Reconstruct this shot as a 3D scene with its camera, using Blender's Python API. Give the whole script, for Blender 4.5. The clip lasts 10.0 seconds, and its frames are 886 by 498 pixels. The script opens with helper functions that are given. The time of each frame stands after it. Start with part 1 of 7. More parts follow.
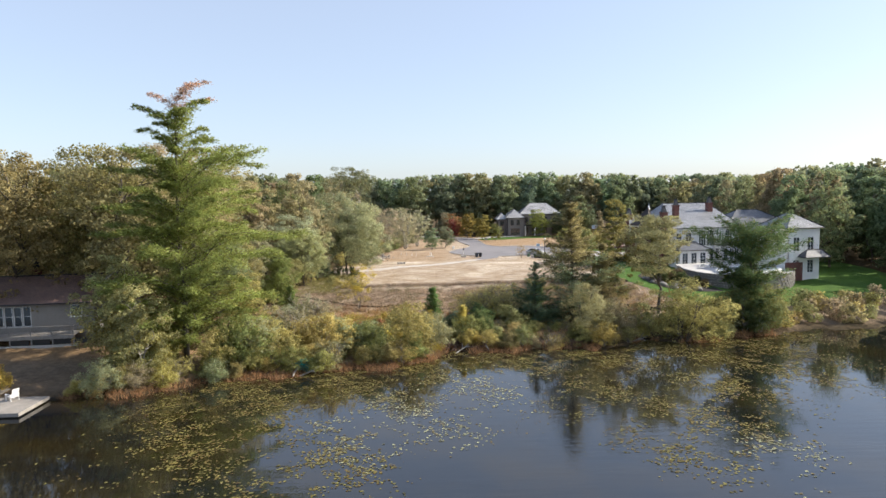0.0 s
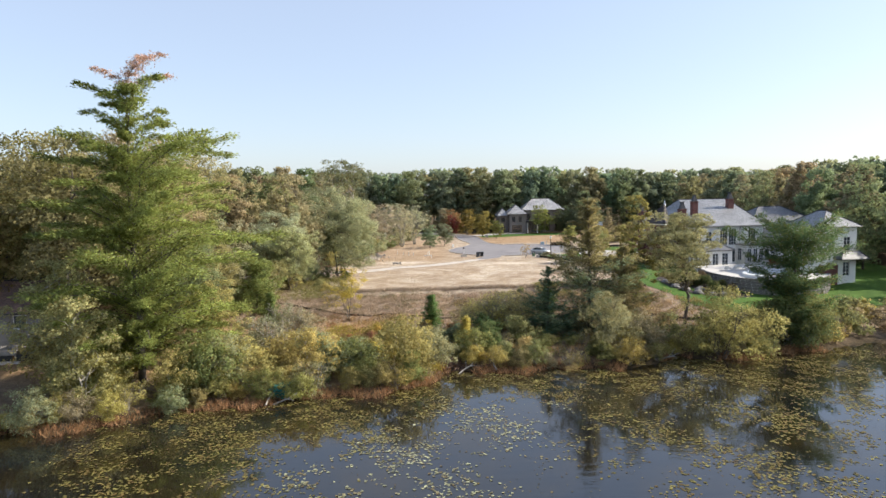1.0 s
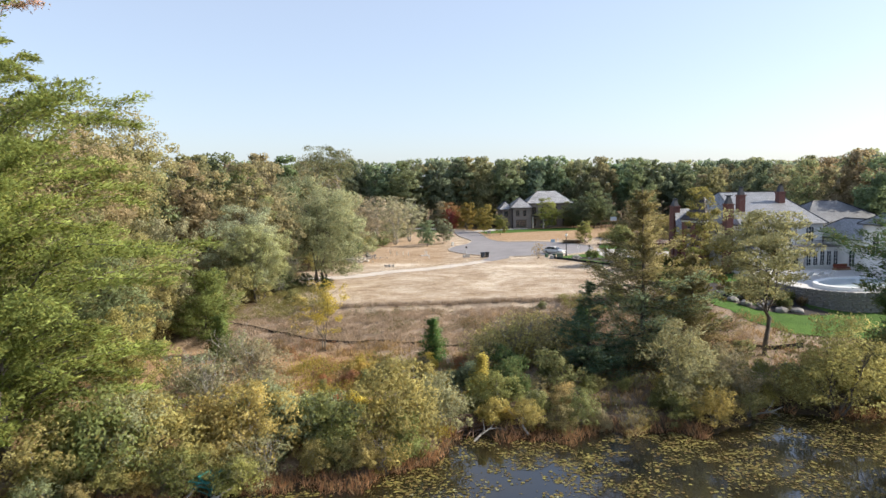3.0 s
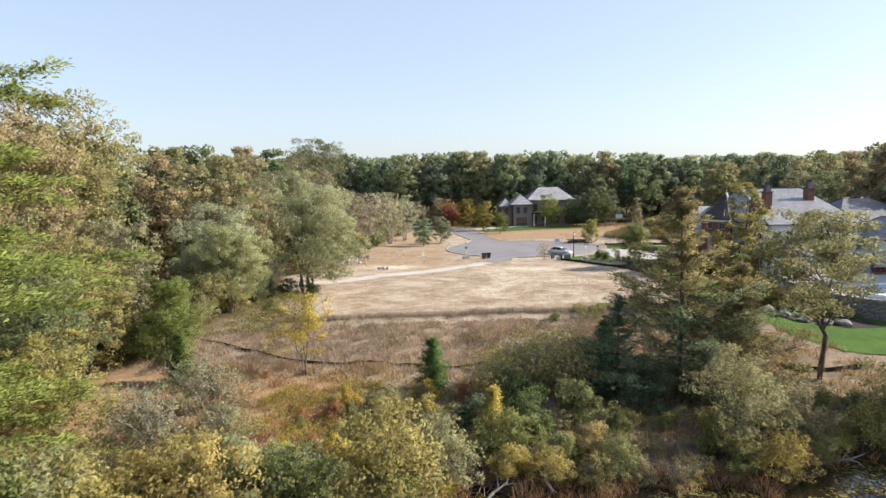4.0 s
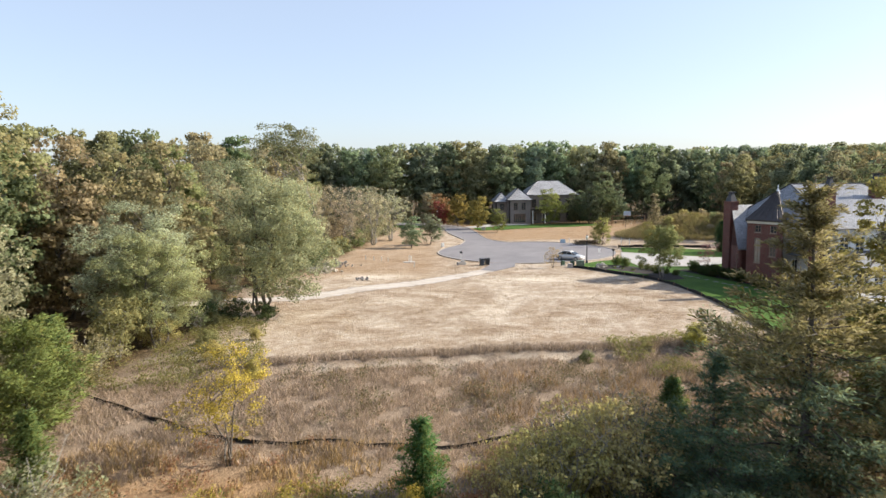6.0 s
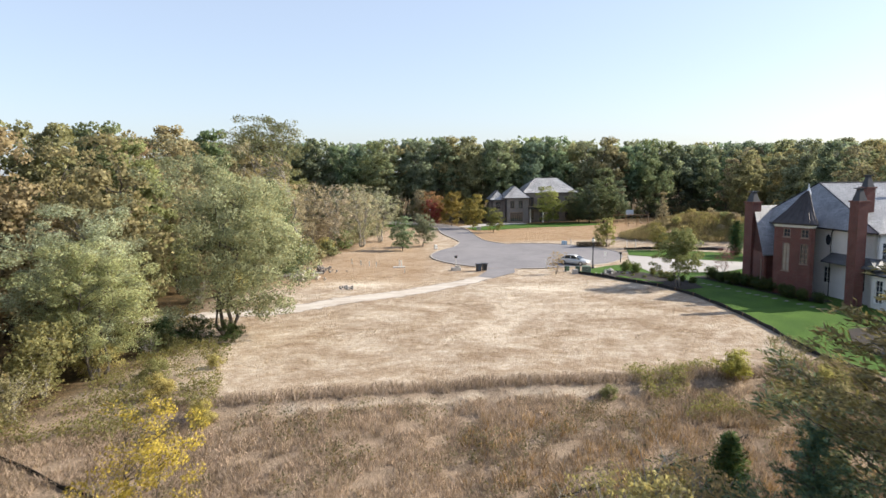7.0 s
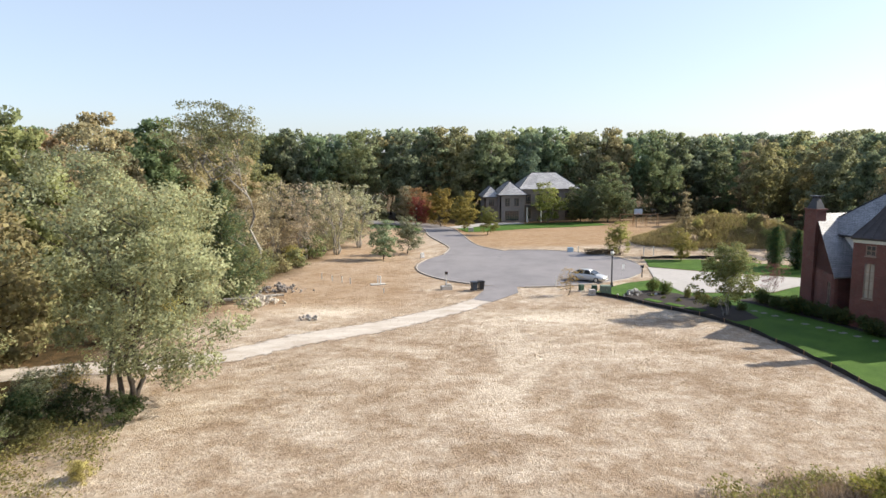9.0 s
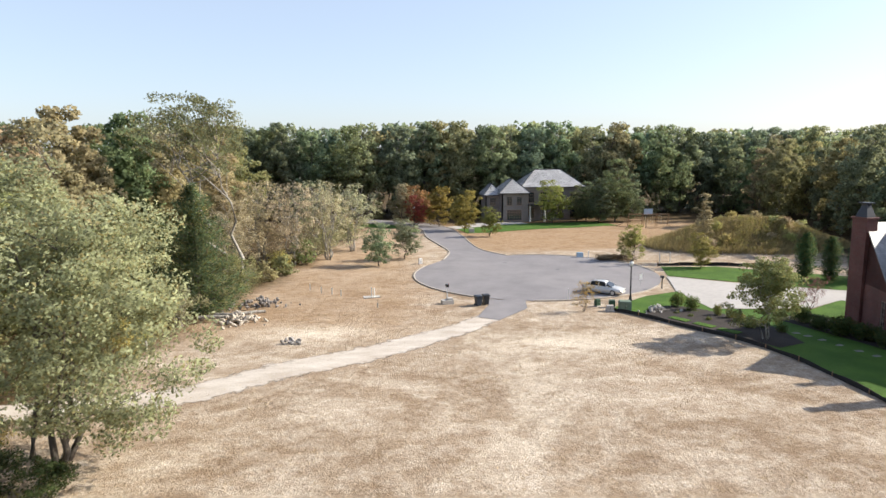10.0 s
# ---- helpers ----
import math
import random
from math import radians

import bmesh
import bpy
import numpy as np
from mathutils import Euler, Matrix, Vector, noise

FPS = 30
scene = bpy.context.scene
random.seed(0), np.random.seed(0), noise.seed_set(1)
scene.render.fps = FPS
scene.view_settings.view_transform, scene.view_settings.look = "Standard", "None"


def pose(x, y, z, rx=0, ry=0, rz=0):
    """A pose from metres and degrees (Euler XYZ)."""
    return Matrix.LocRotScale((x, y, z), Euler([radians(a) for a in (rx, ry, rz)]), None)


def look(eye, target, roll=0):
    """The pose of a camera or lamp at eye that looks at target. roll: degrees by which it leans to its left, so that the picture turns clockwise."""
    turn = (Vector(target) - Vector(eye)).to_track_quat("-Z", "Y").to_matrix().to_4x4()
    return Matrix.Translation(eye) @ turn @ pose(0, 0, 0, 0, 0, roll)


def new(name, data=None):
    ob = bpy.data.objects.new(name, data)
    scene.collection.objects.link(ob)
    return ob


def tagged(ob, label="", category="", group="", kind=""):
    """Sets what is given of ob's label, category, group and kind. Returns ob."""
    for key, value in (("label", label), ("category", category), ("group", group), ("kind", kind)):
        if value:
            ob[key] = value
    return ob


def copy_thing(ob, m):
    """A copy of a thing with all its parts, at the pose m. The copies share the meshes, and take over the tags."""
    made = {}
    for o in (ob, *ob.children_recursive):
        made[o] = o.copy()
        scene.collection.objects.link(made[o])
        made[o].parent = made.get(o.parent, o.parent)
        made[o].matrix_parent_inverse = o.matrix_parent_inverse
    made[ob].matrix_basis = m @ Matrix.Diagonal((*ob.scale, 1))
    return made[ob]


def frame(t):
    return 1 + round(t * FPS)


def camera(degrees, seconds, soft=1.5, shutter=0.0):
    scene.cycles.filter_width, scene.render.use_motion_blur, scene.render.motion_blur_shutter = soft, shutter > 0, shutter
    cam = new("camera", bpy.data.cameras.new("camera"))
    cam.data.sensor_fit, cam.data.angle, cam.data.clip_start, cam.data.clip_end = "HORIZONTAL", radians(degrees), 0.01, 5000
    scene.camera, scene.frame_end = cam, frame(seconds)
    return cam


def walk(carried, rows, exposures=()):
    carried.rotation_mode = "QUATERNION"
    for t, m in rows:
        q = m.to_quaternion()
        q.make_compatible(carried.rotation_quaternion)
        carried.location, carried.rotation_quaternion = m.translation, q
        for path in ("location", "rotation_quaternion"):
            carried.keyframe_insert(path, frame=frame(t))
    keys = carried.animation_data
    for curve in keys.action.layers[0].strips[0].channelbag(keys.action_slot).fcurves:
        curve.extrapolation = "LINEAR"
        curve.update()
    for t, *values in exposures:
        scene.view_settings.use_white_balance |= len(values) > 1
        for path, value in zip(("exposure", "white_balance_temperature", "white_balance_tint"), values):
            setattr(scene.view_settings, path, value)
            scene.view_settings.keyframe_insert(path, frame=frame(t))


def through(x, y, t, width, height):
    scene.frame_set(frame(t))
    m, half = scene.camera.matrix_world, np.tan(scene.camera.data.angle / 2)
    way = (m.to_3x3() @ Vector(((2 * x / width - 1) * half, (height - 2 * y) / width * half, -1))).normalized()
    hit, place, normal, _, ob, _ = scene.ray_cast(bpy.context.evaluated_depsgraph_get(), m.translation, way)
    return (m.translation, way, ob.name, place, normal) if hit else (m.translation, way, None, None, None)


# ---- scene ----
cam = camera(69.0, 10.0, soft=1.5, shutter=0.3)
PATH = [
    (0, (0.132, 0.355, 17.109), (0.143, 2.348, 16.952), -1.2),
    (0.5, (0.058, 5.443, 17.133), (0.072, 7.437, 16.968), -1.1),
    (1, (-0.087, 10.382, 17.134), (-0.069, 12.374, 16.962), -1.1),
    (1.5, (-0.276, 15.192, 17.116), (-0.255, 17.184, 16.937), -1.1),
    (2, (-0.484, 19.894, 17.084), (-0.458, 21.885, 16.899), -1.1),
    (2.5, (-0.688, 24.505, 17.043), (-0.658, 26.495, 16.852), -1.0),
    (4, (-1.124, 37.929, 16.911), (-1.076, 39.917, 16.702), -0.9),
    (4.5, (-1.173, 42.303, 16.881), (-1.117, 44.29, 16.666), -0.9),
    (5, (-1.164, 46.638, 16.865), (-1.1, 48.624, 16.644), -0.9),
    (5.5, (-1.096, 50.937, 16.868), (-1.024, 52.923, 16.642), -0.8),
    (7, (-0.588, 63.621, 17.041), (-0.486, 65.604, 16.798), -0.7),
    (7.5, (-0.349, 67.766, 17.17), (-0.237, 69.748, 16.92), -0.7),
    (8, (-0.1, 71.858, 17.341), (0.022, 73.838, 17.085), -0.7),
    (8.5, (0.139, 75.886, 17.56), (0.27, 77.865, 17.296), -0.6),
    (9, (0.345, 79.838, 17.832), (0.483, 81.814, 17.56), -0.6),
    (9.5, (0.49, 83.697, 18.162), (0.633, 85.672, 17.88), -0.6),
    (10, (0.544, 87.447, 18.553), (0.69, 89.42, 18.26), -0.5),
]
walk(cam, [(t, look(eye, target, roll)) for t, eye, target, roll in PATH])

# ---- light ----
SUN_ELEVATION, SUN_AZIMUTH = 33.0, 84.0   # azimuth: degrees clockwise from +y
scene.view_settings.exposure = 0.75
sun_dir = Vector((math.sin(radians(SUN_AZIMUTH)) * math.cos(radians(SUN_ELEVATION)),
                  math.cos(radians(SUN_AZIMUTH)) * math.cos(radians(SUN_ELEVATION)), math.sin(radians(SUN_ELEVATION))))
world = bpy.data.worlds.new("sky")
scene.world = world
world.use_nodes = True
sky = world.node_tree.nodes.new("ShaderNodeTexSky")
sky.sky_type, sky.sun_disc = "NISHITA", False
sky.sun_elevation, sky.sun_rotation = radians(SUN_ELEVATION), radians(SUN_AZIMUTH)
sky.air_density, sky.dust_density, sky.ozone_density = 1.0, 1.2, 2.5
haze = world.node_tree.nodes.new("ShaderNodeMix")   # a thin milky haze over the whole sky
haze.data_type = "RGBA"
dome = world.node_tree.nodes.new("ShaderNodeTexCoord")
upward = world.node_tree.nodes.new("ShaderNodeSeparateXYZ")
thins = world.node_tree.nodes.new("ShaderNodeMapRange")   # the haze thins out towards the zenith
for socket, value in ((1, 0.40), (2, 0.95), (3, 0.55), (4, 0.12)):
    thins.inputs[socket].default_value = value
world.node_tree.links.new(dome.outputs["Generated"], upward.inputs[0])
world.node_tree.links.new(upward.outputs[2], thins.inputs[0])
world.node_tree.links.new(thins.outputs[0], haze.inputs[0])
haze.inputs[7].default_value = (2.68, 2.92, 3.5, 1)
world.node_tree.links.new(sky.outputs[0], haze.inputs[6])
world.node_tree.links.new(haze.outputs[2], world.node_tree.nodes["Background"].inputs[0])
world.node_tree.nodes["Background"].inputs[1].default_value = 0.15
lamp = bpy.data.lights.new("sun", "SUN")
lamp.energy, lamp.angle, lamp.color = 4.9, radians(0.6), (1.0, 0.92, 0.79)
sun = new("sun", lamp)
sun.matrix_world = look(sun_dir * 200, (0, 0, 0))


# ---- materials ----
class Nodes:
    """A short way to wire a node material."""

    def __init__(self, name):
        self.mat = bpy.data.materials.new(name)
        self.mat.use_nodes = True
        self.tree = self.mat.node_tree
        self.bsdf = self.tree.nodes["Principled BSDF"]
        self.out = self.tree.nodes["Material Output"]
        self.co = None

    def add(self, kind, **values):
        node = self.tree.nodes.new(kind)
        for key, value in values.items():
            if key in node.inputs:
                self.put(node.inputs[key], value)
        return node

    def put(self, socket, value):
        if isinstance(value, bpy.types.NodeSocket):
            self.tree.links.new(value, socket)
        elif isinstance(value, tuple) and len(value) == 3 and socket.type == "RGBA":
            socket.default_value = (*value, 1)
        else:
            socket.default_value = value

    def place(self, stretch=(1, 1, 1), turn=(0, 0, 0)):
        """World-sized coordinates of the object."""
        co = self.tree.nodes.new("ShaderNodeTexCoord")
        m = self.tree.nodes.new("ShaderNodeMapping")
        m.inputs["Scale"].default_value = stretch
        m.inputs["Rotation"].default_value = turn
        self.tree.links.new(co.outputs["Object"], m.inputs["Vector"])
        return m.outputs[0]

    def noise(self, size, detail=4.0, rough=0.55, stretch=(1, 1, 1), turn=(0, 0, 0)):
        return self.add("ShaderNodeTexNoise", Vector=self.place(stretch, turn), Scale=1.0 / size, Detail=detail, Roughness=rough).outputs[0]

    def ramp(self, fac, *stops):
        r = self.tree.nodes.new("ShaderNodeValToRGB")
        self.tree.links.new(fac, r.inputs[0])
        while len(r.color_ramp.elements) < len(stops):
            r.color_ramp.elements.new(0.5)
        for e, (at, c) in zip(r.color_ramp.elements, stops):
            e.position, e.color = at, (*(c if isinstance(c, tuple) else (c, c, c)), 1)
        return r.outputs[0]

    def mix(self, fac, a, b, blend="MIX"):
        m = self.tree.nodes.new("ShaderNodeMix")
        m.data_type, m.blend_type = "RGBA", blend
        self.put(m.inputs[0], fac), self.put(m.inputs[6], a), self.put(m.inputs[7], b)
        return m.outputs[2]

    def math(self, op, a, b=0.0):
        m = self.tree.nodes.new("ShaderNodeMath")
        m.operation = op
        self.put(m.inputs[0], a), self.put(m.inputs[1], b)
        return m.outputs[0]

    def attr(self, name):
        a = self.tree.nodes.new("ShaderNodeAttribute")
        a.attribute_name = name
        return a.outputs["Fac"]

    def bump(self, height, strength=0.5, distance=0.02):
        return self.add("ShaderNodeBump", Height=height, Strength=strength, Distance=distance).outputs[0]

    def done(self, color=None, rough=0.8, metal=0.0, normal=None, specular=None, **more):
        if color is not None:
            self.put(self.bsdf.inputs["Base Color"], color)
        self.put(self.bsdf.inputs["Roughness"], rough)
        self.bsdf.inputs["Metallic"].default_value = metal
        if specular is not None:
            self.bsdf.inputs["Specular IOR Level"].default_value = specular
        if normal is not None:
            self.put(self.bsdf.inputs["Normal"], normal)
        for key, value in more.items():
            self.put(self.bsdf.inputs[key.replace("_", " ")], value)
        return self.mat


def plain(name, color, rough=0.7, metal=0.0, grain=0.15, size=0.15, bump=0.2):
    """Painted or simple stuff: a colour with two scales of small variation."""
    n = Nodes(name)
    fine, broad = n.noise(size, 5), n.noise(size * 9, 3)
    c = n.mix(n.ramp(fine, (0.3, 1 - grain), (0.7, 1 + grain * 0.4)), (0, 0, 0), color, "MIX")
    v = n.ramp(broad, (0.3, 1 - grain), (0.7, 1.0))
    return n.done(n.mix(1.0, c, v, "MULTIPLY"), rough, metal, n.bump(fine, bump, 0.01))


def leaf_material(name, spread=0.34, through=0.5, warm=(0.30, 0.20, 0.05), warm_part=0.15, drifts=(0.8, 1.2), drift_size=1.6):
    """Leaves: the object's own colour, varied leaf by leaf and in larger drifts over the crown."""
    n = Nodes(name)
    info = n.tree.nodes.new("ShaderNodeObjectInfo")
    island = n.tree.nodes.new("ShaderNodeNewGeometry").outputs["Random Per Island"]
    value = n.ramp(island, (0.0, 1 - spread), (1.0, 1 + spread))
    drift = n.ramp(n.noise(drift_size, 3), (0.34, drifts[0]), (0.66, drifts[1]))
    c = n.mix(1.0, n.mix(1.0, info.outputs["Color"], value, "MULTIPLY"), drift, "MULTIPLY")
    turned = n.math("GREATER_THAN", n.math("FRACT", n.math("MULTIPLY", island, 37.0)), 1.0 - warm_part)
    c = n.mix(n.math("MULTIPLY", turned, 0.5), c, warm)
    mat = n.done(c, 0.7, specular=0.12)
    glow = n.add("ShaderNodeBsdfTranslucent", Color=n.mix(1.0, c, (1.0, 1.0, 0.92), "MULTIPLY"))
    both = n.tree.nodes.new("ShaderNodeMixShader")
    both.inputs[0].default_value = through
    n.tree.links.new(n.bsdf.outputs[0], both.inputs[1])
    n.tree.links.new(glow.outputs[0], both.inputs[2])
    n.tree.links.new(both.outputs[0], n.out.inputs[0])
    return mat


def bark_material(name, dark, light):
    n = Nodes(name)
    f = n.noise(0.25, 6, 0.7, (1, 1, 0.25))
    return n.done(n.mix(n.ramp(f, (0.35, 0.0), (0.65, 1.0)), dark, light), 0.9, normal=n.bump(f, 0.8, 0.05))


M_LEAF = leaf_material("leaf")
M_LEAF_TURNING = leaf_material("turning_leaf", 0.36, 0.5, (0.30, 0.22, 0.10), 0.12)
M_LEAF_WOOD = leaf_material("woodland_leaf", 0.32, 0.5, (0.20, 0.17, 0.07), 0.06)
M_NEEDLE = leaf_material("needle", 0.30, 0.42, (0.25, 0.22, 0.045), 0.25, (0.55, 1.55), 1.3)
M_GRASS = leaf_material("dry_grass", 0.45, 0.3, (0.30, 0.22, 0.11), 0.3)
M_BARK = bark_material("bark", (0.05, 0.04, 0.03), (0.17, 0.145, 0.12))
M_BARK_PALE = bark_material("pale_bark", (0.16, 0.14, 0.12), (0.42, 0.39, 0.34))


def ground_material():
    n = Nodes("ground")
    patch = n.noise(7.0, 7, 0.68, (0.6, 1.0, 1.0), (0, 0, 0.3))
    streak = n.noise(1.7, 8, 0.7, (0.85, 1.0, 1.0), (0, 0, 0.25))
    fine = n.noise(0.16, 4, 0.7)
    mid = n.noise(0.85, 7, 0.78)
    swirl = n.add("ShaderNodeTexNoise", Vector=n.place((0.7, 1.0, 1.0), (0, 0, 0.35)), Scale=0.13, Detail=6.0, Roughness=0.6, Distortion=1.8).outputs[0]
    scuff = n.add("ShaderNodeTexNoise", Vector=n.place((0.75, 1.0, 1.0), (0, 0, -0.6)), Scale=0.5, Detail=7.0, Roughness=0.68, Distortion=0.8).outputs[0]
    tan = n.mix(n.ramp(mid, (0.35, 0.0), (0.65, 1.0)), (0.29, 0.208, 0.138), (0.43, 0.335, 0.24))
    tan = n.mix(n.math("MULTIPLY", n.ramp(swirl, (0.36, 1.0), (0.50, 0.0)), 0.6), tan, (0.245, 0.168, 0.105))
    tuft = n.noise(0.7, 8, 0.78, (0.8, 1.0, 1.0), (0, 0, 0.5))
    thatch = n.math("ADD", n.math("ADD", n.math("MULTIPLY", scuff, 0.3), n.math("MULTIPLY", streak, 0.3)), n.math("MULTIPLY", tuft, 0.4))
    bleached = n.math("ADD", thatch, n.math("MULTIPLY", n.ramp(swirl, (0.36, 0.0), (0.62, 1.0)), 0.07))
    mown = n.mix(n.math("MULTIPLY", n.ramp(bleached, (0.49, 0.0), (0.635, 1.0)), 0.75), tan, (0.61, 0.52, 0.415))
    mown = n.mix(n.math("MULTIPLY", n.ramp(bleached, (0.61, 0.0), (0.68, 1.0)), 0.4), mown, (0.74, 0.67, 0.575))
    weed = n.mix(n.ramp(mid, (0.35, 0.0), (0.65, 1.0)), (0.19, 0.14, 0.10), (0.34, 0.255, 0.18))
    weed = n.mix(n.math("MULTIPLY", n.ramp(patch, (0.5, 0.0), (0.62, 1.0)), 0.35), weed, (0.40, 0.305, 0.215))
    litter = n.mix(n.ramp(mid, (0.4, 0.0), (0.65, 1.0)), (0.045, 0.035, 0.018), (0.15, 0.095, 0.045))
    mud = n.mix(n.ramp(mid, (0.4, 0.0), (0.65, 1.0)), (0.03, 0.024, 0.014), (0.09, 0.065, 0.035))
    warm = n.mix(n.ramp(mid, (0.35, 0.0), (0.65, 1.0)), (0.27, 0.165, 0.085), (0.41, 0.27, 0.15))
    c = n.mix(n.attr("weed"), mown, weed)
    c = n.mix(n.attr("warm"), c, warm)
    c = n.mix(n.math("MULTIPLY", n.attr("bare"), n.ramp(streak, (0.36, 0.1), (0.52, 1.0))), c, (0.70, 0.61, 0.49))
    c = n.mix(n.attr("litter"), c, litter)
    c = n.mix(n.attr("mud"), c, mud)
    c = n.mix(1.0, c, n.ramp(fine, (0.25, 0.62), (0.7, 1.2)), "MULTIPLY")
    return n.done(c, 0.95, normal=n.bump(n.math("ADD", fine, n.math("MULTIPLY", mid, 1.5)), 0.9, 0.12), specular=0.1)


def asphalt_material():
    n = Nodes("asphalt")
    fine, broad, worn = n.noise(0.03, 3, 0.8), n.noise(3.5, 6, 0.65), n.noise(11.0, 5, 0.6, (1.0, 0.45, 1.0))
    c = n.mix(n.ramp(broad, (0.35, 0.0), (0.65, 1.0)), (0.185, 0.172, 0.175), (0.232, 0.216, 0.218))
    c = n.mix(n.math("MULTIPLY", n.ramp(worn, (0.5, 0.0), (0.66, 1.0)), 0.45), c, (0.275, 0.255, 0.25))
    crack = n.add("ShaderNodeTexVoronoi", Vector=n.place(), Scale=0.11)
    crack.feature = "DISTANCE_TO_EDGE"
    sealed = n.math("MULTIPLY", n.ramp(crack.outputs["Distance"], (0.0, 0.25), (0.006, 0.0)), n.ramp(broad, (0.45, 0.0), (0.6, 1.0)))
    c = n.mix(sealed, c, (0.09, 0.085, 0.085))
    c = n.mix(1.0, c, n.ramp(fine, (0.2, 0.75), (0.8, 1.2)), "MULTIPLY")
    return n.done(c, 0.85, normal=n.bump(fine, 0.4, 0.01))


def sand_material():
    """Sandy gravel that breaks up into loose patches towards its edges."""
    n = Nodes("sandy_gravel")
    fine, broad = n.noise(0.12, 6, 0.75), n.noise(1.5, 5, 0.6, (0.5, 1, 1))
    c = n.mix(n.ramp(broad, (0.35, 0.0), (0.65, 1.0)), (0.43, 0.365, 0.30), (0.575, 0.52, 0.455))
    mat = n.done(n.mix(1.0, c, n.ramp(fine, (0.25, 0.72), (0.7, 1.12)), "MULTIPLY"), 0.95, normal=n.bump(fine, 0.6, 0.03))
    loose = n.math("ADD", n.math("MULTIPLY", n.noise(0.8, 7, 0.72), 1.3), n.attr("spread"))
    clear = n.tree.nodes.new("ShaderNodeBsdfTransparent")
    both = n.tree.nodes.new("ShaderNodeMixShader")
    n.tree.links.new(n.ramp(n.math("MULTIPLY", loose, 0.5), (0.50, 0.0), (0.62, 1.0)), both.inputs[0])
    n.tree.links.new(clear.outputs[0], both.inputs[1])
    n.tree.links.new(n.bsdf.outputs[0], both.inputs[2])
    n.tree.links.new(both.outputs[0], n.out.inputs[0])
    return mat


def lawn_material():
    n = Nodes("lawn")
    fine, broad = n.noise(0.08, 4, 0.8), n.noise(2.5, 5, 0.6)
    c = n.mix(n.ramp(broad, (0.35, 0.0), (0.65, 1.0)), (0.048, 0.102, 0.014), (0.076, 0.145, 0.021))
    return n.done(n.mix(1.0, c, n.ramp(fine, (0.25, 0.6), (0.75, 1.3)), "MULTIPLY"), 0.9, normal=n.bump(fine, 0.9, 0.05), specular=0.2)


def water_material():
    n = Nodes("lake_water")
    wave = n.add("ShaderNodeTexNoise", Vector=n.place((0.2, 1.25, 1)), Scale=1.5, Detail=4.0, Roughness=0.6).outputs[0]
    broad = n.add("ShaderNodeTexNoise", Vector=n.place((0.6, 1.2, 1)), Scale=0.11, Detail=3.0).outputs[0]
    along = n.tree.nodes.new("ShaderNodeSeparateXYZ")
    n.tree.links.new(n.place(), along.inputs[0])
    lee = n.ramp(n.math("DIVIDE", along.outputs[1], 100.0), (0.40, 1.0), (0.57, 0.24))   # calmer in the lee of the shore
    lee = n.math("MULTIPLY", lee, n.ramp(n.math("ADD", n.math("DIVIDE", along.outputs[0], 100.0), 0.5), (0.36, 0.22), (0.56, 1.0)))   # and under the tall pine
    calm = n.math("MULTIPLY", n.math("MULTIPLY", wave, lee), n.ramp(broad, (0.40, 0.25), (0.6, 1.0)))
    silt = n.mix(n.ramp(n.noise(7.0, 4), (0.4, 0.0), (0.65, 1.0)), (0.008, 0.009, 0.010), (0.020, 0.015, 0.006))
    n.bsdf.inputs["Specular Tint"].default_value = (0.88, 0.94, 1.0, 1)   # tint and raised IOR put a bluer, brighter sky into the reflections
    return n.done(silt, 0.02, normal=n.bump(calm, 0.42, 0.06), IOR=1.75)


def slate_material(name, dark, light, course=0.22, wide=0.32):
    """Roof slates: courses with uneven tints, laid along the roof's own slope."""
    n = Nodes(name)
    uv = n.tree.nodes.new("ShaderNodeTexCoord").outputs["UV"]
    b = n.add("ShaderNodeTexBrick", Vector=uv, Color1=dark, Color2=light, Mortar=(0.03, 0.03, 0.035), Scale=1.0)
    b.inputs["Mortar Size"].default_value, b.inputs["Brick Width"].default_value, b.inputs["Row Height"].default_value = 0.016, wide, course
    broad = n.ramp(n.noise(2.2, 5), (0.3, 0.75), (0.7, 1.15))
    return n.done(n.mix(1.0, b.outputs["Color"], broad, "MULTIPLY"), 0.5, normal=n.bump(b.outputs["Fac"], -0.6, 0.03), specular=0.6)


def brick_material():
    n = Nodes("red_brick")
    uv = n.tree.nodes.new("ShaderNodeTexCoord").outputs["UV"]
    b = n.add("ShaderNodeTexBrick", Vector=uv, Color1=(0.125, 0.038, 0.030), Color2=(0.18, 0.058, 0.044), Mortar=(0.16, 0.115, 0.095), Scale=1.0)
    b.inputs["Mortar Size"].default_value, b.inputs["Brick Width"].default_value, b.inputs["Row Height"].default_value = 0.008, 0.215, 0.075
    broad = n.ramp(n.noise(1.2, 5), (0.3, 0.78), (0.7, 1.15))
    return n.done(n.mix(1.0, b.outputs["Color"], broad, "MULTIPLY"), 0.85, normal=n.bump(b.outputs["Fac"], -0.5, 0.01))


def glass_material(name="window_glass", tint=(0.02, 0.025, 0.03)):
    n = Nodes(name)
    return n.done(n.mix(n.noise(0.9, 2), tint, tuple(2.2 * v for v in tint)), 0.04, specular=0.8)


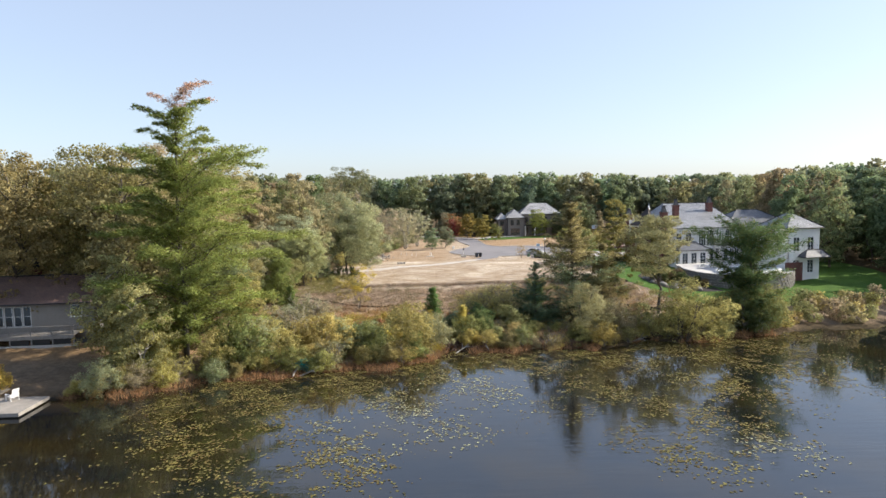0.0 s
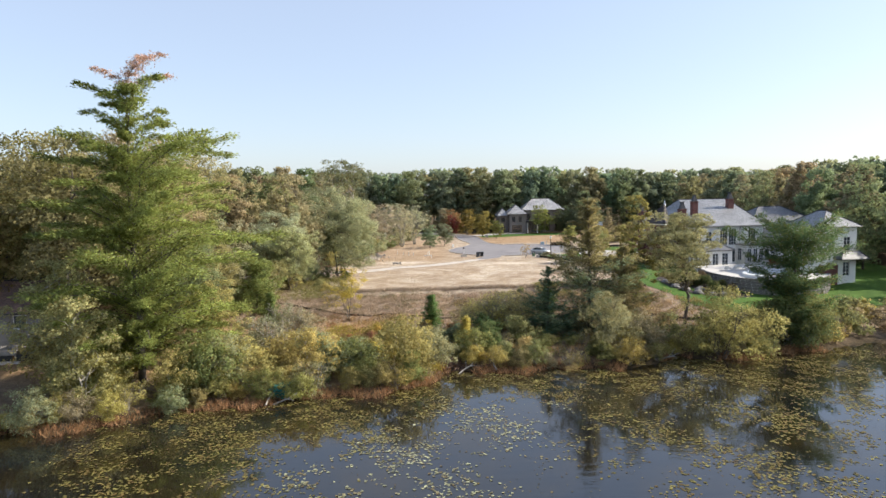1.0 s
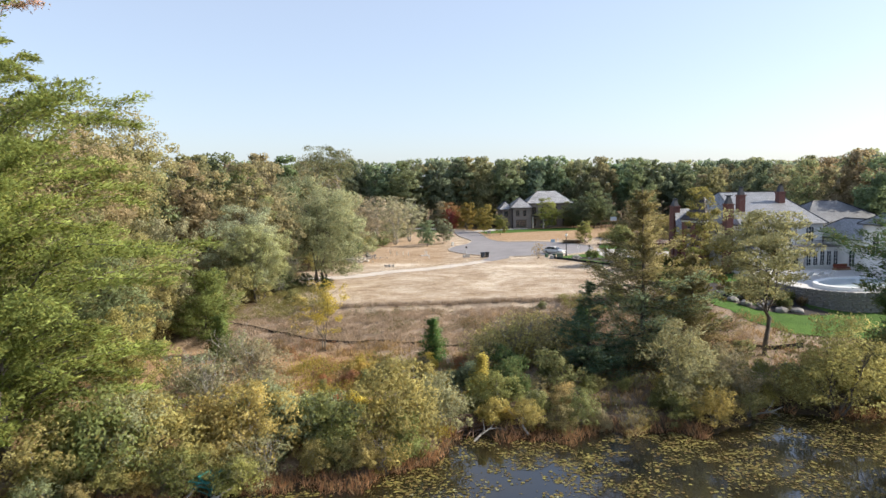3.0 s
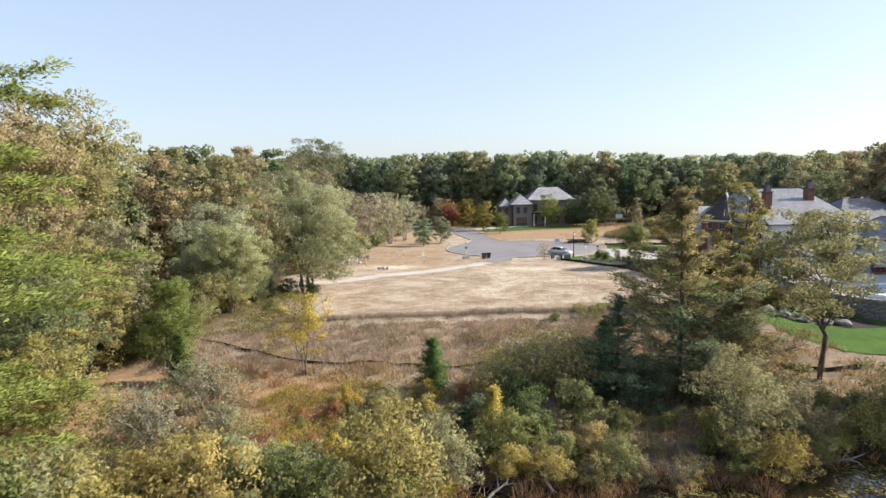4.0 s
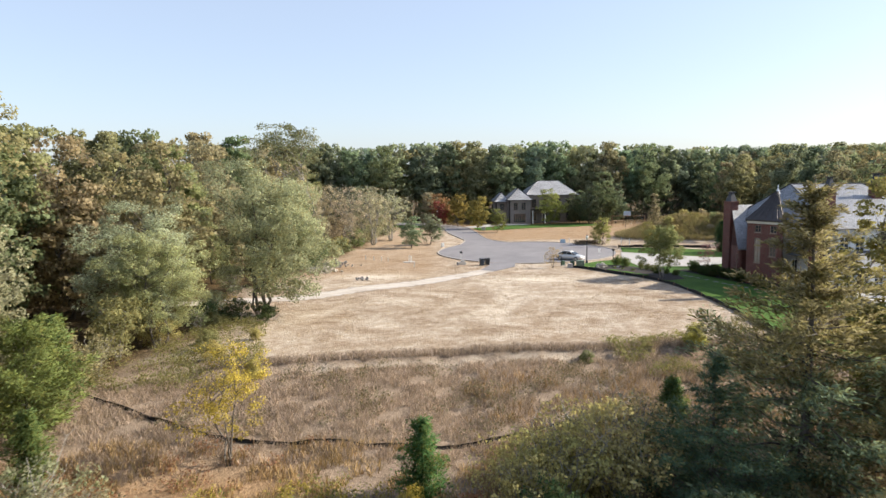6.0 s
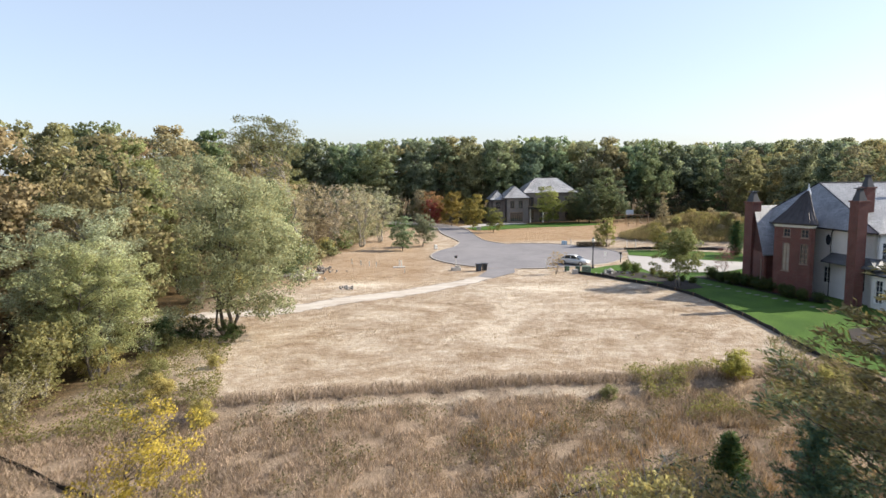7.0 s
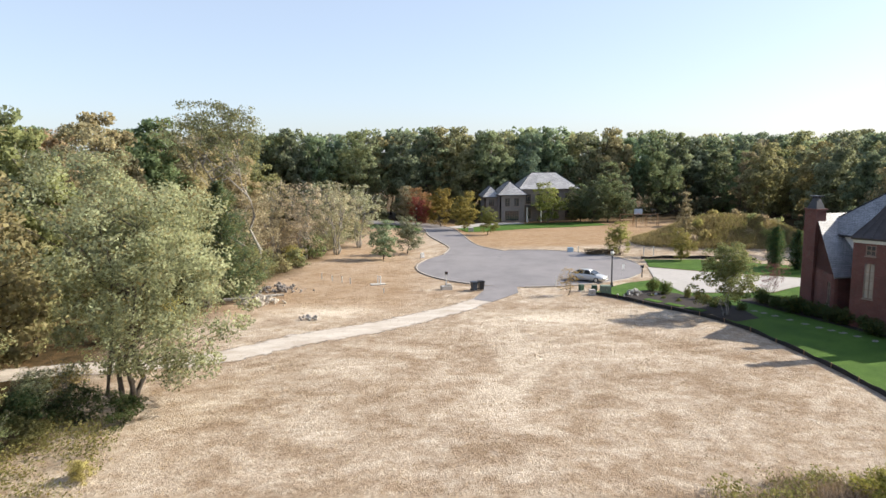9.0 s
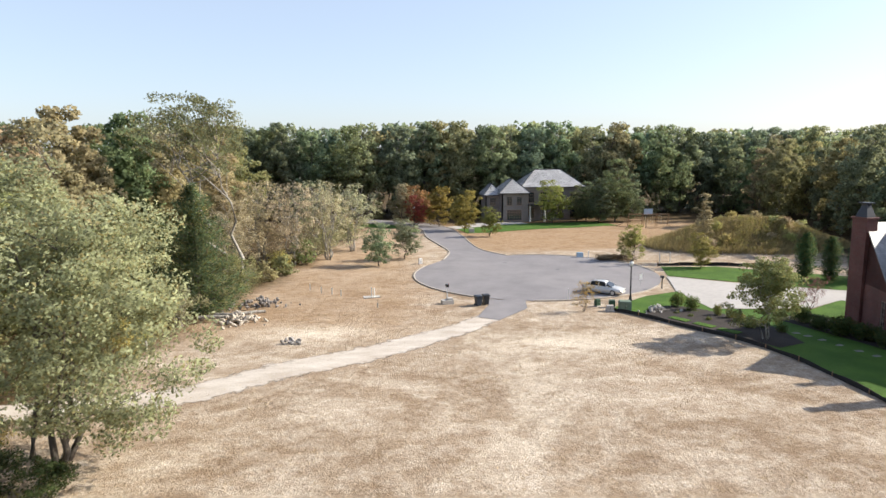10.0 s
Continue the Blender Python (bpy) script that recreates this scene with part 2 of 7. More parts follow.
M_GROUND, M_ASPHALT, M_SAND, M_LAWN, M_WATER = ground_material(), asphalt_material(), sand_material(), lawn_material(), water_material()
M_SLATE = slate_material("grey_slate", (0.20, 0.205, 0.215), (0.31, 0.31, 0.315))
M_SLATE_DARK = slate_material("dark_slate", (0.085, 0.09, 0.10), (0.15, 0.155, 0.165))
M_BRICK = brick_material()
M_GLASS = glass_material()
M_TRIM = plain("tan_window_trim", (0.30, 0.22, 0.17), 0.7, grain=0.1)
M_STUCCO = plain("white_stucco", (0.82, 0.80, 0.765), 0.85, grain=0.08, size=0.1)
M_WHITE = plain("white_paint", (0.78, 0.77, 0.74), 0.5, grain=0.05)
M_CONCRETE = plain("concrete", (0.50, 0.47, 0.43), 0.9, grain=0.15, size=0.2)
M_KERB = plain("sandy_concrete", (0.46, 0.40, 0.33), 0.9, grain=0.25, size=0.3)
M_PAVING = plain("pale_paving", (0.44, 0.41, 0.38), 0.9, grain=0.12, size=0.5)
M_TERRACE = plain("terrace_paving", (0.56, 0.53, 0.49), 0.9, grain=0.12, size=0.5)
M_STONE = plain("grey_stone", (0.27, 0.25, 0.23), 0.9, grain=0.35, size=0.3, bump=0.7)
M_METAL_DARK = plain("dark_metal", (0.045, 0.045, 0.05), 0.45, 0.4)
M_BLACK = plain("black_plastic", (0.018, 0.019, 0.021), 0.5)
M_SILT = plain("silt_fabric", (0.022, 0.021, 0.02), 0.8, grain=0.3, size=0.3)
M_MULCH = plain("dark_mulch", (0.035, 0.024, 0.018), 0.95, grain=0.5, size=0.1, bump=1.0)
M_WOOD_GREY = plain("weathered_wood", (0.33, 0.30, 0.27), 0.85, grain=0.3, size=0.12)
M_WOOD = plain("raw_wood", (0.36, 0.22, 0.12), 0.8, grain=0.3, size=0.12)
M_SIDING = plain("grey_siding", (0.29, 0.26, 0.23), 0.8, grain=0.12)
M_SHINGLE = slate_material("brown_shingle", (0.16, 0.095, 0.075), (0.24, 0.15, 0.12), 0.14, 0.3)
M_STEEL = plain("bright_steel", (0.62, 0.62, 0.62), 0.3, 0.9, grain=0.05)
M_COPPER = plain("brown_metal_roof", (0.10, 0.085, 0.08), 0.58, 0.55, grain=0.25, size=0.4)


# ---- mesh helpers ----
def part(name, bm, material, parent, label="", smooth=False):
    """One mesh object under a thing or a part."""
    me = bpy.data.meshes.new(name)
    bm.to_mesh(me)
    bm.free()
    me.materials.append(material)
    if smooth:
        me.polygons.foreach_set("use_smooth", [True] * len(me.polygons))
    ob = new(name, me)
    ob.parent = parent
    return tagged(ob, label)


def thing(name, x, y, z, rz=0.0, label="", category="", group="", kind=""):
    ob = new(name)
    ob.matrix_basis = pose(x, y, z, 0, 0, rz)
    return tagged(ob, label, category, group, kind)


def face_uv(bm):
    """Metre-sized UV on every face: u along the level, v up the slope."""
    layer = bm.loops.layers.uv.verify()
    bm.normal_update()
    for f in bm.faces:
        nrm = f.normal
        u = Vector((0, 0, 1)).cross(nrm)
        u = u.normalized() if u.length > 1e-3 else Vector((1, 0, 0))
        v = nrm.cross(u)
        for lp in f.loops:
            lp[layer].uv = (lp.vert.co.dot(u), lp.vert.co.dot(v))
    return bm


def add_box(bm, x0, x1, y0, y1, z0, z1, m=None):
    vs = [bm.verts.new((x, y, z)) for x in (x0, x1) for y in (y0, y1) for z in (z0, z1)]
    if m is not None:
        for v in vs:
            v.co = m @ v.co
    for idx in ((0, 1, 3, 2), (4, 6, 7, 5), (0, 4, 5, 1), (2, 3, 7, 6), (0, 2, 6, 4), (1, 5, 7, 3)):
        bm.faces.new([vs[i] for i in idx])
    return vs


def box(x0, x1, y0, y1, z0, z1, bevel=0.0):
    bm = bmesh.new()
    add_box(bm, x0, x1, y0, y1, z0, z1)
    if bevel:
        bmesh.ops.bevel(bm, geom=bm.edges[:], offset=bevel, segments=2, affect="EDGES")
    return bm


def add_tube(bm, points, radii, sides=7, cap=True):
    """A tapered tube along a line of points."""
    rings = []
    for i, (p, r) in enumerate(zip(points, radii)):
        p = Vector(p)
        way = Vector(points[min(i + 1, len(points) - 1)]) - Vector(points[max(i - 1, 0)])
        q = way.to_track_quat("Z", "Y") if way.length > 1e-6 else Vector((0, 0, 1)).to_track_quat("Z", "Y")
        rings.append([bm.verts.new(p + q @ Vector((r * math.cos(a), r * math.sin(a), 0))) for a in (2 * math.pi * k / sides for k in range(sides))])
    for a, b in zip(rings, rings[1:]):
        for k in range(sides):
            bm.faces.new((a[k], a[(k + 1) % sides], b[(k + 1) % sides], b[k]))
    if cap:
        bm.faces.new(rings[-1])
        bm.faces.new(rings[0][::-1])
    return bm


def tube(points, radii, sides=8):
    return add_tube(bmesh.new(), points, radii, sides)


def lathe(profile, sides=16):
    """A turned form from (radius, height) pairs."""
    return add_tube_rings(bmesh.new(), [[(r * math.cos(2 * math.pi * k / sides), r * math.sin(2 * math.pi * k / sides), h) for k in range(sides)] for r, h in profile])


def add_tube_rings(bm, rings):
    made = [[bm.verts.new(p) for p in ring] for ring in rings]
    n = len(rings[0])
    for a, b in zip(made, made[1:]):
        for k in range(n):
            bm.faces.new((a[k], a[(k + 1) % n], b[(k + 1) % n], b[k]))
    bm.faces.new(made[-1])
    bm.faces.new(made[0][::-1])
    return bm


def sheet_mesh(name, verts, faces, material, parent=None, smooth=True):
    me = bpy.data.meshes.new(name)
    me.from_pydata(verts, [], faces)
    me.materials.append(material)
    if smooth:
        me.polygons.foreach_set("use_smooth", [True] * len(me.polygons))
    ob = new(name, me)
    ob.parent = parent
    return ob


# ---- ground ----
SHORE_X = [-400, -120, -60, -37, -27, -20, -13, -6, -1, 1.5, 9, 20, 24, 33, 41, 55, 90, 150, 400]
SHORE_Y = [20, 45, 50, 56, 57.3, 61.5, 63, 64.5, 67, 71, 70.5, 71.5, 74, 73.5, 77, 79, 84, 90, 110]
WOOD_Y = [40, 60, 75, 90, 97, 110, 120, 130, 150, 180, 215, 240, 280]
WOOD_X = [-34, -32, -30, -25, -24, -20, -20, -22, -17, -12, -7, -2, 0]


def shore_gap(x, y):
    """Metres inland from the shore line (with small bays), north of the lake."""
    wig = 0.7 * np.sin(x * 0.55 + 1.3) + 0.45 * np.sin(x * 1.37) + 0.3 * np.sin(x * 2.9 + 0.5)
    return y - np.interp(x, SHORE_X, SHORE_Y) - wig


def ground_z(x, y):
    d = shore_gap(x, y)
    z = np.interp(d, [-40, -8, 0, 1.5, 15, 25, 32, 42], [-2.5, -1.3, -0.06, 0.3, 1.0, 1.9, 2.7, 3.0])
    z = np.maximum(z, np.interp(y, [-400, -210, -170], [3.0, 3.0, -2.5]))
    return z + 0.05 * np.sin(x * 0.31 + y * 0.17) * np.clip(d / 20, 0, 1) + mound(x, y)


def mound(x, y):
    """The overgrown heap of soil beside the far lot, and the low bank at the field's lower edge."""
    heap = 4.6 * np.exp(-(((x - 56.5) / 12.0) ** 2 + ((y - 186) / 7.0) ** 2) ** 1.3)
    gap = y - np.interp(x, LEDGE_X, LEDGE_Y) - 0.25 * np.sin(x * 2.1)
    bank = 0.45 * np.clip((gap + 0.2) / 0.6, 0, 1) * np.clip((3.0 - gap) / 2.0, 0, 1) * ((x > -16) & (x < 27))
    return heap + bank


LEDGE_X, LEDGE_Y = [-16, -9.4, -5, -1.5, 3.3, 12.5, 22, 28], [99.6, 100.7, 101.4, 102.0, 102.8, 102.9, 103.6, 105.0]   # the broken bank at the field's lower edge


def gz(x, y):
    return float(ground_z(np.float64(x), np.float64(y)))


def smooth_line(points, step=1.0):
    """A Catmull-Rom line through points, in even steps."""
    p = np.array([points[0], *points, points[-1]], float)
    out = []
    for a, b, c, d in zip(p, p[1:], p[2:], p[3:]):
        n = max(2, int(np.linalg.norm(c - b) / step))
        for u in np.linspace(0, 1, n, endpoint=False):
            out.append(0.5 * (2 * b + (c - a) * u + (2 * a - 5 * b + 4 * c - d) * u * u + (3 * b - a - 3 * c + d) * u ** 3))
    return np.array([*out, p[-1]])


def steps(*runs):
    out = []
    for a, b, s in runs:
        out += list(np.arange(a, b, s))
    return np.array(out)


gx = np.r_[[-4000, -1500, -700, -400], steps((-250, -60, 8), (-60, 75, 0.9), (75, 260, 8)), [400, 700, 1500, 4000]]
gy = np.r_[[-4000, -1500, -600, -300, -210, -170, -100, -20, 30], steps((40, 98, 0.8), (98, 106, 0.4), (106, 130, 0.8), (130, 215, 1.2), (215, 330, 8)), [420, 700, 1500, 4000]]
GX, GY = np.meshgrid(gx, gy)
GZ = ground_z(GX, GY)
soft = np.random.default_rng(3).normal(0, 0.006, GZ.shape)
GZ = GZ + soft * (shore_gap(GX, GY) > 1)
nx, ny = len(gx), len(gy)
cells = [(j * nx + i, j * nx + i + 1, (j + 1) * nx + i + 1, (j + 1) * nx + i) for j in range(ny - 1) for i in range(nx - 1)]
ground = sheet_mesh("ground", np.stack([GX, GY, GZ], -1).reshape(-1, 3).tolist(), cells, M_GROUND)
tagged(ground, "dry tan grassland with bare sandy patches sloping to a lake", "ground", kind="structure")


def ground_zone(name, values):
    a = ground.data.attributes.new(name, "FLOAT", "POINT")
    a.data.foreach_set("value", np.clip(values, 0, 1).astype(np.float32).ravel())


def ease(v, a, b):
    return np.clip((v - a) / (b - a), 0, 1)


D = shore_gap(GX, GY)
WIG = 1.2 * np.sin(GX * 0.4) + 0.8 * np.sin(GX * 0.9 + GY * 0.3)
wood_edge = np.interp(GY, WOOD_Y, WOOD_X) + 0.8 * np.sin(GY * 0.5)
ground_zone("weed", (1 - ease(GY - np.interp(GX, LEDGE_X, LEDGE_Y) + 0.6 * np.sin(GX * 0.6), 1.2, 3.6)) * 0.92 + 0.55 * ease(GX, 27.5, 30) * ease(-GY, -118, -108))
HEAP = np.exp(-(((GX - 56.5) / 13) ** 2 + ((GY - 186) / 8.5) ** 2) ** 1.5)
ground_zone("warm", np.maximum(0.9 * ease(-GX, 5, 8) * ease(GY, 66, 70) * ease(-GY, -90, -86), np.maximum(0.75 * ease(GY, 186, 190) * ease(GX, 8, 12), 0.5 * ease(GY, 139, 144) * ease(-GX, -6, 0))))
ground_zone("litter", np.maximum.reduce([0.75 * HEAP, ease(wood_edge - GX, -1.5, 2.5) * np.where(GY < 74, 0.4, 1.0), ease(GX, 62, 68), ease(GY, 226, 232), 0.5 * ease(-D, -10, -4) * ease(GX, 2, 5)]))
SWATH = smooth_line([(6.5, 143.0), (8.6, 137.0), (9.8, 131.0), (9.0, 124.0), (5.0, 117.0)], 1.0)
SWATH2 = smooth_line([(5.5, 142.0), (13.0, 139.5), (21.0, 141.5), (26.0, 138.0)], 1.0)
near = lambda line: np.min([np.hypot(GX - x, GY - y) for x, y in line], 0)
ledge = GY - np.interp(GX, LEDGE_X, LEDGE_Y) - 0.25 * np.sin(GX * 2.1) + 0.1
ground_zone("bare", np.maximum.reduce([0.5 * (1 - ease(np.abs(ledge), 0.15, 0.5)) * np.clip(1.3 + np.sin(GX * 0.9) + 0.5 * np.sin(GX * 2.3), 0.25, 1) * ease(GX, -12, -9) * ease(-GX, -14.5, -12.5),
                                       0.45 * (1 - ease(np.abs(near(SWATH) - 0.9), 0.3, 0.8)), 0.4 * (1 - ease(near(SWATH2), 0.4, 1.6)),
                                       np.exp(-(((GX - 14) / 5.0) ** 2 + ((GY - 137.8) / 2.6) ** 2)), 0.9 * np.exp(-(((GX + 7) / 5) ** 2 + ((GY - 143) / 2.5) ** 2))]))
ground_zone("mud", ease(-D + 0.5 * WIG, -3.0, -0.6))

water = sheet_mesh("water", [(-3500, -2500, 0), (3500, -2500, 0), (3500, 130, 0), (-3500, 130, 0)], [(0, 1, 2, 3)], M_WATER)
tagged(water, "dark rippled lake water reflecting sky and trees", "water", kind="structure")


def drape(name, outline, material, lift, label, category, step=1.0, parent=None):
    """A flat piece of ground cover inside an outline, laid over the ground."""
    bm = bmesh.new()
    vs = [bm.verts.new((x, y, 0)) for x, y in outline]
    bm.faces.new(vs)
    lo, hi = np.min(outline, 0), np.max(outline, 0)
    for axis, co in ((0, (1, 0, 0)), (1, (0, 1, 0))):
        for at in np.arange(lo[axis] + step, hi[axis], step):
            bmesh.ops.bisect_plane(bm, geom=bm.verts[:] + bm.edges[:] + bm.faces[:], plane_co=Vector(co) * at, plane_no=co)
    bmesh.ops.recalc_face_normals(bm, faces=bm.faces[:])
    for f in bm.faces:
        if f.normal.z < 0:
            f.normal_flip()
    for v in bm.verts:
        v.co.z = gz(v.co.x, v.co.y) + lift
    ob = part(name, bm, material, parent, smooth=True)
    return tagged(ob, label, category, kind="structure") if parent is None else ob


def ribbon(name, line, widths, material, lift, label, category, across=5, ragged=0.0):
    line = np.array(line, float)
    way = np.gradient(line, axis=0)
    side = np.stack([-way[:, 1], way[:, 0]], 1) / np.linalg.norm(way, axis=1)[:, None]
    rng = np.random.default_rng(5)
    edge = np.cumsum(rng.normal(0, ragged, (len(line), 2)), 0) * 0.3 + rng.normal(0, ragged, (len(line), 2)) if ragged else np.zeros((len(line), 2))
    verts, faces = [], []
    for i, (p, s, w) in enumerate(zip(line, side, widths)):
        for u in np.linspace(-0.5, 0.5, across):
            q = p + s * (w * u + edge[i, 0] * max(0, -u) + edge[i, 1] * max(0, u))
            verts.append((q[0], q[1], gz(q[0], q[1]) + lift))
    for i in range(len(line) - 1):
        for k in range(across - 1):
            a = i * across + k
            faces.append((a, a + 1, a + across + 1, a + across))
    ob = sheet_mesh(name, verts, faces, material)
    spread = ob.data.attributes.new("spread", "FLOAT", "POINT")   # how thickly it lies: 1 along the middle, 0 at the edges
    spread.data.foreach_set("value", np.tile(1 - np.abs(np.linspace(-1, 1, across)) ** 1.7, len(line)).astype(np.float32))
    return tagged(ob, label, category, kind="structure")


# The turning circle, its road and the stub of a drive.
CX, CY, CR = 18.4, 168.6, 15.6
ring = [(CX + CR * math.cos(a), CY + CR * math.sin(a)) for a in np.linspace(radians(118), radians(118 - 325), 60)]
road_in = smooth_line([(17.6, 183.9), (14.6, 190.0), (13.6, 197.5), (13.2, 206.8), (12.0, 221.0), (7.0, 232.0), (-8.0, 243.0)])
road_out = smooth_line([(-10.5, 236.5), (2.0, 228.0), (5.9, 220.0), (6.4, 207.8), (8.2, 196.0), (9.0, 188.5), (7.4, 180.4)])
KERB_GAP = lambda p: 9.8 < p[0] < 14.0 and p[1] < 160 or p[0] > 31.2 and 153 < p[1] < 167.5
ring_right = [p for p in ring if not (p[0] < 17.6 and p[1] > 178.5)]
outline = [tuple(p) for p in road_in[::-1]] + ring_right + [tuple(p) for p in road_out[::-1]]
road = drape("road", outline, M_ASPHALT, 0.06, "grey asphalt cul-de-sac with worn patches", "road", 1.5)


def kerb(name, line):
    """A raised concrete kerb along a line of the plan."""
    line = np.array(line, float)
    way = np.gradient(line, axis=0)
    side = np.stack([-way[:, 1], way[:, 0]], 1) / np.linalg.norm(way, axis=1)[:, None]
    rings = []
    for p, s in zip(line, side):
        z = gz(*p)
        rings.append([(p[0] + s[0] * o, p[1] + s[1] * o, z + h) for o, h in ((-0.11, -0.1), (-0.11, 0.11), (-0.08, 0.135), (0.08, 0.135), (0.11, 0.11), (0.11, -0.1))])
    return tagged(part(name, add_tube_rings(bmesh.new(), rings), M_KERB, None), "pale concrete kerb round the turning circle", "kerb", kind="structure")


runs, run = [], []
for p in ring_right:
    if KERB_GAP(p):
        runs.append(run)
        run = []
    else:
        run.append(p)
runs.append(run)
for run in runs:
    if len(run) > 3:
        kerb("kerb", smooth_line(run, 0.8))
kerb("kerb", road_in), kerb("kerb", road_out)
drape("drive_apron", [(8.2, 147.0), (10.1, 145.6), (13.7, 150.2), (14.2, 153.7), (10.3, 154.7), (10.0, 152.0)], M_ASPHALT, 0.065, "short asphalt apron joining the sandy track", "driveway", 1.0)
track = smooth_line([(9.3, 146.8), (6.2, 143.2), (3.3, 140.9), (-2.3, 136.4), (-7.9, 133.0), (-13.3, 129.2), (-19.0, 127.6), (-27.0, 126.0), (-36.0, 123.0)], 0.8)
ribbon("sandy_track", track, np.interp(np.arange(len(track)), [0, 8, 16, 60], [3.6, 4.4, 5.0, 4.4]), M_SAND, 0.03, "pale sandy vehicle track across the dry lot", "track", across=13, ragged=0.14)

# Lawns, paving and planting beds round the large house.
FENCE = smooth_line([(21.4, 148.6), (23.6, 145.9), (26.4, 140.9), (28.6, 137.4), (30.2, 132.6), (30.8, 125.0), (30.6, 118.0), (29.8, 111.0), (30.4, 106.0), (33.0, 101.5)], 1.0)
lawn_edge = [tuple(p + np.array((0.35, 0.1))) for p in FENCE]
LAWN = lawn_edge + [(33.4, 97.5), (35.8, 92.8), (40.5, 91.6), (47.0, 91.0), (53.0, 91.0), (62.0, 94.0), (78.0, 98.0), (78.0, 128.0), (47.0, 150.0), (41.5, 146.6), (31.8, 147.9), (31.9, 156.2), (27.6, 154.2), (24.9, 151.8)]
drape("lawn", LAWN, M_LAWN, 0.06, "mown bright green lawn round the large house", "lawn", 1.5)
drape("lawn", [(34.6, 164.8), (42.0, 159.3), (50.0, 155.0), (60.0, 150.0), (64.0, 156.0), (52.0, 165.0), (44.0, 171.0), (36.5, 171.5)], M_LAWN, 0.055, "mown green verge beyond the pale driveway", "lawn", 1.5)
drape("lawn", [(12.9, 222.0), (14.6, 212.0), (20.0, 213.5), (33.0, 218.0), (48.0, 221.0), (46.0, 228.0), (20.0, 229.0)], M_LAWN, 0.055, "mown green front lawn of the far house", "lawn", 1.5)
drape("lawn", [(-6.0, 226.5), (1.0, 222.0), (4.8, 214.0), (5.6, 218.5), (2.0, 227.5), (-10.0, 235.0)], M_LAWN, 0.055, "green verge beside the far road", "lawn", 1.5)
drape("driveway", [(31.9, 156.4), (31.8, 148.0), (41.5, 146.8), (46.5, 149.6), (60.0, 140.0), (62.0, 149.0), (50.3, 154.4), (41.5, 158.6), (34.2, 164.4), (33.0, 160.0)], M_PAVING, 0.09, "wide pale concrete driveway", "driveway", 1.5)
drape("driveway", [(13.0, 219.5), (20.0, 224.0), (30.0, 227.5), (29.0, 231.0), (18.0, 229.0), (11.5, 224.0)], M_PAVING, 0.09, "pale driveway of the far house", "driveway", 1.5)
drape("planting_bed", [(24.3, 145.9), (27.1, 141.1), (29.3, 137.6), (30.7, 134.6), (33.4, 135.6), (33.9, 140.4), (32.8, 144.0), (30.8, 147.4), (28.8, 149.4), (26.4, 148.9), (25.0, 147.6)], M_MULCH, 0.10, "dark mulched bed along the drive", "planting bed", 1.0)
drape("planting_bed", [(35.6, 143.6), (37.6, 137.0), (39.2, 131.0), (41.0, 126.0), (43.0, 127.0), (42.0, 139.0), (40.0, 145.4)], M_MULCH, 0.10, "dark mulched bed along the house", "planting bed", 1.0)
drape("planting_bed", [(34.6, 112.0), (34.4, 106.0), (36.4, 101.6), (40.4, 99.6), (44.5, 100.0), (43.4, 105.0), (42.4, 110.4), (43.4, 117.0), (37.0, 116.0)], M_MULCH, 0.10, "dark mulched bed below the terrace", "planting bed", 1.0)

# ---- buildings ----
def wall_panel(parent, p0, p1, z0, z1, holes, material, thick=0.3, name="wall"):
    """A wall from p0 to p1 (its outer face, seen with p0 on the left), with openings (u0, u1, z0, z1) right through it."""
    p0, p1 = Vector((*p0, 0)), Vector((*p1, 0))
    along = (p1 - p0).normalized()
    inward = Vector((-along.y, along.x, 0))
    m = Matrix.Translation(p0) @ Matrix((along, inward, (0, 0, 1))).transposed().to_4x4()
    us = sorted({0.0, (p1 - p0).length, *[u for h in holes for u in h[:2]]})
    bm = bmesh.new()
    zs = sorted({z0, z1, *[z for h in holes for z in h[2:4]]})
    for a, b in zip(us, us[1:]):
        for lo, hi in zip(zs, zs[1:]):
            if not any(h[0] < (a + b) / 2 < h[1] and h[2] < (lo + hi) / 2 < h[3] for h in holes):
                add_box(bm, a, b, 0, thick, lo, hi, m)
    bmesh.ops.remove_doubles(bm, verts=bm.verts[:], dist=1e-4)
    bm.verts.index_update()
    seen = {}
    for f in bm.faces:
        seen.setdefault(frozenset(v.index for v in f.verts), []).append(f)
    inner = [f for fs in seen.values() if len(fs) > 1 for f in fs]
    bmesh.ops.delete(bm, geom=inner, context="FACES_ONLY")
    bmesh.ops.recalc_face_normals(bm, faces=bm.faces[:])
    ob = part(name, face_uv(bm), material, parent)
    return ob, m


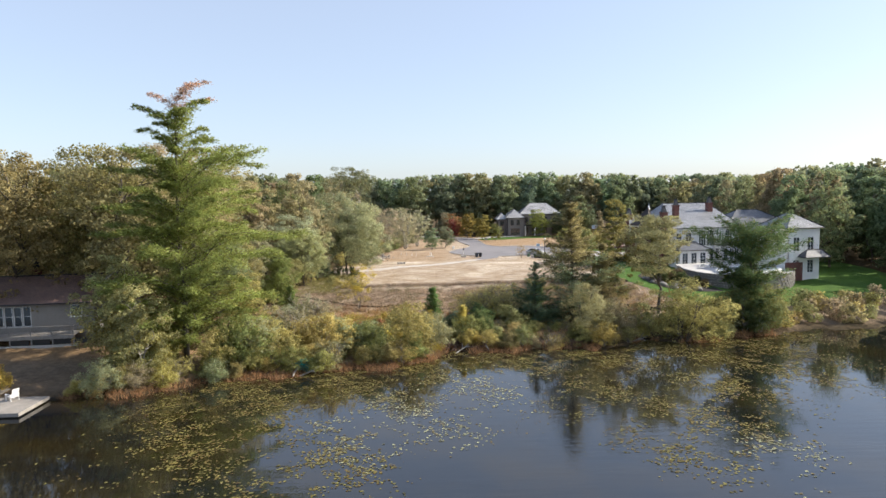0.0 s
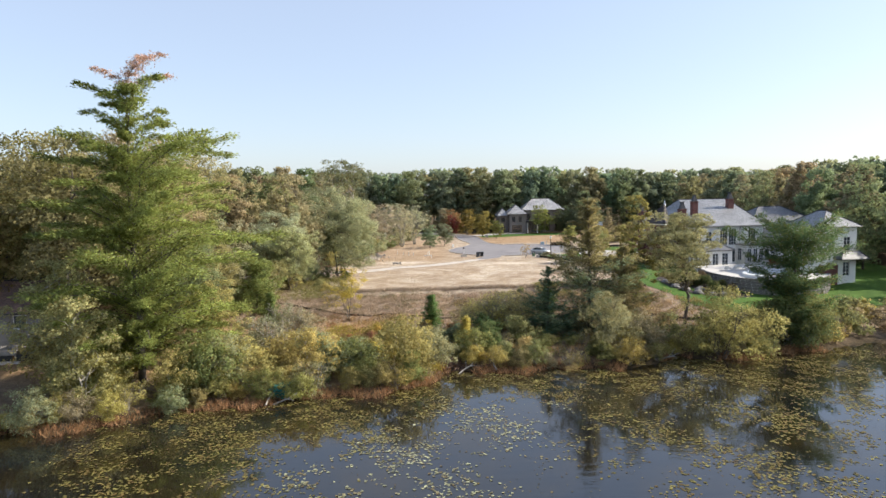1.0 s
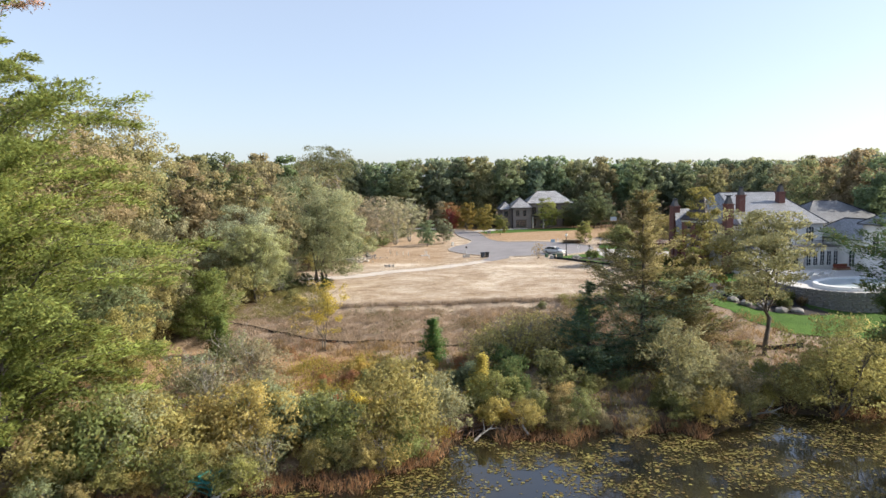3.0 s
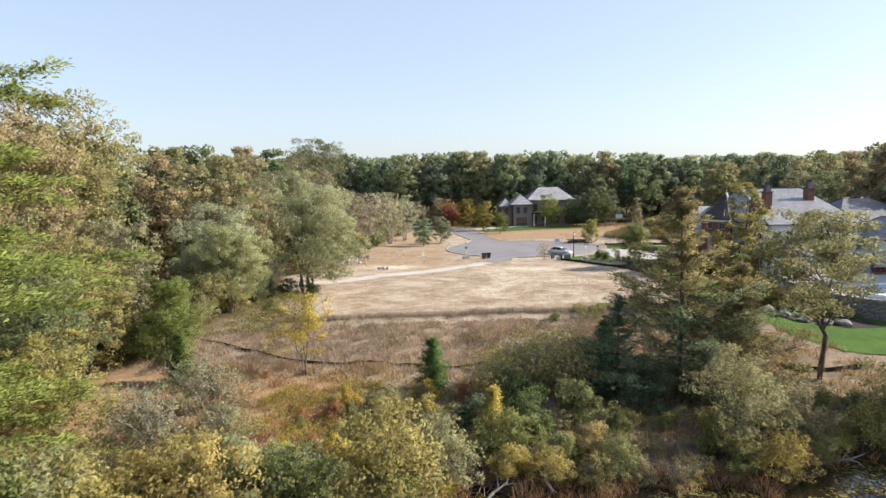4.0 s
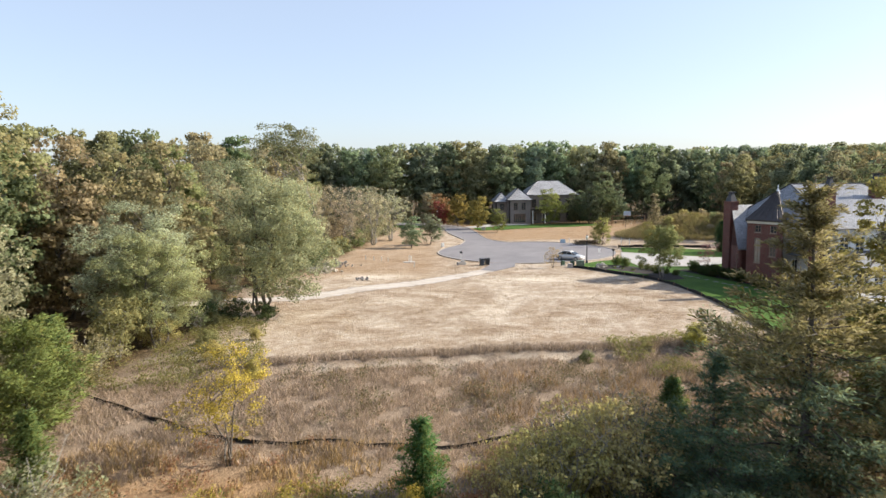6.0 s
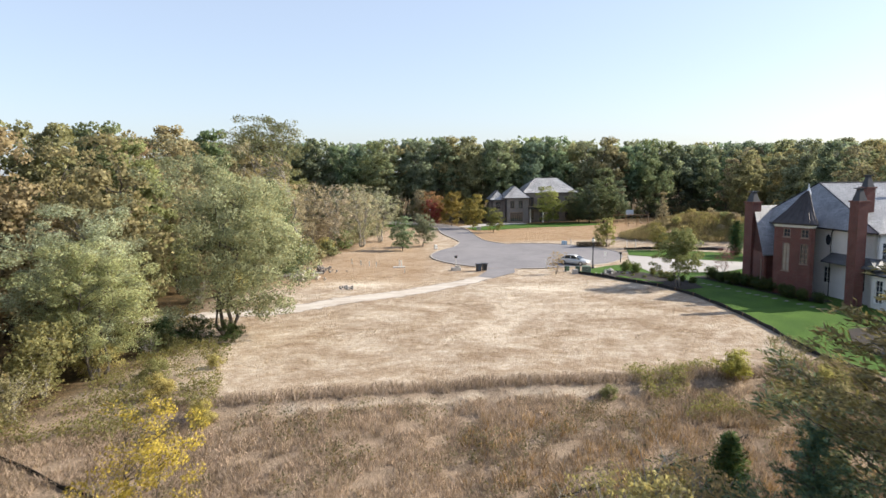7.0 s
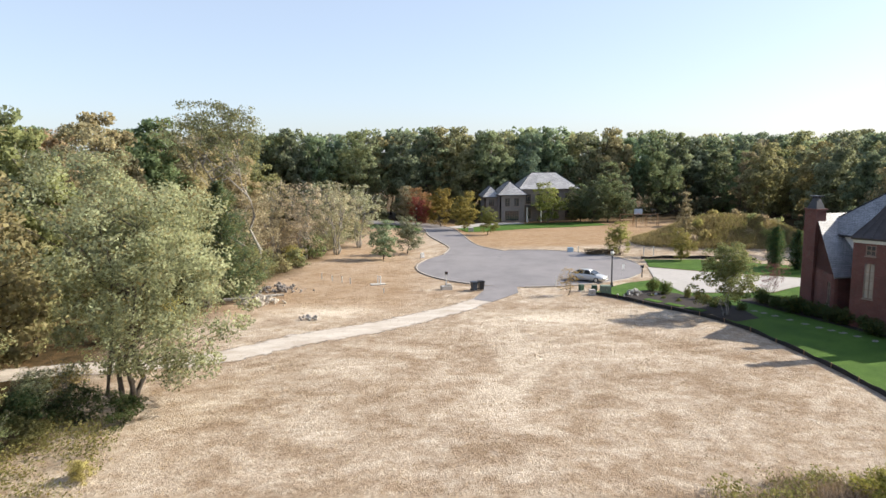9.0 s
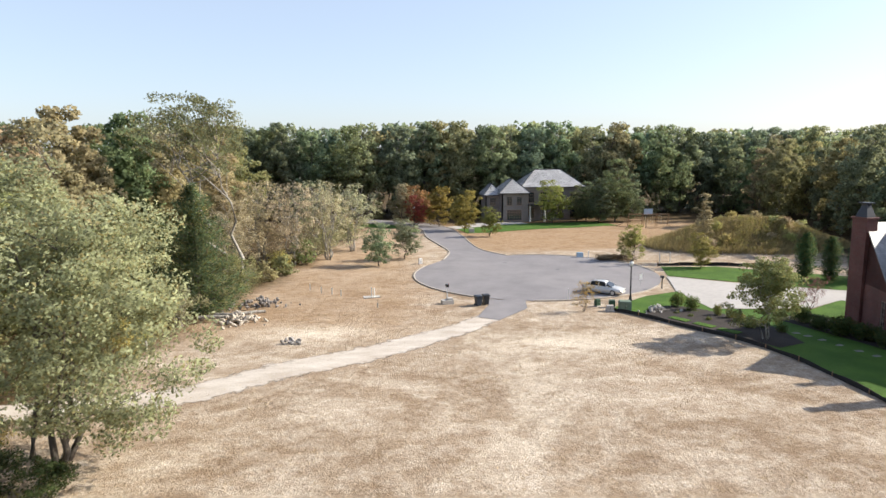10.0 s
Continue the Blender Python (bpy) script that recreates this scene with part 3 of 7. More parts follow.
def window(parent, m, u0, u1, z0, z1, cols=2, rows=3, frame=None, arched=False, wall=None, glass=None):
    """A window in an opening of a wall panel: frame with glazing bars, and a pane set back behind them; arched: with a round head."""
    bm = bmesh.new()
    t = 0.07
    ring = [[[bm.verts.new(m @ Vector(q)) for q in ((u0 + k, d, z0 + k), (u1 - k, d, z0 + k), (u1 - k, d, z1 - k), (u0 + k, d, z1 - k))] for k in (0.0, t)] for d in (0.03, 0.16)]
    for i in range(4):
        j = (i + 1) % 4
        (a, b), (c, e) = ring
        for quad in ((a[i], a[j], b[j], b[i]), (c[j], c[i], e[i], e[j]), (a[j], a[i], c[i], c[j]), (b[i], b[j], e[j], e[i])):
            bm.faces.new(quad)
    win = part("window", bm, frame or M_WHITE, parent)
    for i in range(1, cols):
        u = u0 + (u1 - u0) * i / cols
        bm = bmesh.new()
        add_box(bm, u - 0.02, u + 0.02, 0.05, 0.12, z0 + t, z1 - t, m)
        part("glazing_bar", bm, frame or M_WHITE, win)
    for j in range(1, rows):
        z = z0 + (z1 - z0) * j / rows
        bm = bmesh.new()
        add_box(bm, u0 + t, u1 - t, 0.055, 0.115, z - 0.02, z + 0.02, m)
        part("glazing_bar", bm, frame or M_WHITE, win)
    bm = bmesh.new()
    add_box(bm, u0 + 0.02, u1 - 0.02, 0.13, 0.145, z0 + 0.02, z1 - 0.02, m)
    part("pane", bm, glass or M_GLASS, win)
    bm = bmesh.new()
    add_box(bm, u0 - 0.06, u1 + 0.06, -0.08, 0.05, z0 - 0.09, z0, m)
    part("sill", bm, frame or M_WHITE, win)
    if arched:
        bm = bmesh.new()
        c, r = (u0 + u1) / 2, (u1 - u0) / 2
        for s in (-1, 1):
            arc = [(c + s * r * math.sin(a), z1 - r * 0.9 * (1 - math.cos(a))) for a in np.linspace(0, math.pi / 2, 7)]
            for (ua, za), (ub, zb) in zip(arc, arc[1:]):
                lo = [bm.verts.new(m @ Vector(q)) for q in ((ua, -0.004, za), (ub, -0.004, zb), (ub, -0.004, z1 + 0.01), (ua, -0.004, z1 + 0.01))]
                hi = [bm.verts.new(m @ Vector(q)) for q in ((ua, 0.2, za), (ub, 0.2, zb), (ub, 0.2, z1 + 0.01), (ua, 0.2, z1 + 0.01))]
                bm.faces.new(lo), bm.faces.new((lo[0], hi[0], hi[1], lo[1])), bm.faces.new(hi[::-1])
        part("arch", bm, wall or M_STUCCO, win)
    return win


def hip_roof(parent, x0, x1, y0, y1, eave, ridge, material, over=0.5, hip_x=None, hip_y=None, gable=False, name="roof", across=None, line=None):
    """A hipped (or gabled) roof with a thick eave; its ridge runs along the longer side unless told (line: its two ends)."""
    x0, x1, y0, y1 = x0 - over, x1 + over, y0 - over, y1 + over
    bm = bmesh.new()
    cx, cy = (x0 + x1) / 2, (y0 + y1) / 2
    across = x1 - x0 >= y1 - y0 if across is None else across
    if across:
        run = hip_x if hip_x is not None else (y1 - y0) / 2
        run = 0.0 if gable else run
        top = [(x0 + run, cy), (x1 - run, cy)]
    else:
        run = hip_y if hip_y is not None else (x1 - x0) / 2
        run = 0.0 if gable else run
        top = [(cx, y0 + run), (cx, y1 - run)]
    top = line or top
    lo = [bm.verts.new(p) for p in ((x0, y0, eave - 0.16), (x1, y0, eave - 0.16), (x1, y1, eave - 0.16), (x0, y1, eave - 0.16))]
    mid = [bm.verts.new(p) for p in ((x0, y0, eave), (x1, y0, eave), (x1, y1, eave), (x0, y1, eave))]
    a, b = (bm.verts.new((*t, ridge)) for t in top)
    for k in range(4):
        bm.faces.new((lo[k], lo[(k + 1) % 4], mid[(k + 1) % 4], mid[k]))
    bm.faces.new(lo[::-1])
    if across:
        bm.faces.new((mid[0], mid[1], b, a)), bm.faces.new((mid[2], mid[3], a, b))
        bm.faces.new((mid[1], mid[2], b)), bm.faces.new((mid[3], mid[0], a))
    else:
        bm.faces.new((mid[1], mid[2], b, a)), bm.faces.new((mid[3], mid[0], a, b))
        bm.faces.new((mid[0], mid[1], a)), bm.faces.new((mid[2], mid[3], b))
    bmesh.ops.recalc_face_normals(bm, faces=bm.faces[:])
    roof = part(name, face_uv(bm), material, parent)
    bm = bmesh.new()
    ends = [Vector((*t, ridge + 0.03)) for t in top]
    corner = [Vector((x0, y0, eave + 0.03)), Vector((x1, y0, eave + 0.03)), Vector((x1, y1, eave + 0.03)), Vector((x0, y1, eave + 0.03))]
    add_tube(bm, ends, (0.09, 0.09), 6)
    for c in corner:
        near = min(ends, key=lambda e: (e - c).length)
        if not gable:
            add_tube(bm, (c, near), (0.07, 0.07), 6)
    part("ridge_cap", bm, M_METAL_DARK, roof)
    bm = bmesh.new()
    for p, q in zip(corner, corner[1:] + corner[:1]):
        add_tube(bm, (p - Vector((0, 0, 0.1)), q - Vector((0, 0, 0.1))), (0.08, 0.08), 6)
    part("gutter", bm, M_METAL_DARK, roof)
    return roof


def chimney(parent, x, y, z0, z1, w, d, material=None, pots=2):
    bm = bmesh.new()
    add_box(bm, x - w / 2, x + w / 2, y - d / 2, y + d / 2, z0, z1)
    add_box(bm, x - w / 2 - 0.10, x + w / 2 + 0.10, y - d / 2 - 0.10, y + d / 2 + 0.10, z1, z1 + 0.16)
    c = part("chimney", face_uv(bm), material or M_BRICK, parent)
    bm = bmesh.new()
    rings = []
    for k, z in ((0.42, 0.14), (0.40, 0.24), (0.24, 0.95), (0.20, 1.15), (0.20, 1.3), (0.36, 1.34), (0.36, 1.42)):
        rings.append([(x + sx * k * w, y + sy * k * d, z1 + z) for sx, sy in ((-1, -1), (1, -1), (1, 1), (-1, 1))])
    add_tube_rings(bm, rings)
    part("cowl", bm, M_METAL_DARK, c, "dark metal chimney cowl")
    return c


def block(parent, x0, x1, y0, y1, z0, z1, material, front=(), right=(), back=(), left=(), pane=0.55, **win):
    """Four walls with windows (u0, u1, z0, z1, arched) in each; pane: the size of one pane."""
    for p0, p1, holes in (((x0, y0), (x1, y0), front), ((x1, y0 + 0.002), (x1, y1), right), ((x1 - 0.002, y1), (x0, y1), back), ((x0, y1 - 0.002), (x0, y0), left)):
        ob, m = wall_panel(parent, p0, p1, z0, z1, [h[:4] for h in holes], material)
        for h in holes:
            w = h[1] - h[0]
            window(parent, m, *h[:4], cols=max(1, round(w / pane)), rows=max(1, round((h[3] - h[2]) / pane)), arched=len(h) > 4 and h[4], wall=material, **win)


def mansion():
    G = 3.0
    h = thing("large_house", 44, 124, 0, 8, "large white stucco and brick house with slate roofs and a turret", "house")
    # Main block: lake front, left side with an oval window.
    block(h, 1.3, 15, 0, 17.6, G - 1.5, 10.4, M_STUCCO,
          front=((0.6, 1.8, 7.6, 9.4), (2.6, 3.8, 7.6, 9.4), (5.3, 6.8, 6.9, 9.9, True), (7.0, 8.5, 6.9, 9.9, True), (10.8, 12.3, 7.5, 9.9, True), (0.6, 2.0, 3.9, 6.2), (2.6, 4.0, 3.9, 6.2), (5.4, 6.7, 3.8, 6.3), (7.1, 8.4, 3.8, 6.3)),
          left=((10.9, 11.9, 4.4, 6.2), (15.0, 16.2, 8.2, 9.6), (14.8, 16.4, 4.2, 6.6)), right=((2, 3.2, 7.6, 9.4), (5, 6.2, 7.6, 9.4)))
    hip_roof(h, 1.3, 15, 0, 17.6, 10.4, 15.0, M_SLATE, across=True, line=[(5.7, 13.0), (14.6, 11.0)])
    oval = part("oval_window", lathe([(0.62, 0.0), (0.62, 0.08), (0.48, 0.08), (0.46, 0.03)], 20), M_WHITE, h)
    oval.matrix_basis = pose(1.3, 6.2, 9.1, 0, -90, 0) @ Matrix.Diagonal((1.25, 0.8, 1, 1))
    pane = part("pane", lathe([(0.47, 0.0), (0.47, 0.012)], 20), M_GLASS, oval)
    pane.location = (0, 0, 0.04)
    # Skirt roofs between the storeys.
    bm = bmesh.new()
    for x0, x1, y0, y1 in ((-0.1, 1.28, -1.2, 5.6), (-0.1, 6.0, -1.3, -0.02)):
        add_box(bm, x0, x1, y0, y1, 6.85, 7.0)
        vs = [bm.verts.new(q) for q in ((x0, y0, 7.0), (x1, y0, 7.0), (x1, y1, 7.0), (x0, y1, 7.0))]
        if y1 - y0 > 3:
            vt = [bm.verts.new(q) for q in ((x1, y0 + 0.6, 7.8), (x1, y1, 7.8))]
            bm.faces.new((vs[0], vt[0], vt[1], vs[3])), bm.faces.new((vs[0], vs[1], vt[0]))
        else:
            vt = [bm.verts.new(q) for q in ((x0 + 0.6, y1, 7.8), (x1, y1, 7.8))]
            bm.faces.new((vs[0], vs[1], vt[1], vt[0])), bm.faces.new((vs[0], vt[0], vs[3]))
    part("skirt_roof", face_uv(bm), M_SLATE_DARK, h)
    chimney(h, -0.25, 0.9, 1.5, 13.4, 1.1, 1.1)
    chimney(h, 12.8, 7.0, 10.5, 14.9, 1.1, 1.0)
    chimney(h, 4.2, 4.6, 10.9, 14.6, 1.0, 1.0)
    chimney(h, -0.05, 16.9, 1.5, 12.6, 1.15, 1.5)
    # Brick turret standing askew on the corner, with a flared metal roof that leans back to its finial.
    corners = [(-3.15, 9.0), (-3.05, 8.6), (-1.65, 5.3), (-1.3, 5.15), (1.3, 8.2), (1.6, 10.6), (0.6, 12.2)]
    for k in range(7):
        p0, p1 = corners[k], corners[(k + 1) % 7]
        w = math.dist(p0, p1)
        holes = [(0.6, 1.4, 5.7, 8.75), (0.6, 1.4, 9.4, 10.3), (w - 1.1, w - 0.25, 6.6, 8.75), (w - 1.1, w - 0.25, 9.4, 10.3)] if k == 1 else []
        _, m = wall_panel(h, p0, p1, G - 1.5, 10.8, holes, M_BRICK, name="turret_wall")
        for hole in holes:
            tall = hole[3] - hole[2] > 1
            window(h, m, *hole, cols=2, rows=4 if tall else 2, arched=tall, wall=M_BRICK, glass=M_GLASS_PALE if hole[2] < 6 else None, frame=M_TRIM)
    cx, cy = 0.3, 8.3
    ends = corners + corners[:1]
    length = np.r_[0, np.cumsum([math.dist(a, b) for a, b in zip(ends, ends[1:])])]
    rim = [tuple(float(np.interp(u, length, [e[i] for e in ends])) for i in (0, 1)) for u in np.linspace(0, length[-1], 48, endpoint=False)]
    mid = np.mean(rim, 0)
    prof = ((1.10, 10.75), (1.12, 10.9), (0.86, 11.55), (0.64, 12.2), (0.43, 12.95), (0.22, 13.75), (0.05, 14.3))
    rings = [[(*(np.array((cx, cy)) * (1 - k) + mid * k + (np.array(p) - mid) * k * (1.012 if i % 2 == 0 else 1.0)), z) if k < 1 else (*(mid + (np.array(p) - mid) * k), z) for i, p in enumerate(rim)] for k, z in prof]
    tr = part("turret_roof", add_tube_rings(bmesh.new(), rings), M_COPPER, h, "flared brown standing-seam metal cone")
    for i in range(0, 48, 2):
        part("seam", tube([(r[i][0], r[i][1], r[i][2] + 0.02) for r in rings[1:]], [0.035] * 6, 4), M_COPPER, tr)
    fin = part("finial", lathe([(0.3, 13.95), (0.2, 14.3), (0.05, 14.7), (0.08, 14.78), (0.02, 15.1)], 10), M_STEEL, tr, "bright steel finial")
    fin.location = (cx, cy, 0)
    part("cornice", add_tube_rings(bmesh.new(), [[(*(mid + (np.array(p) - mid) * k), z) for p in rim] for k, z in ((1.0, 10.45), (1.06, 10.7), (1.06, 10.76), (1.0, 10.8))]), M_WHITE, tr)
    # Brick wing behind the turret, its gable hidden by the chimney.
    for p0, p1, holes in (((-2.3, 11.6), (10, 11.6), []), ((0.4, 17.9), (-2.3, 11.6), [(5.2, 6.0, 4.0, 6.2)]), ((10, 17.9), (0.4, 17.9), [])):
        _, m = wall_panel(h, p0, p1, G - 1.5, 7.0, holes, M_BRICK)
        for hole in holes:
            window(h, m, *hole, cols=2, rows=4, frame=M_TRIM)
    bm = bmesh.new()
    bm.faces.new([bm.verts.new(q) for q in ((-2.25, 11.7, 6.95), (0.42, 17.9, 6.95), (0.2, 16.9, 12.0))])
    bmesh.ops.solidify(bm, geom=bm.faces[:], thickness=0.2)
    part("gable", face_uv(bm), M_BRICK, h)
    bm = bmesh.new()
    for west, ya, za in ((-2.7, 11.25, 6.95), (0.4, 18.25, 6.95)):
        lo = [bm.verts.new(q) for q in ((west, ya, za - 0.16), (10.2, ya, za - 0.16), (10.2, 16.9, 12.1), (0.0, 16.9, 12.1))]
        hi = [bm.verts.new((v.co.x, v.co.y, v.co.z + 0.16)) for v in lo]
        bm.faces.new(lo[::-1]), bm.faces.new(hi)
        for k in range(4):
            bm.faces.new((lo[k], lo[(k + 1) % 4], hi[(k + 1) % 4], hi[k]))
    bmesh.ops.recalc_face_normals(bm, faces=bm.faces[:])
    part("wing_roof", face_uv(bm), M_SLATE, h)
    # East wing, sun room with a balcony, and the lake pavilion.
    block(h, 15.02, 29, 3.5, 13, G - 1.5, 10.3, M_STUCCO, front=((0.8, 1.9, 7.5, 9.5), (2.8, 3.9, 7.5, 9.5), (6, 7.2, 7.5, 9.5), (9.5, 10.7, 7.5, 9.5)))
    hip_roof(h, 15.02, 29, 3.5, 13, 10.3, 13.4, M_SLATE_DARK, name="wing_roof")
    bays = tuple((0.35 + 1.12 * k, 1.2 + 1.12 * k, 4.2, 6.4) for k in range(8))
    block(h, 9.8, 19.2, -2.8, 3.46, G - 1.5, 6.95, M_STUCCO, front=bays, left=((3.8, 5.0, 4.2, 6.4),))
    part("balcony_floor", box(9.55, 19.45, -3.05, 3.44, 6.95, 7.15), M_STONE, h)
    bm = bmesh.new()
    add_box(bm, 9.6, 19.4, -3.0, -2.94, 7.95, 8.0)
    for k in range(50):
        add_box(bm, 9.6 + 0.2 * k - 0.012, 9.6 + 0.2 * k + 0.012, -2.985, -2.955, 7.15, 7.95)
    part("balcony_railing", bm, M_METAL_DARK, h, "thin black metal railing")
    block(h, 11.5, 17.3, -19, -11.5, 1.2, 11.0, M_STUCCO, front=((1.0, 2.2, 7.0, 9.4), (3.6, 4.8, 7.0, 9.4), (1.0, 2.2, 3.4, 5.6), (3.6, 4.8, 3.4, 5.6)), left=((1.5, 2.7, 7.0, 9.4), (4.5, 5.7, 7.0, 9.4)))
    hip_roof(h, 11.5, 17.3, -19, -11.5, 11.0, 13.3, M_SLATE, name="pavilion_roof")
    block(h, 15.5, 22, -11.45, 3.4, 1.2, 8.3, M_STUCCO, left=((2, 3.2, 4.2, 6.6), (5, 6.2, 4.2, 6.6), (8, 9.2, 4.2, 6.6)))
    hip_roof(h, 15.5, 22, -11.45, 3.4, 8.3, 11.0, M_SLATE, name="wing_roof")
    block(h, 0.6, 6.6, -3.8, -0.02, G - 1.5, 6.45, M_STUCCO, front=((0.5, 1.7, 3.6, 5.9), (2.3, 3.5, 3.6, 5.9), (4.1, 5.3, 3.6, 5.9)), left=((0.7, 1.6, 3.6, 5.9), (2.1, 3.0, 3.6, 5.9)))
    hip_roof(h, 13.6, 17.8, -20.6, -19.05, 6.2, 7.3, M_SLATE_DARK, over=0.2, name="porch_roof")
    part("brick_plinth", face_uv(box(11.42, 14.2, -19.12, -18.5, 1.2, 5.2)), M_BRICK, h)
    hip_roof(h, 0.6, 6.6, -3.8, -0.3, 6.45, 7.6, M_SLATE_DARK, over=0.3, name="room_roof")
    # Downpipes.
    for x, y in ((10.4, -0.08), (1.2, 5.75), (1.2, 0.95 + 1.0)):
        part("downpipe", tube([(x, y, 3), (x, y, 9.9), (x, y - 0.3, 10.3)], (0.06, 0.06, 0.06), 6), M_METAL_DARK, h)
    return h


M_RUST = plain("rust_cloth", (0.26, 0.075, 0.04), 0.9)
# Sky reflection in one turret window, put into the glass colour.
M_GLASS_PALE = glass_material("painted_sky_glass", (0.22, 0.20, 0.17))
mansion()

# Pool terrace on the lake side.
terrace_line = smooth_line([(43.5, 117.0), (42.6, 110.5), (43.6, 104.8), (46.8, 101.2), (51.0, 100.2), (55.2, 101.6), (58.5, 105.5), (60.0, 111.0)], 0.9)
ter = thing("pool_terrace", 0, 0, 0, 0, "raised paved terrace with a curved grey stone retaining wall", "terrace")
bm = bmesh.new()
poly = [tuple(p) for p in terrace_line] + [(60.5, 121.0), (46.0, 121.5), (44.0, 119.5)]
low = [bm.verts.new((x, y, 0.6)) for x, y in poly]
top = [bm.verts.new((x, y, 3.9)) for x, y in poly]
bm.faces.new(top)
for k in range(len(poly)):
    j = (k + 1) % len(poly)
    bm.faces.new((low[k], low[j], top[j], top[k]))
bmesh.ops.recalc_face_normals(bm, faces=bm.faces[:])
part("terrace_floor", bm, M_TERRACE, ter)
stone_rng = random.Random(6)
stone_meshes = []
for v in range(6):
    bm = box(-0.5, 0.5, -0.14, 0.14, -0.5, 0.5, 0.12)
    for vert in bm.verts:
        vert.co += Vector((stone_rng.uniform(-0.04, 0.04), stone_rng.uniform(-0.03, 0.03), stone_rng.uniform(-0.04, 0.04)))
    me = bpy.data.meshes.new("stone")
    bm.to_mesh(me), bm.free()
    me.materials.append(M_STONE)
    stone_meshes.append(me)
row = 0
for z in np.arange(1.0, 3.9, 0.44):
    u = stone_rng.uniform(0, 0.5)
    length = np.r_[0, np.cumsum(np.linalg.norm(np.diff(terrace_line, axis=0), axis=1))]
    while u < length[-1] - 0.4:
        w = stone_rng.uniform(0.5, 1.0)
        x, y = (float(np.interp(u + w / 2, length, terrace_line[:, k])) for k in (0, 1))
        x2, y2 = (float(np.interp(u + w / 2 + 0.3, length, terrace_line[:, k])) for k in (0, 1))
        s = new("stone", stone_meshes[stone_rng.randrange(6)])
        s.parent = ter
        s.matrix_basis = pose(x, y, z + 0.2, 0, 0, math.degrees(math.atan2(y2 - y, x2 - x))) @ Matrix.Diagonal((w * 0.96, 1, 0.42, 1))
        u += w
pool = thing("swimming_pool", 51.5, 106.6, 3.9, 25, "pale grey-blue swimming pool with a white rim on the terrace", "pool")
M_POOL = Nodes("pool_water").done((0.52, 0.58, 0.58), 0.08, IOR=1.33)
rim = part("pool_rim", lathe([(1.0, 0.02), (1.0, 0.42), (0.9, 0.46), (0.88, 0.3), (0.87, 0.02)], 36), M_WHITE, pool)
rim.scale = (6.0, 4.2, 1.0)
wat = part("pool_water", lathe([(0.875, 0.05), (0.875, 0.32)], 36), M_POOL, pool)
wat.scale = (6.0, 4.2, 1.0)


def sun_lounger(x, y, rz):
    s = thing("sun_lounger", x, y, 3.9, rz, "white sun lounger beside the pool", "lounger", "loungers by the pool")
    part("seat", box(-0.32, 0.32, -0.9, 0.4, 0.30, 0.38, 0.03), M_WHITE, s)
    back = part("backrest", box(-0.32, 0.32, 0.0, 0.75, -0.04, 0.04, 0.03), M_WHITE, s)
    back.matrix_basis = pose(0, 0.4, 0.36, 45, 0, 0)
    for u in (-0.27, 0.27):
        for v in (-0.8, 0.3):
            part("leg", box(u - 0.025, u + 0.025, v - 0.025, v + 0.025, 0.0, 0.30), M_WHITE, s)


for k in range(5):
    sun_lounger(46.0 + 1.7 * k, 112.6 + 0.5 * k, 175 + 4 * k)
for k, (x, y) in enumerate(((35.4, 105.2), (36.2, 103.6), (37.4, 102.0), (36.6, 106.6), (35.0, 108.4), (39.0, 101.0), (38.2, 103.4), (40.6, 100.6))):
    bm = bmesh.new()
    bmesh.ops.create_icosphere(bm, subdivisions=2, radius=0.7)
    for v in bm.verts:
        v.co *= 1 + 0.35 * noise.noise(v.co * 1.7 + Vector((k * 3.1, 0, 0)))
        v.co.z *= 0.65
    b = part("boulder", bm, M_STONE, None, "grey landscaping boulder below the terrace")
    b.matrix_basis = pose(x, y, gz(x, y) + 0.2, 0, 0, 50 * k)
    tagged(b, category="boulder", group="boulders below the terrace")


sofa = thing("outdoor_sofa", 58.2, 120.2, 3.9, 8, "rust-red cushioned outdoor sofa on the terrace", "sofa")
part("base", box(-1.2, 1.2, -0.4, 0.4, 0.0, 0.3, 0.03), M_WOOD, sofa)
for k in range(3):
    part("seat_cushion", box(-1.15 + 0.77 * k, -0.42 + 0.77 * k, -0.4, 0.25, 0.3, 0.46, 0.04), M_RUST, sofa)
    part("back_cushion", box(-1.15 + 0.77 * k, -0.42 + 0.77 * k, 0.2, 0.4, 0.44, 0.85, 0.05), M_RUST, sofa)


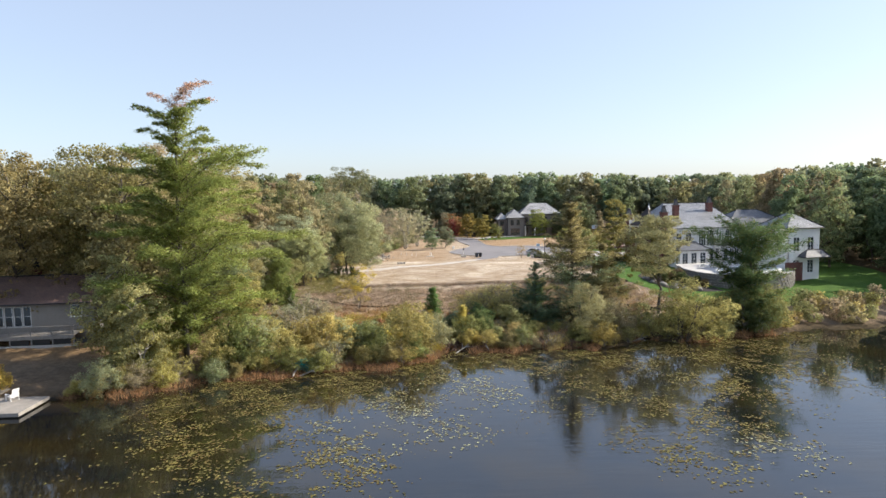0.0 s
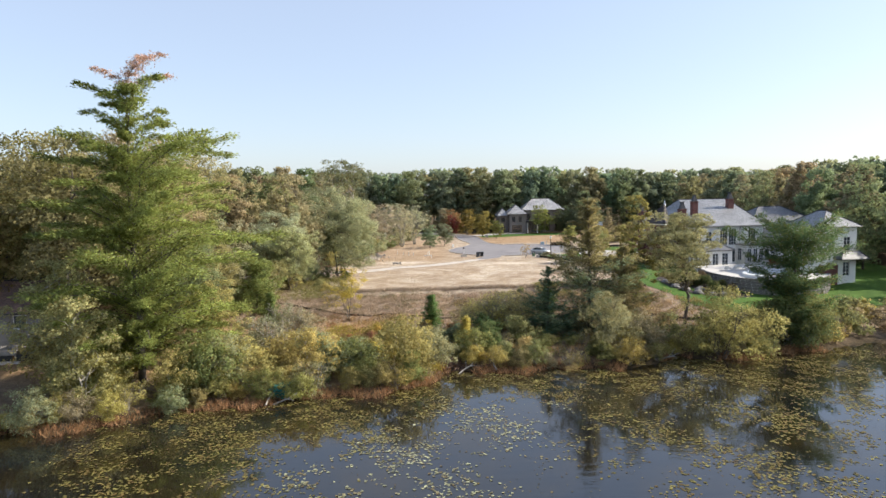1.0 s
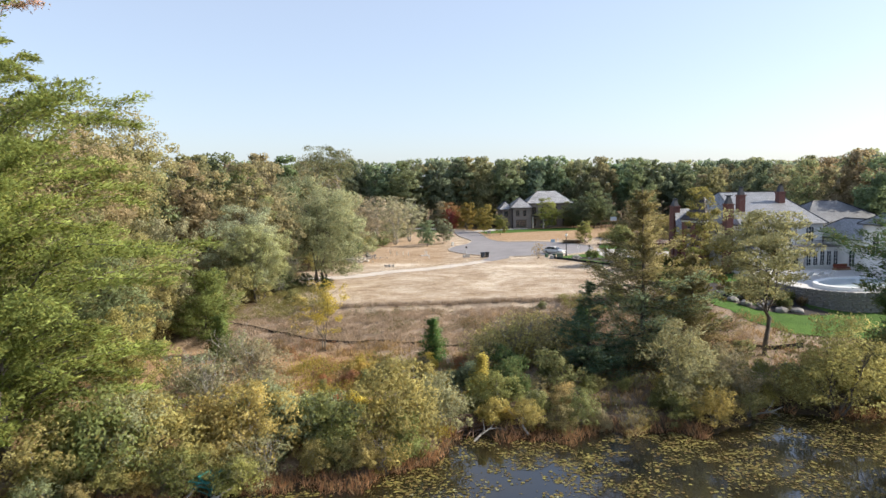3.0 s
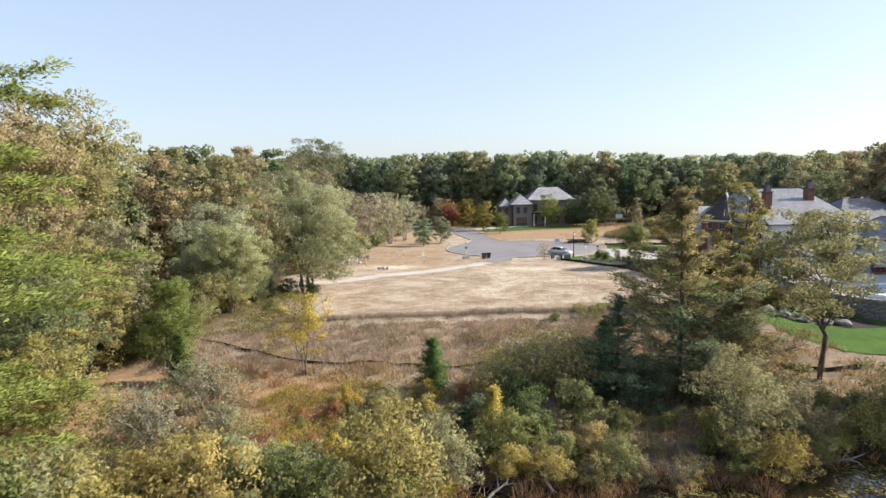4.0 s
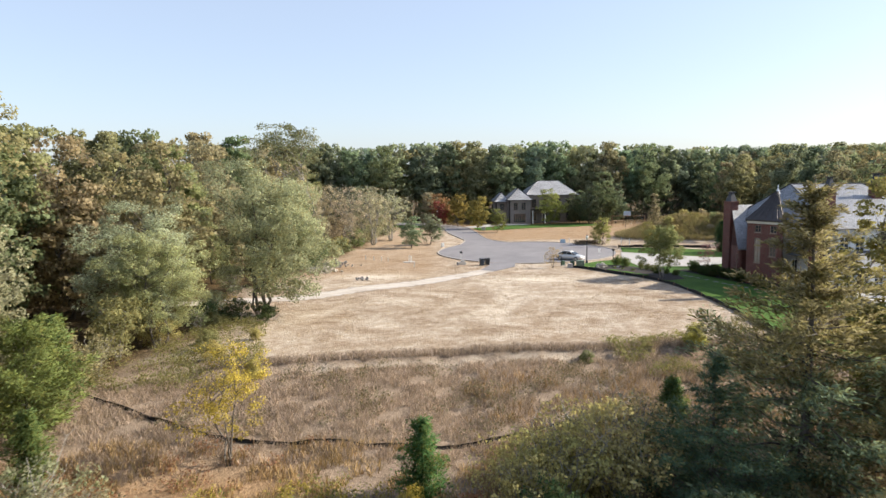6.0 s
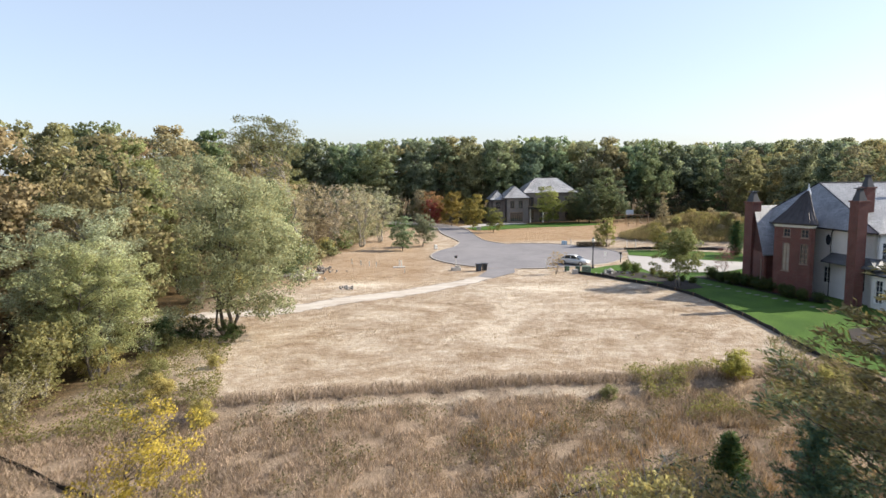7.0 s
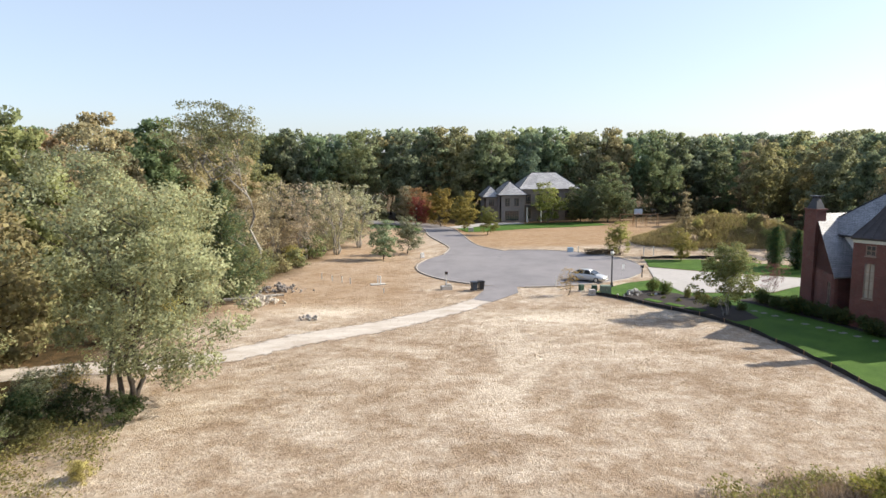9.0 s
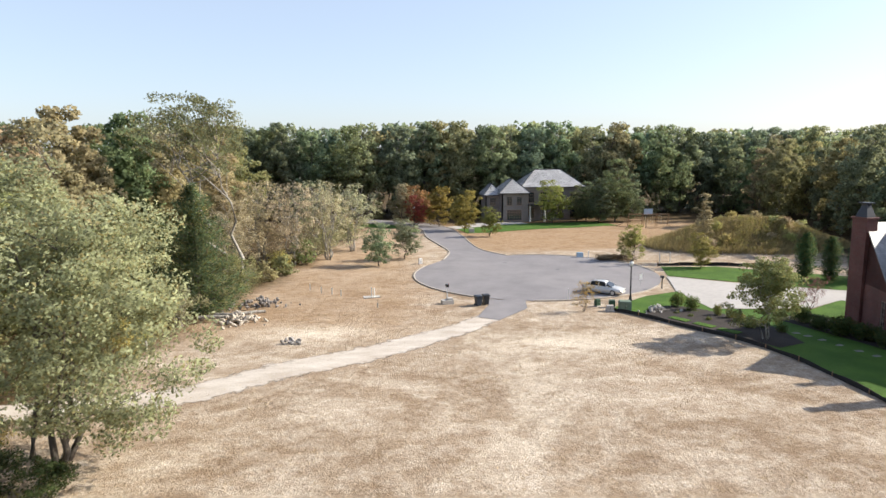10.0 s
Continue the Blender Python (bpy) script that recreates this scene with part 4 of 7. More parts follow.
def far_house():
    h = thing("far_house", 0, 0, 0, 0, "large grey-brown stone house with pale hipped roofs among trees", "house")
    roof_slate = slate_material("weathered_shingle", (0.33, 0.325, 0.325), (0.47, 0.46, 0.455))
    stone = plain("house_stone", (0.27, 0.235, 0.215), 0.9, grain=0.25, size=0.5)
    block(h, 30, 44, 234, 246, 2.5, 10.8, stone, front=((1.2, 2.6, 7.2, 9.6), (4.0, 5.4, 7.2, 9.6), (8.0, 9.4, 7.2, 9.6), (11.0, 12.4, 7.2, 9.6), (1.2, 2.6, 3.6, 6.0), (8.0, 9.4, 3.6, 6.0), (11.0, 12.4, 3.6, 6.0), (4.0, 5.6, 3.0, 6.2)), frame=M_TRIM)
    hip_roof(h, 30, 44, 234, 246, 10.8, 14.6, roof_slate, hip_x=4.5)
    block(h, 24.6, 30.6, 231.5, 242, 2.5, 9.6, stone, front=((1.2, 2.4, 6.8, 8.8), (3.4, 4.6, 6.8, 8.8), (1.2, 4.6, 3.4, 5.8)), frame=M_TRIM)
    hip_roof(h, 24.6, 30.6, 231.5, 242, 9.6, 12.6, roof_slate, name="wing_roof")
    block(h, 21.4, 25, 235, 243, 2.5, 9.0, stone, front=((1.0, 2.4, 6.6, 8.4), (1.0, 2.4, 3.6, 5.6)), frame=M_TRIM)
    hip_roof(h, 21.4, 25, 235, 243, 9.0, 11.4, roof_slate, name="wing_roof")
    bm = bmesh.new()
    add_box(bm, 30.9, 34.9, 231.6, 234, 6.6, 7.1)
    part("porch_roof", bm, M_SLATE_DARK, h)
    for x in (31.2, 34.6):
        part("porch_column", lathe([(0.26, 2.9), (0.22, 3.2), (0.20, 6.4), (0.28, 6.6)], 12), M_STUCCO, h).location = (x, 232.0, 0)
    return h


far_house()


def cottage():
    h = thing("cottage", -45.2, 75.2, 0, 7, "low grey-sided lakeside cottage with a brown shingle roof and deck", "house")
    block(h, -10.5, 4.6, 0, 8.4, 1.0, 5.95, M_SIDING, front=((1.0, 2.2, 3.3, 5.5), (2.6, 3.8, 3.3, 5.5), (4.2, 5.1, 3.2, 5.55), (5.2, 6.1, 3.2, 5.55), (6.2, 7.1, 3.2, 5.55), (7.2, 8.1, 3.2, 5.55), (12.4, 13.7, 4.2, 5.6)), pane=1.4)
    hip_roof(h, -10.5, 4.6, 0, 8.4, 5.95, 8.7, M_SHINGLE, over=0.7, gable=True)
    bm = bmesh.new()
    for x in (-10.5, 4.6):
        vs = [bm.verts.new(q) for q in ((x, 0, 5.9), (x, 8.4, 5.9), (x, 4.2, 8.4))]
        bm.faces.new(vs)
    bmesh.ops.solidify(bm, geom=bm.faces[:], thickness=0.1)
    part("gable", bm, M_SIDING, h)
    chimney(h, -4.0, 5.6, 6.5, 9.3, 0.9, 0.8)
    for z in np.arange(1.3, 5.9, 0.2):
        if not 3.2 < z < 5.6:
            part("siding_board", box(-10.5, 4.6, -0.03, -0.002, float(z), float(z) + 0.17), M_SIDING, h)
        else:
            part("siding_board", box(-2.2, 1.7, -0.03, -0.002, float(z), float(z) + 0.17), M_SIDING, h)
    # Deck with board floor, posts and railing.
    deck = thing("deck", -45.2, 75.2, 0, 7, "grey weathered timber deck with railing against the cottage", "deck")
    for k in range(14):
        part("deck_board", box(-10.4, 3.4, -0.2 - 0.2 * (k + 1), -0.015 - 0.2 * (k + 1) + 0.005, 2.55, 2.6), M_WOOD_GREY, deck)
    part("beam", box(-10.4, 3.4, -3.0, -2.9, 2.3, 2.55), M_WOOD_GREY, deck)
    part("fascia", box(-10.4, 3.42, -3.06, -3.02, 2.2, 2.62), M_WOOD_GREY, deck)
    for x in np.arange(-10.2, 3.6, 2.25):
        part("post", box(float(x) - 0.06, float(x) + 0.06, -3.02 + 0.13, -2.88 + 0.13, 1.0, 2.54), M_WOOD_GREY, deck)
        part("rail_post", box(float(x) - 0.045, float(x) + 0.045, -3.0, -2.91, 2.6, 3.6), M_WOOD_GREY, deck)
    part("handrail", box(-10.4, 3.42, -3.04, -2.88, 3.6, 3.66), M_WOOD_GREY, deck)
    part("bottom_rail", box(-10.4, 3.42, -2.98, -2.93, 2.72, 2.78), M_WOOD_GREY, deck)
    for x in np.arange(-10.3, 3.4, 0.17):
        part("baluster", box(float(x) - 0.02, float(x) + 0.02, -2.975, -2.935, 2.78, 3.6), M_WOOD_GREY, deck)
    for x in np.arange(-3.6, 3.2, 2.25):
        part("skirt_panel", box(float(x) + 0.1, float(x) + 2.1, -2.8, -2.76, 1.55, 2.2), M_BLACK, deck)
    part("footing", box(-10.4, 3.6, -2.9, -2.6, 1.0, 1.5), M_CONCRETE, deck)
    part("side_rail", box(3.33, 3.4, -2.9, -0.2, 3.6, 3.66), M_WOOD_GREY, deck)
    for k in range(6):
        part("stair_tread", box(-8.4, -6.6, -3.2 - 0.28 * (k + 1), -3.2 - 0.28 * k, 2.5 - 0.19 * (k + 1), 2.55 - 0.19 * (k + 1)), M_WOOD_GREY, deck)


cottage()

# Dock with a white slatted chair.
dock = thing("dock", -38.0, 54.0, 0, 3, "small grey floating timber dock with pale edges", "dock")
for k in range(22):
    part("plank", box(-3.8 + 0.33 * k, -3.49 + 0.33 * k, -2.4, 2.2, 0.34, 0.39), M_WOOD_GREY, dock)
for y in (-2.42, 2.16):
    part("rim_board", box(-3.8, 3.46, y, y + 0.05, 0.12, 0.42), M_WOOD_GREY, dock)
part("rim_board", box(3.47, 3.52, -2.42, 2.2, 0.12, 0.42), M_WOOD_GREY, dock)
part("float", box(-3.6, 3.3, -2.2, 2.0, -0.3, 0.33), M_BLACK, dock)
part("gangway", box(-2.6, -1.4, 2.2, 5.0, 0.36, 0.42), M_WOOD_GREY, dock)


def deck_chair(x, y, z, rz):
    c = thing("deck_chair", x, y, z, rz, "white slatted wooden lounge chair on the dock", "chair")
    for k in range(5):
        part("back_slat", box(-0.30 + 0.122 * k, -0.19 + 0.122 * k, 0.0, 0.022, 0.0, 0.85), M_WHITE, c).matrix_basis = pose(0, 0.25, 0.30, -20, 0, 0)
    for k in range(5):
        part("seat_slat", box(-0.3, 0.3, -0.38 + 0.13 * k, -0.27 + 0.13 * k, 0.36 - 0.015 * k, 0.385 - 0.015 * k), M_WHITE, c)
    for s in (-0.34, 0.34):
        part("arm", box(s - 0.07, s + 0.07, -0.42, 0.38, 0.58, 0.605), M_WHITE, c)
        part("leg", box(s - 0.02, s + 0.02, -0.40, -0.32, 0.0, 0.58), M_WHITE, c)
        part("leg", box(s - 0.02, s + 0.02, 0.25, 0.33, 0.0, 0.58), M_WHITE, c)


deck_chair(-37.2, 55.4, 0.39, 245)

# ---- plants ----
def leaf_quads(centres, long, wide, rng, up=0.35, out=None, out_part=0.4, axis=None, soft=None):
    """Small bent four-cornered leaf sprays round the given centres: vertices and faces."""
    n = len(centres)
    nrm = rng.normal(size=(n, 3))
    nrm /= np.linalg.norm(nrm, axis=1)[:, None]
    nrm[:, 2] += up
    if out is not None:
        nrm += out * out_part
    nrm /= np.linalg.norm(nrm, axis=1)[:, None] + 1e-9
    if soft is not None:
        nrm *= np.where((nrm * soft).sum(1) < 0, -1.0, 1.0)[:, None]
    a = np.cross(nrm, rng.normal(size=(n, 3)))
    a /= np.linalg.norm(a, axis=1)[:, None] + 1e-9
    if axis is not None:
        a = axis + rng.normal(0, 0.45, (n, 3))
        a /= np.linalg.norm(a, axis=1)[:, None] + 1e-9
    b = np.cross(nrm, a)
    b /= np.linalg.norm(b, axis=1)[:, None] + 1e-9
    k = rng.uniform(0.65, 1.35, (n, 1))
    a, b = a * long * k * 0.5, b * wide * k * 0.5
    bend = nrm * long * k * 0.16
    v = np.stack([centres - a - bend, centres + b * 1.0 + bend * 0.4, centres + a - bend, centres - b + bend * 0.4], 1).reshape(-1, 3)
    f = np.arange(4 * n).reshape(-1, 4)[:, ::-1]
    if soft is None:
        return v, f
    return v, f, np.repeat(nrm, 4, 0)


def leaf_part(name, centres, long, wide, rng, material, parent, label="", up=0.35, out=None, out_part=0.4, axis=None, soft=None, soft_part=0.6):
    """soft: the outward direction of each spray's clump, towards which its shading normal leans, as a spray of many small leaves has it."""
    if soft is None:
        v, f = leaf_quads(centres, long, wide, rng, up, out, out_part, axis)
        return tagged(sheet_mesh(name, v.tolist(), f.tolist(), material, parent, smooth=False), label)
    v, f, nrm = leaf_quads(centres, long, wide, rng, up, out, out_part, axis, soft)
    ob = sheet_mesh(name, v.tolist(), f.tolist(), material, parent, smooth=True)
    nrm = nrm * (1 - soft_part) + np.repeat(soft, 4, 0) * soft_part
    nrm /= np.linalg.norm(nrm, axis=1)[:, None] + 1e-9
    ob.data.normals_split_custom_set_from_vertices(nrm.tolist())
    return tagged(ob, label)


def bowed(a, b, rng, sag=0.1, n=5):
    """Points of a limb from a to b, bowed and a little crooked."""
    a, b = np.array(a, float), np.array(b, float)
    length = np.linalg.norm(b - a)
    u = np.linspace(0, 1, n)[:, None]
    p = a + (b - a) * u + np.array((0, 0, 1)) * length * sag * np.sin(np.pi * u)
    p[1:-1] += rng.normal(0, 0.03 * length, (n - 2, 3))
    return p


def broadleaf(name, seed, H, R, clear, clumps, per, leaf, trunk_r, material=None, bark=None, sparse=0.0, stems=1, lean=0.0, squash=0.62, wide_leaf=0.62, dome=0.0, twigs=0):
    """A broad-leaved tree or bush: crooked trunk, limbs, and leaf clumps round their ends. clear: the height where the crown begins, as a part of H; twigs: bare branches that stand out of it."""
    rng = np.random.default_rng(seed)
    root = new(name)
    bm = bmesh.new()
    zc, hz = H * (clear + 1) / 2, H * (1 - clear) / 2

    def ball(n):
        d = rng.normal(size=(n, 3))
        return d / np.linalg.norm(d, axis=1)[:, None]

    # Lobes of uneven size make up the crown; the clumps sit on their outsides.
    lobes = int(np.clip(clumps // 7, 5, 14))
    at = ball(lobes) * rng.uniform(0.25, 0.8 - 0.3 * dome, (lobes, 1))
    at[0] = (0, 0, 0.62)
    big = rng.uniform(0.30 + 0.12 * dome, 0.52 + 0.1 * dome, lobes) * (1 - 0.25 * at[:, 2])
    own = rng.choice(lobes, clumps, p=big ** 2 / (big ** 2).sum())
    c = at[own] + ball(clumps) * (big[own] * rng.uniform(0.45, 1.0, clumps) ** 0.5)[:, None]
    size = R * rng.uniform(0.13, 0.25, clumps) * (1 - 0.3 * sparse) * (64 / clumps) ** 0.3
    c[:, :2] *= (1 - size.mean() / R) / np.quantile(np.linalg.norm(c[:, :2], axis=1), 0.94)
    far = np.linalg.norm(c[:, :2], axis=1)
    c[:, :2] *= np.minimum(1, 1.04 / np.maximum(far, 1e-6))[:, None]
    lo, hi = np.quantile(c[:, 2], (0.01, 0.975))
    c[:, 2] = np.clip((c[:, 2] - lo) / (hi - lo), 0, 1.02)
    c *= (R, R, H * (1 - clear) - 1.2 * size.mean())
    c[:, 2] += H * clear + 0.3 * size.mean()
    c[:, 0] += lean * c[:, 2]
    tops = []
    for s in range(stems):
        a = 2 * math.pi * s / max(stems, 1) + rng.uniform(0, 1)
        spread = 0.0 if stems == 1 else R * 0.3
        foot = (0.12 * trunk_r * 12 * math.cos(a) * (stems > 1), 0.12 * trunk_r * 12 * math.sin(a) * (stems > 1), -0.3)
        top = (spread * math.cos(a) + lean * H * 0.8 + rng.normal(0, 0.25), spread * math.sin(a) + rng.normal(0, 0.25), H * (0.82 if stems == 1 else rng.uniform(0.6, 0.8)))
        line = bowed(foot, top, rng, 0.0, 8)
        line[1:-1] += rng.normal(0, trunk_r * 0.45, (6, 3)) * (1, 1, 0)
        add_tube(bm, line, np.linspace(1.0, 0.16, 8) ** 1.1 * trunk_r, 8)
        tops.append(line)
    for i in rng.permutation(clumps)[: min(36, 6 + int(clumps * 0.4))]:
        line = tops[rng.integers(len(tops))]
        z = np.clip(c[i, 2] - np.linalg.norm(c[i, :2]) * rng.uniform(0.4, 0.9), H * 0.16, H * 0.75)
        at = np.array([np.interp(z, line[:, 2], line[:, k]) for k in (0, 1)] + [z])
        r0 = trunk_r * rng.uniform(0.16, 0.36)
        add_tube(bm, bowed(at, c[i], rng, rng.uniform(-0.06, 0.12), 4), (r0, r0 * 0.7, r0 * 0.45, r0 * 0.15), 5, cap=False)
    for k in range(twigs):
        line = tops[k % len(tops)]
        at = line[rng.integers(3, 6)]
        way = np.array((rng.normal(0, 0.55), rng.normal(0, 0.55), 1.0)) * rng.uniform(0.35, 0.62) * H
        b = bowed(at, at + way, rng, 0.04, 5)
        r0 = trunk_r * rng.uniform(0.3, 0.5)
        add_tube(bm, b, np.linspace(r0, r0 * 0.2, 5), 5, cap=False)
        for m in (2, 3):
            fork = b[m] + np.array((rng.normal(0, 0.5), rng.normal(0, 0.5), 0.8)) * rng.uniform(0.1, 0.22) * H
            add_tube(bm, bowed(b[m], fork, rng, 0.03, 3), (r0 * 0.45, r0 * 0.3, r0 * 0.12), 4, cap=False)
    part("trunk", bm, bark or M_BARK, root, smooth=True)
    which = np.repeat(np.arange(clumps), per)
    g = rng.normal(size=(len(which), 3))
    g /= np.linalg.norm(g, axis=1)[:, None]
    shell = rng.uniform(0.35, 1.0, (len(which), 1)) ** 0.6
    pts = c[which] + g * shell * size[which][:, None] * (1, 1, squash) * 1.25
    keep = pts[:, 2] > 0.1
    pts = pts[keep]
    outw = pts - (0, 0, zc)
    outw /= np.linalg.norm(outw, axis=1)[:, None]
    soft = g[keep] * 0.6 + outw * 0.6 + (0, 0, 0.15)
    soft /= np.linalg.norm(soft, axis=1)[:, None]
    leaf_part("crown", pts, leaf, leaf * wide_leaf, rng, material or M_LEAF, root, out=outw, soft=soft)
    return root


def pine(name, seed, H, R, first, whorls, per, pads, needles, leaf, trunk_r, droop=0.0, shape=((0, 1), (1, 0.05)), thin=0.0, spread=0.20, needle_wide=0.26, jitter=0.14, thick=0.09, rise_top=0.25, dead=None, upper=None, arch=-0.08, inner=0.12, lopsided=(0, 0), uneven=0.5, sheen=0.68, open_top=0.0):
    """A pine or spruce: straight trunk, whorls of boughs, pads of needles along each bough.
    first: height of the lowest whorl; shape: reach of the boughs, as parts of R, by height from the lowest whorl (0) to the tip (1);
    dead: height above which the needles are dead; upper: height above which the boughs brown, and their colour; inner: the part of each bough that is bare of needles;
    lopsided: the direction in which the boughs reach farther, and by how much; uneven: the shortest bough of a whorl; open_top: the part of the topmost boughs that is lost."""
    rng = np.random.default_rng(seed)
    root = new(name)
    bm = bmesh.new()
    line = np.array([(0.12 * math.sin(z * 0.3), 0.12 * math.cos(z * 0.25), z) for z in np.linspace(-0.4, H, 12)])
    add_tube(bm, line, np.linspace(1.0, 0.06, 12) * trunk_r, 9)
    at, part_of = zip(*shape)
    sprays = {"crown": [], "browned_foliage": [], "dead_top": []}
    for w in range(whorls):
        u = min(max((w + rng.uniform(-jitter, jitter)) / whorls, 0), 0.985)
        z = first + (H - first) * u
        a0 = rng.uniform(0, 6.28)
        for k in range(per):
            if rng.random() < (thin if u < 0.73 else max(thin, open_top)):
                continue
            a = a0 + 2 * math.pi * k / per + rng.normal(0, 0.25)
            zk = min(z + rng.normal(0, 0.25) * (H - first) / whorls, H * 0.99)
            reach = R * float(np.interp(u, at, part_of)) * rng.uniform(uneven, 1.15) * (1 + lopsided[1] * math.cos(a - lopsided[0]))
            rise = reach * (0.28 - droop + rise_top * u) + rng.normal(0, 0.1)
            tip = np.array((reach * math.cos(a), reach * math.sin(a), zk + rise))
            foot = np.array((np.interp(zk, line[:, 2], line[:, 0]), np.interp(zk, line[:, 2], line[:, 1]), zk))
            b = bowed(foot, tip, rng, arch, 6)
            r0 = trunk_r * (0.10 + 0.16 * (1 - u))
            add_tube(bm, b, np.linspace(r0, r0 * 0.15, 6), 5, cap=False)
            n = max(3, int(pads * reach / R + 2))
            where = "dead_top" if dead and u > dead else "browned_foliage" if upper and u + rng.normal(0, 0.05) > upper[0] else "crown"
            for s in np.linspace(inner, 1.0, n):
                q = np.array([np.interp(s, np.linspace(0, 1, 6), b[:, i]) for i in range(3)])
                half = reach * spread * (1.15 - s * 0.75) + 0.22
                m = int(needles * (0.7 + 0.6 * rng.random()))
                off = rng.normal(size=(m, 3)) * (half * 0.6, half * 0.6, 0.05 + half * thick)
                p = q + off
                p[:, 2] -= np.linalg.norm(off[:, :2], axis=1) * (0.12 + droop)
                way = np.tile((math.cos(a), math.sin(a), 0.35), (m, 1)) + off * (0.9 / half)
                sprays[where].append(np.concatenate([p, way], 1))
    part("trunk", bm, M_BARK, root, smooth=True)
    for kind, rows in sprays.items():
        if not rows:
            continue
        rows = np.concatenate(rows)
        pts, ways = rows[:, :3], rows[:, 3:]
        if kind == "dead_top":
            ob = leaf_part(kind, pts, leaf * 0.8, leaf * 0.2, rng, M_NEEDLE, root, "dead rust-brown needles at the tip")
            ob.color = (0.50, 0.32, 0.25, 1)
            continue
        soft = ways * 0.55 + (0, 0, 0.5)
        soft /= np.linalg.norm(soft, axis=1)[:, None] + 1e-9
        ob = leaf_part(kind, pts, leaf, leaf * needle_wide, rng, M_NEEDLE, root, "browning needles on the upper boughs" if kind == "browned_foliage" else "", up=0.9, axis=ways, soft=soft, soft_part=sheen)
        if kind == "browned_foliage":
            ob.color = (*upper[1], 1)
    return root


PROTO = {}
LUSH = 1.95   # overall lightness of the foliage


def plant(kind, variant, x, y, size=1.0, turn=None, color=(0.07, 0.09, 0.025), label="", category="tree", group="", sink=0.0, z=None, tall=1.0):
    """Sets a plant of a kind: the first of each kind and variant is built, the others are copies of it."""
    turn = random.uniform(0, 360) if turn is None else turn
    m = pose(x, y, (gz(x, y) if z is None else z) - sink, 0, 0, turn) @ Matrix.Diagonal((size, size, size * tall, 1))
    key = (kind, variant)
    if key not in PROTO:
        ob = KINDS[kind](variant)
        ob.matrix_basis = m
        PROTO[key] = (ob, size, size * tall)
    else:
        first, s0, t0 = PROTO[key]
        ob = copy_thing(first, m @ Matrix.Diagonal((1 / s0, 1 / s0, 1 / t0, 1)))
        ob.matrix_basis = m
    for child in ob.children:
        if child.name.startswith("crown"):
            child.color = (*[LUSH * k * c * random.uniform(0.92, 1.08) for c, k in zip(color, (1.06, 1.0, 1.02))], 1)
    return tagged(ob, label, category, group)


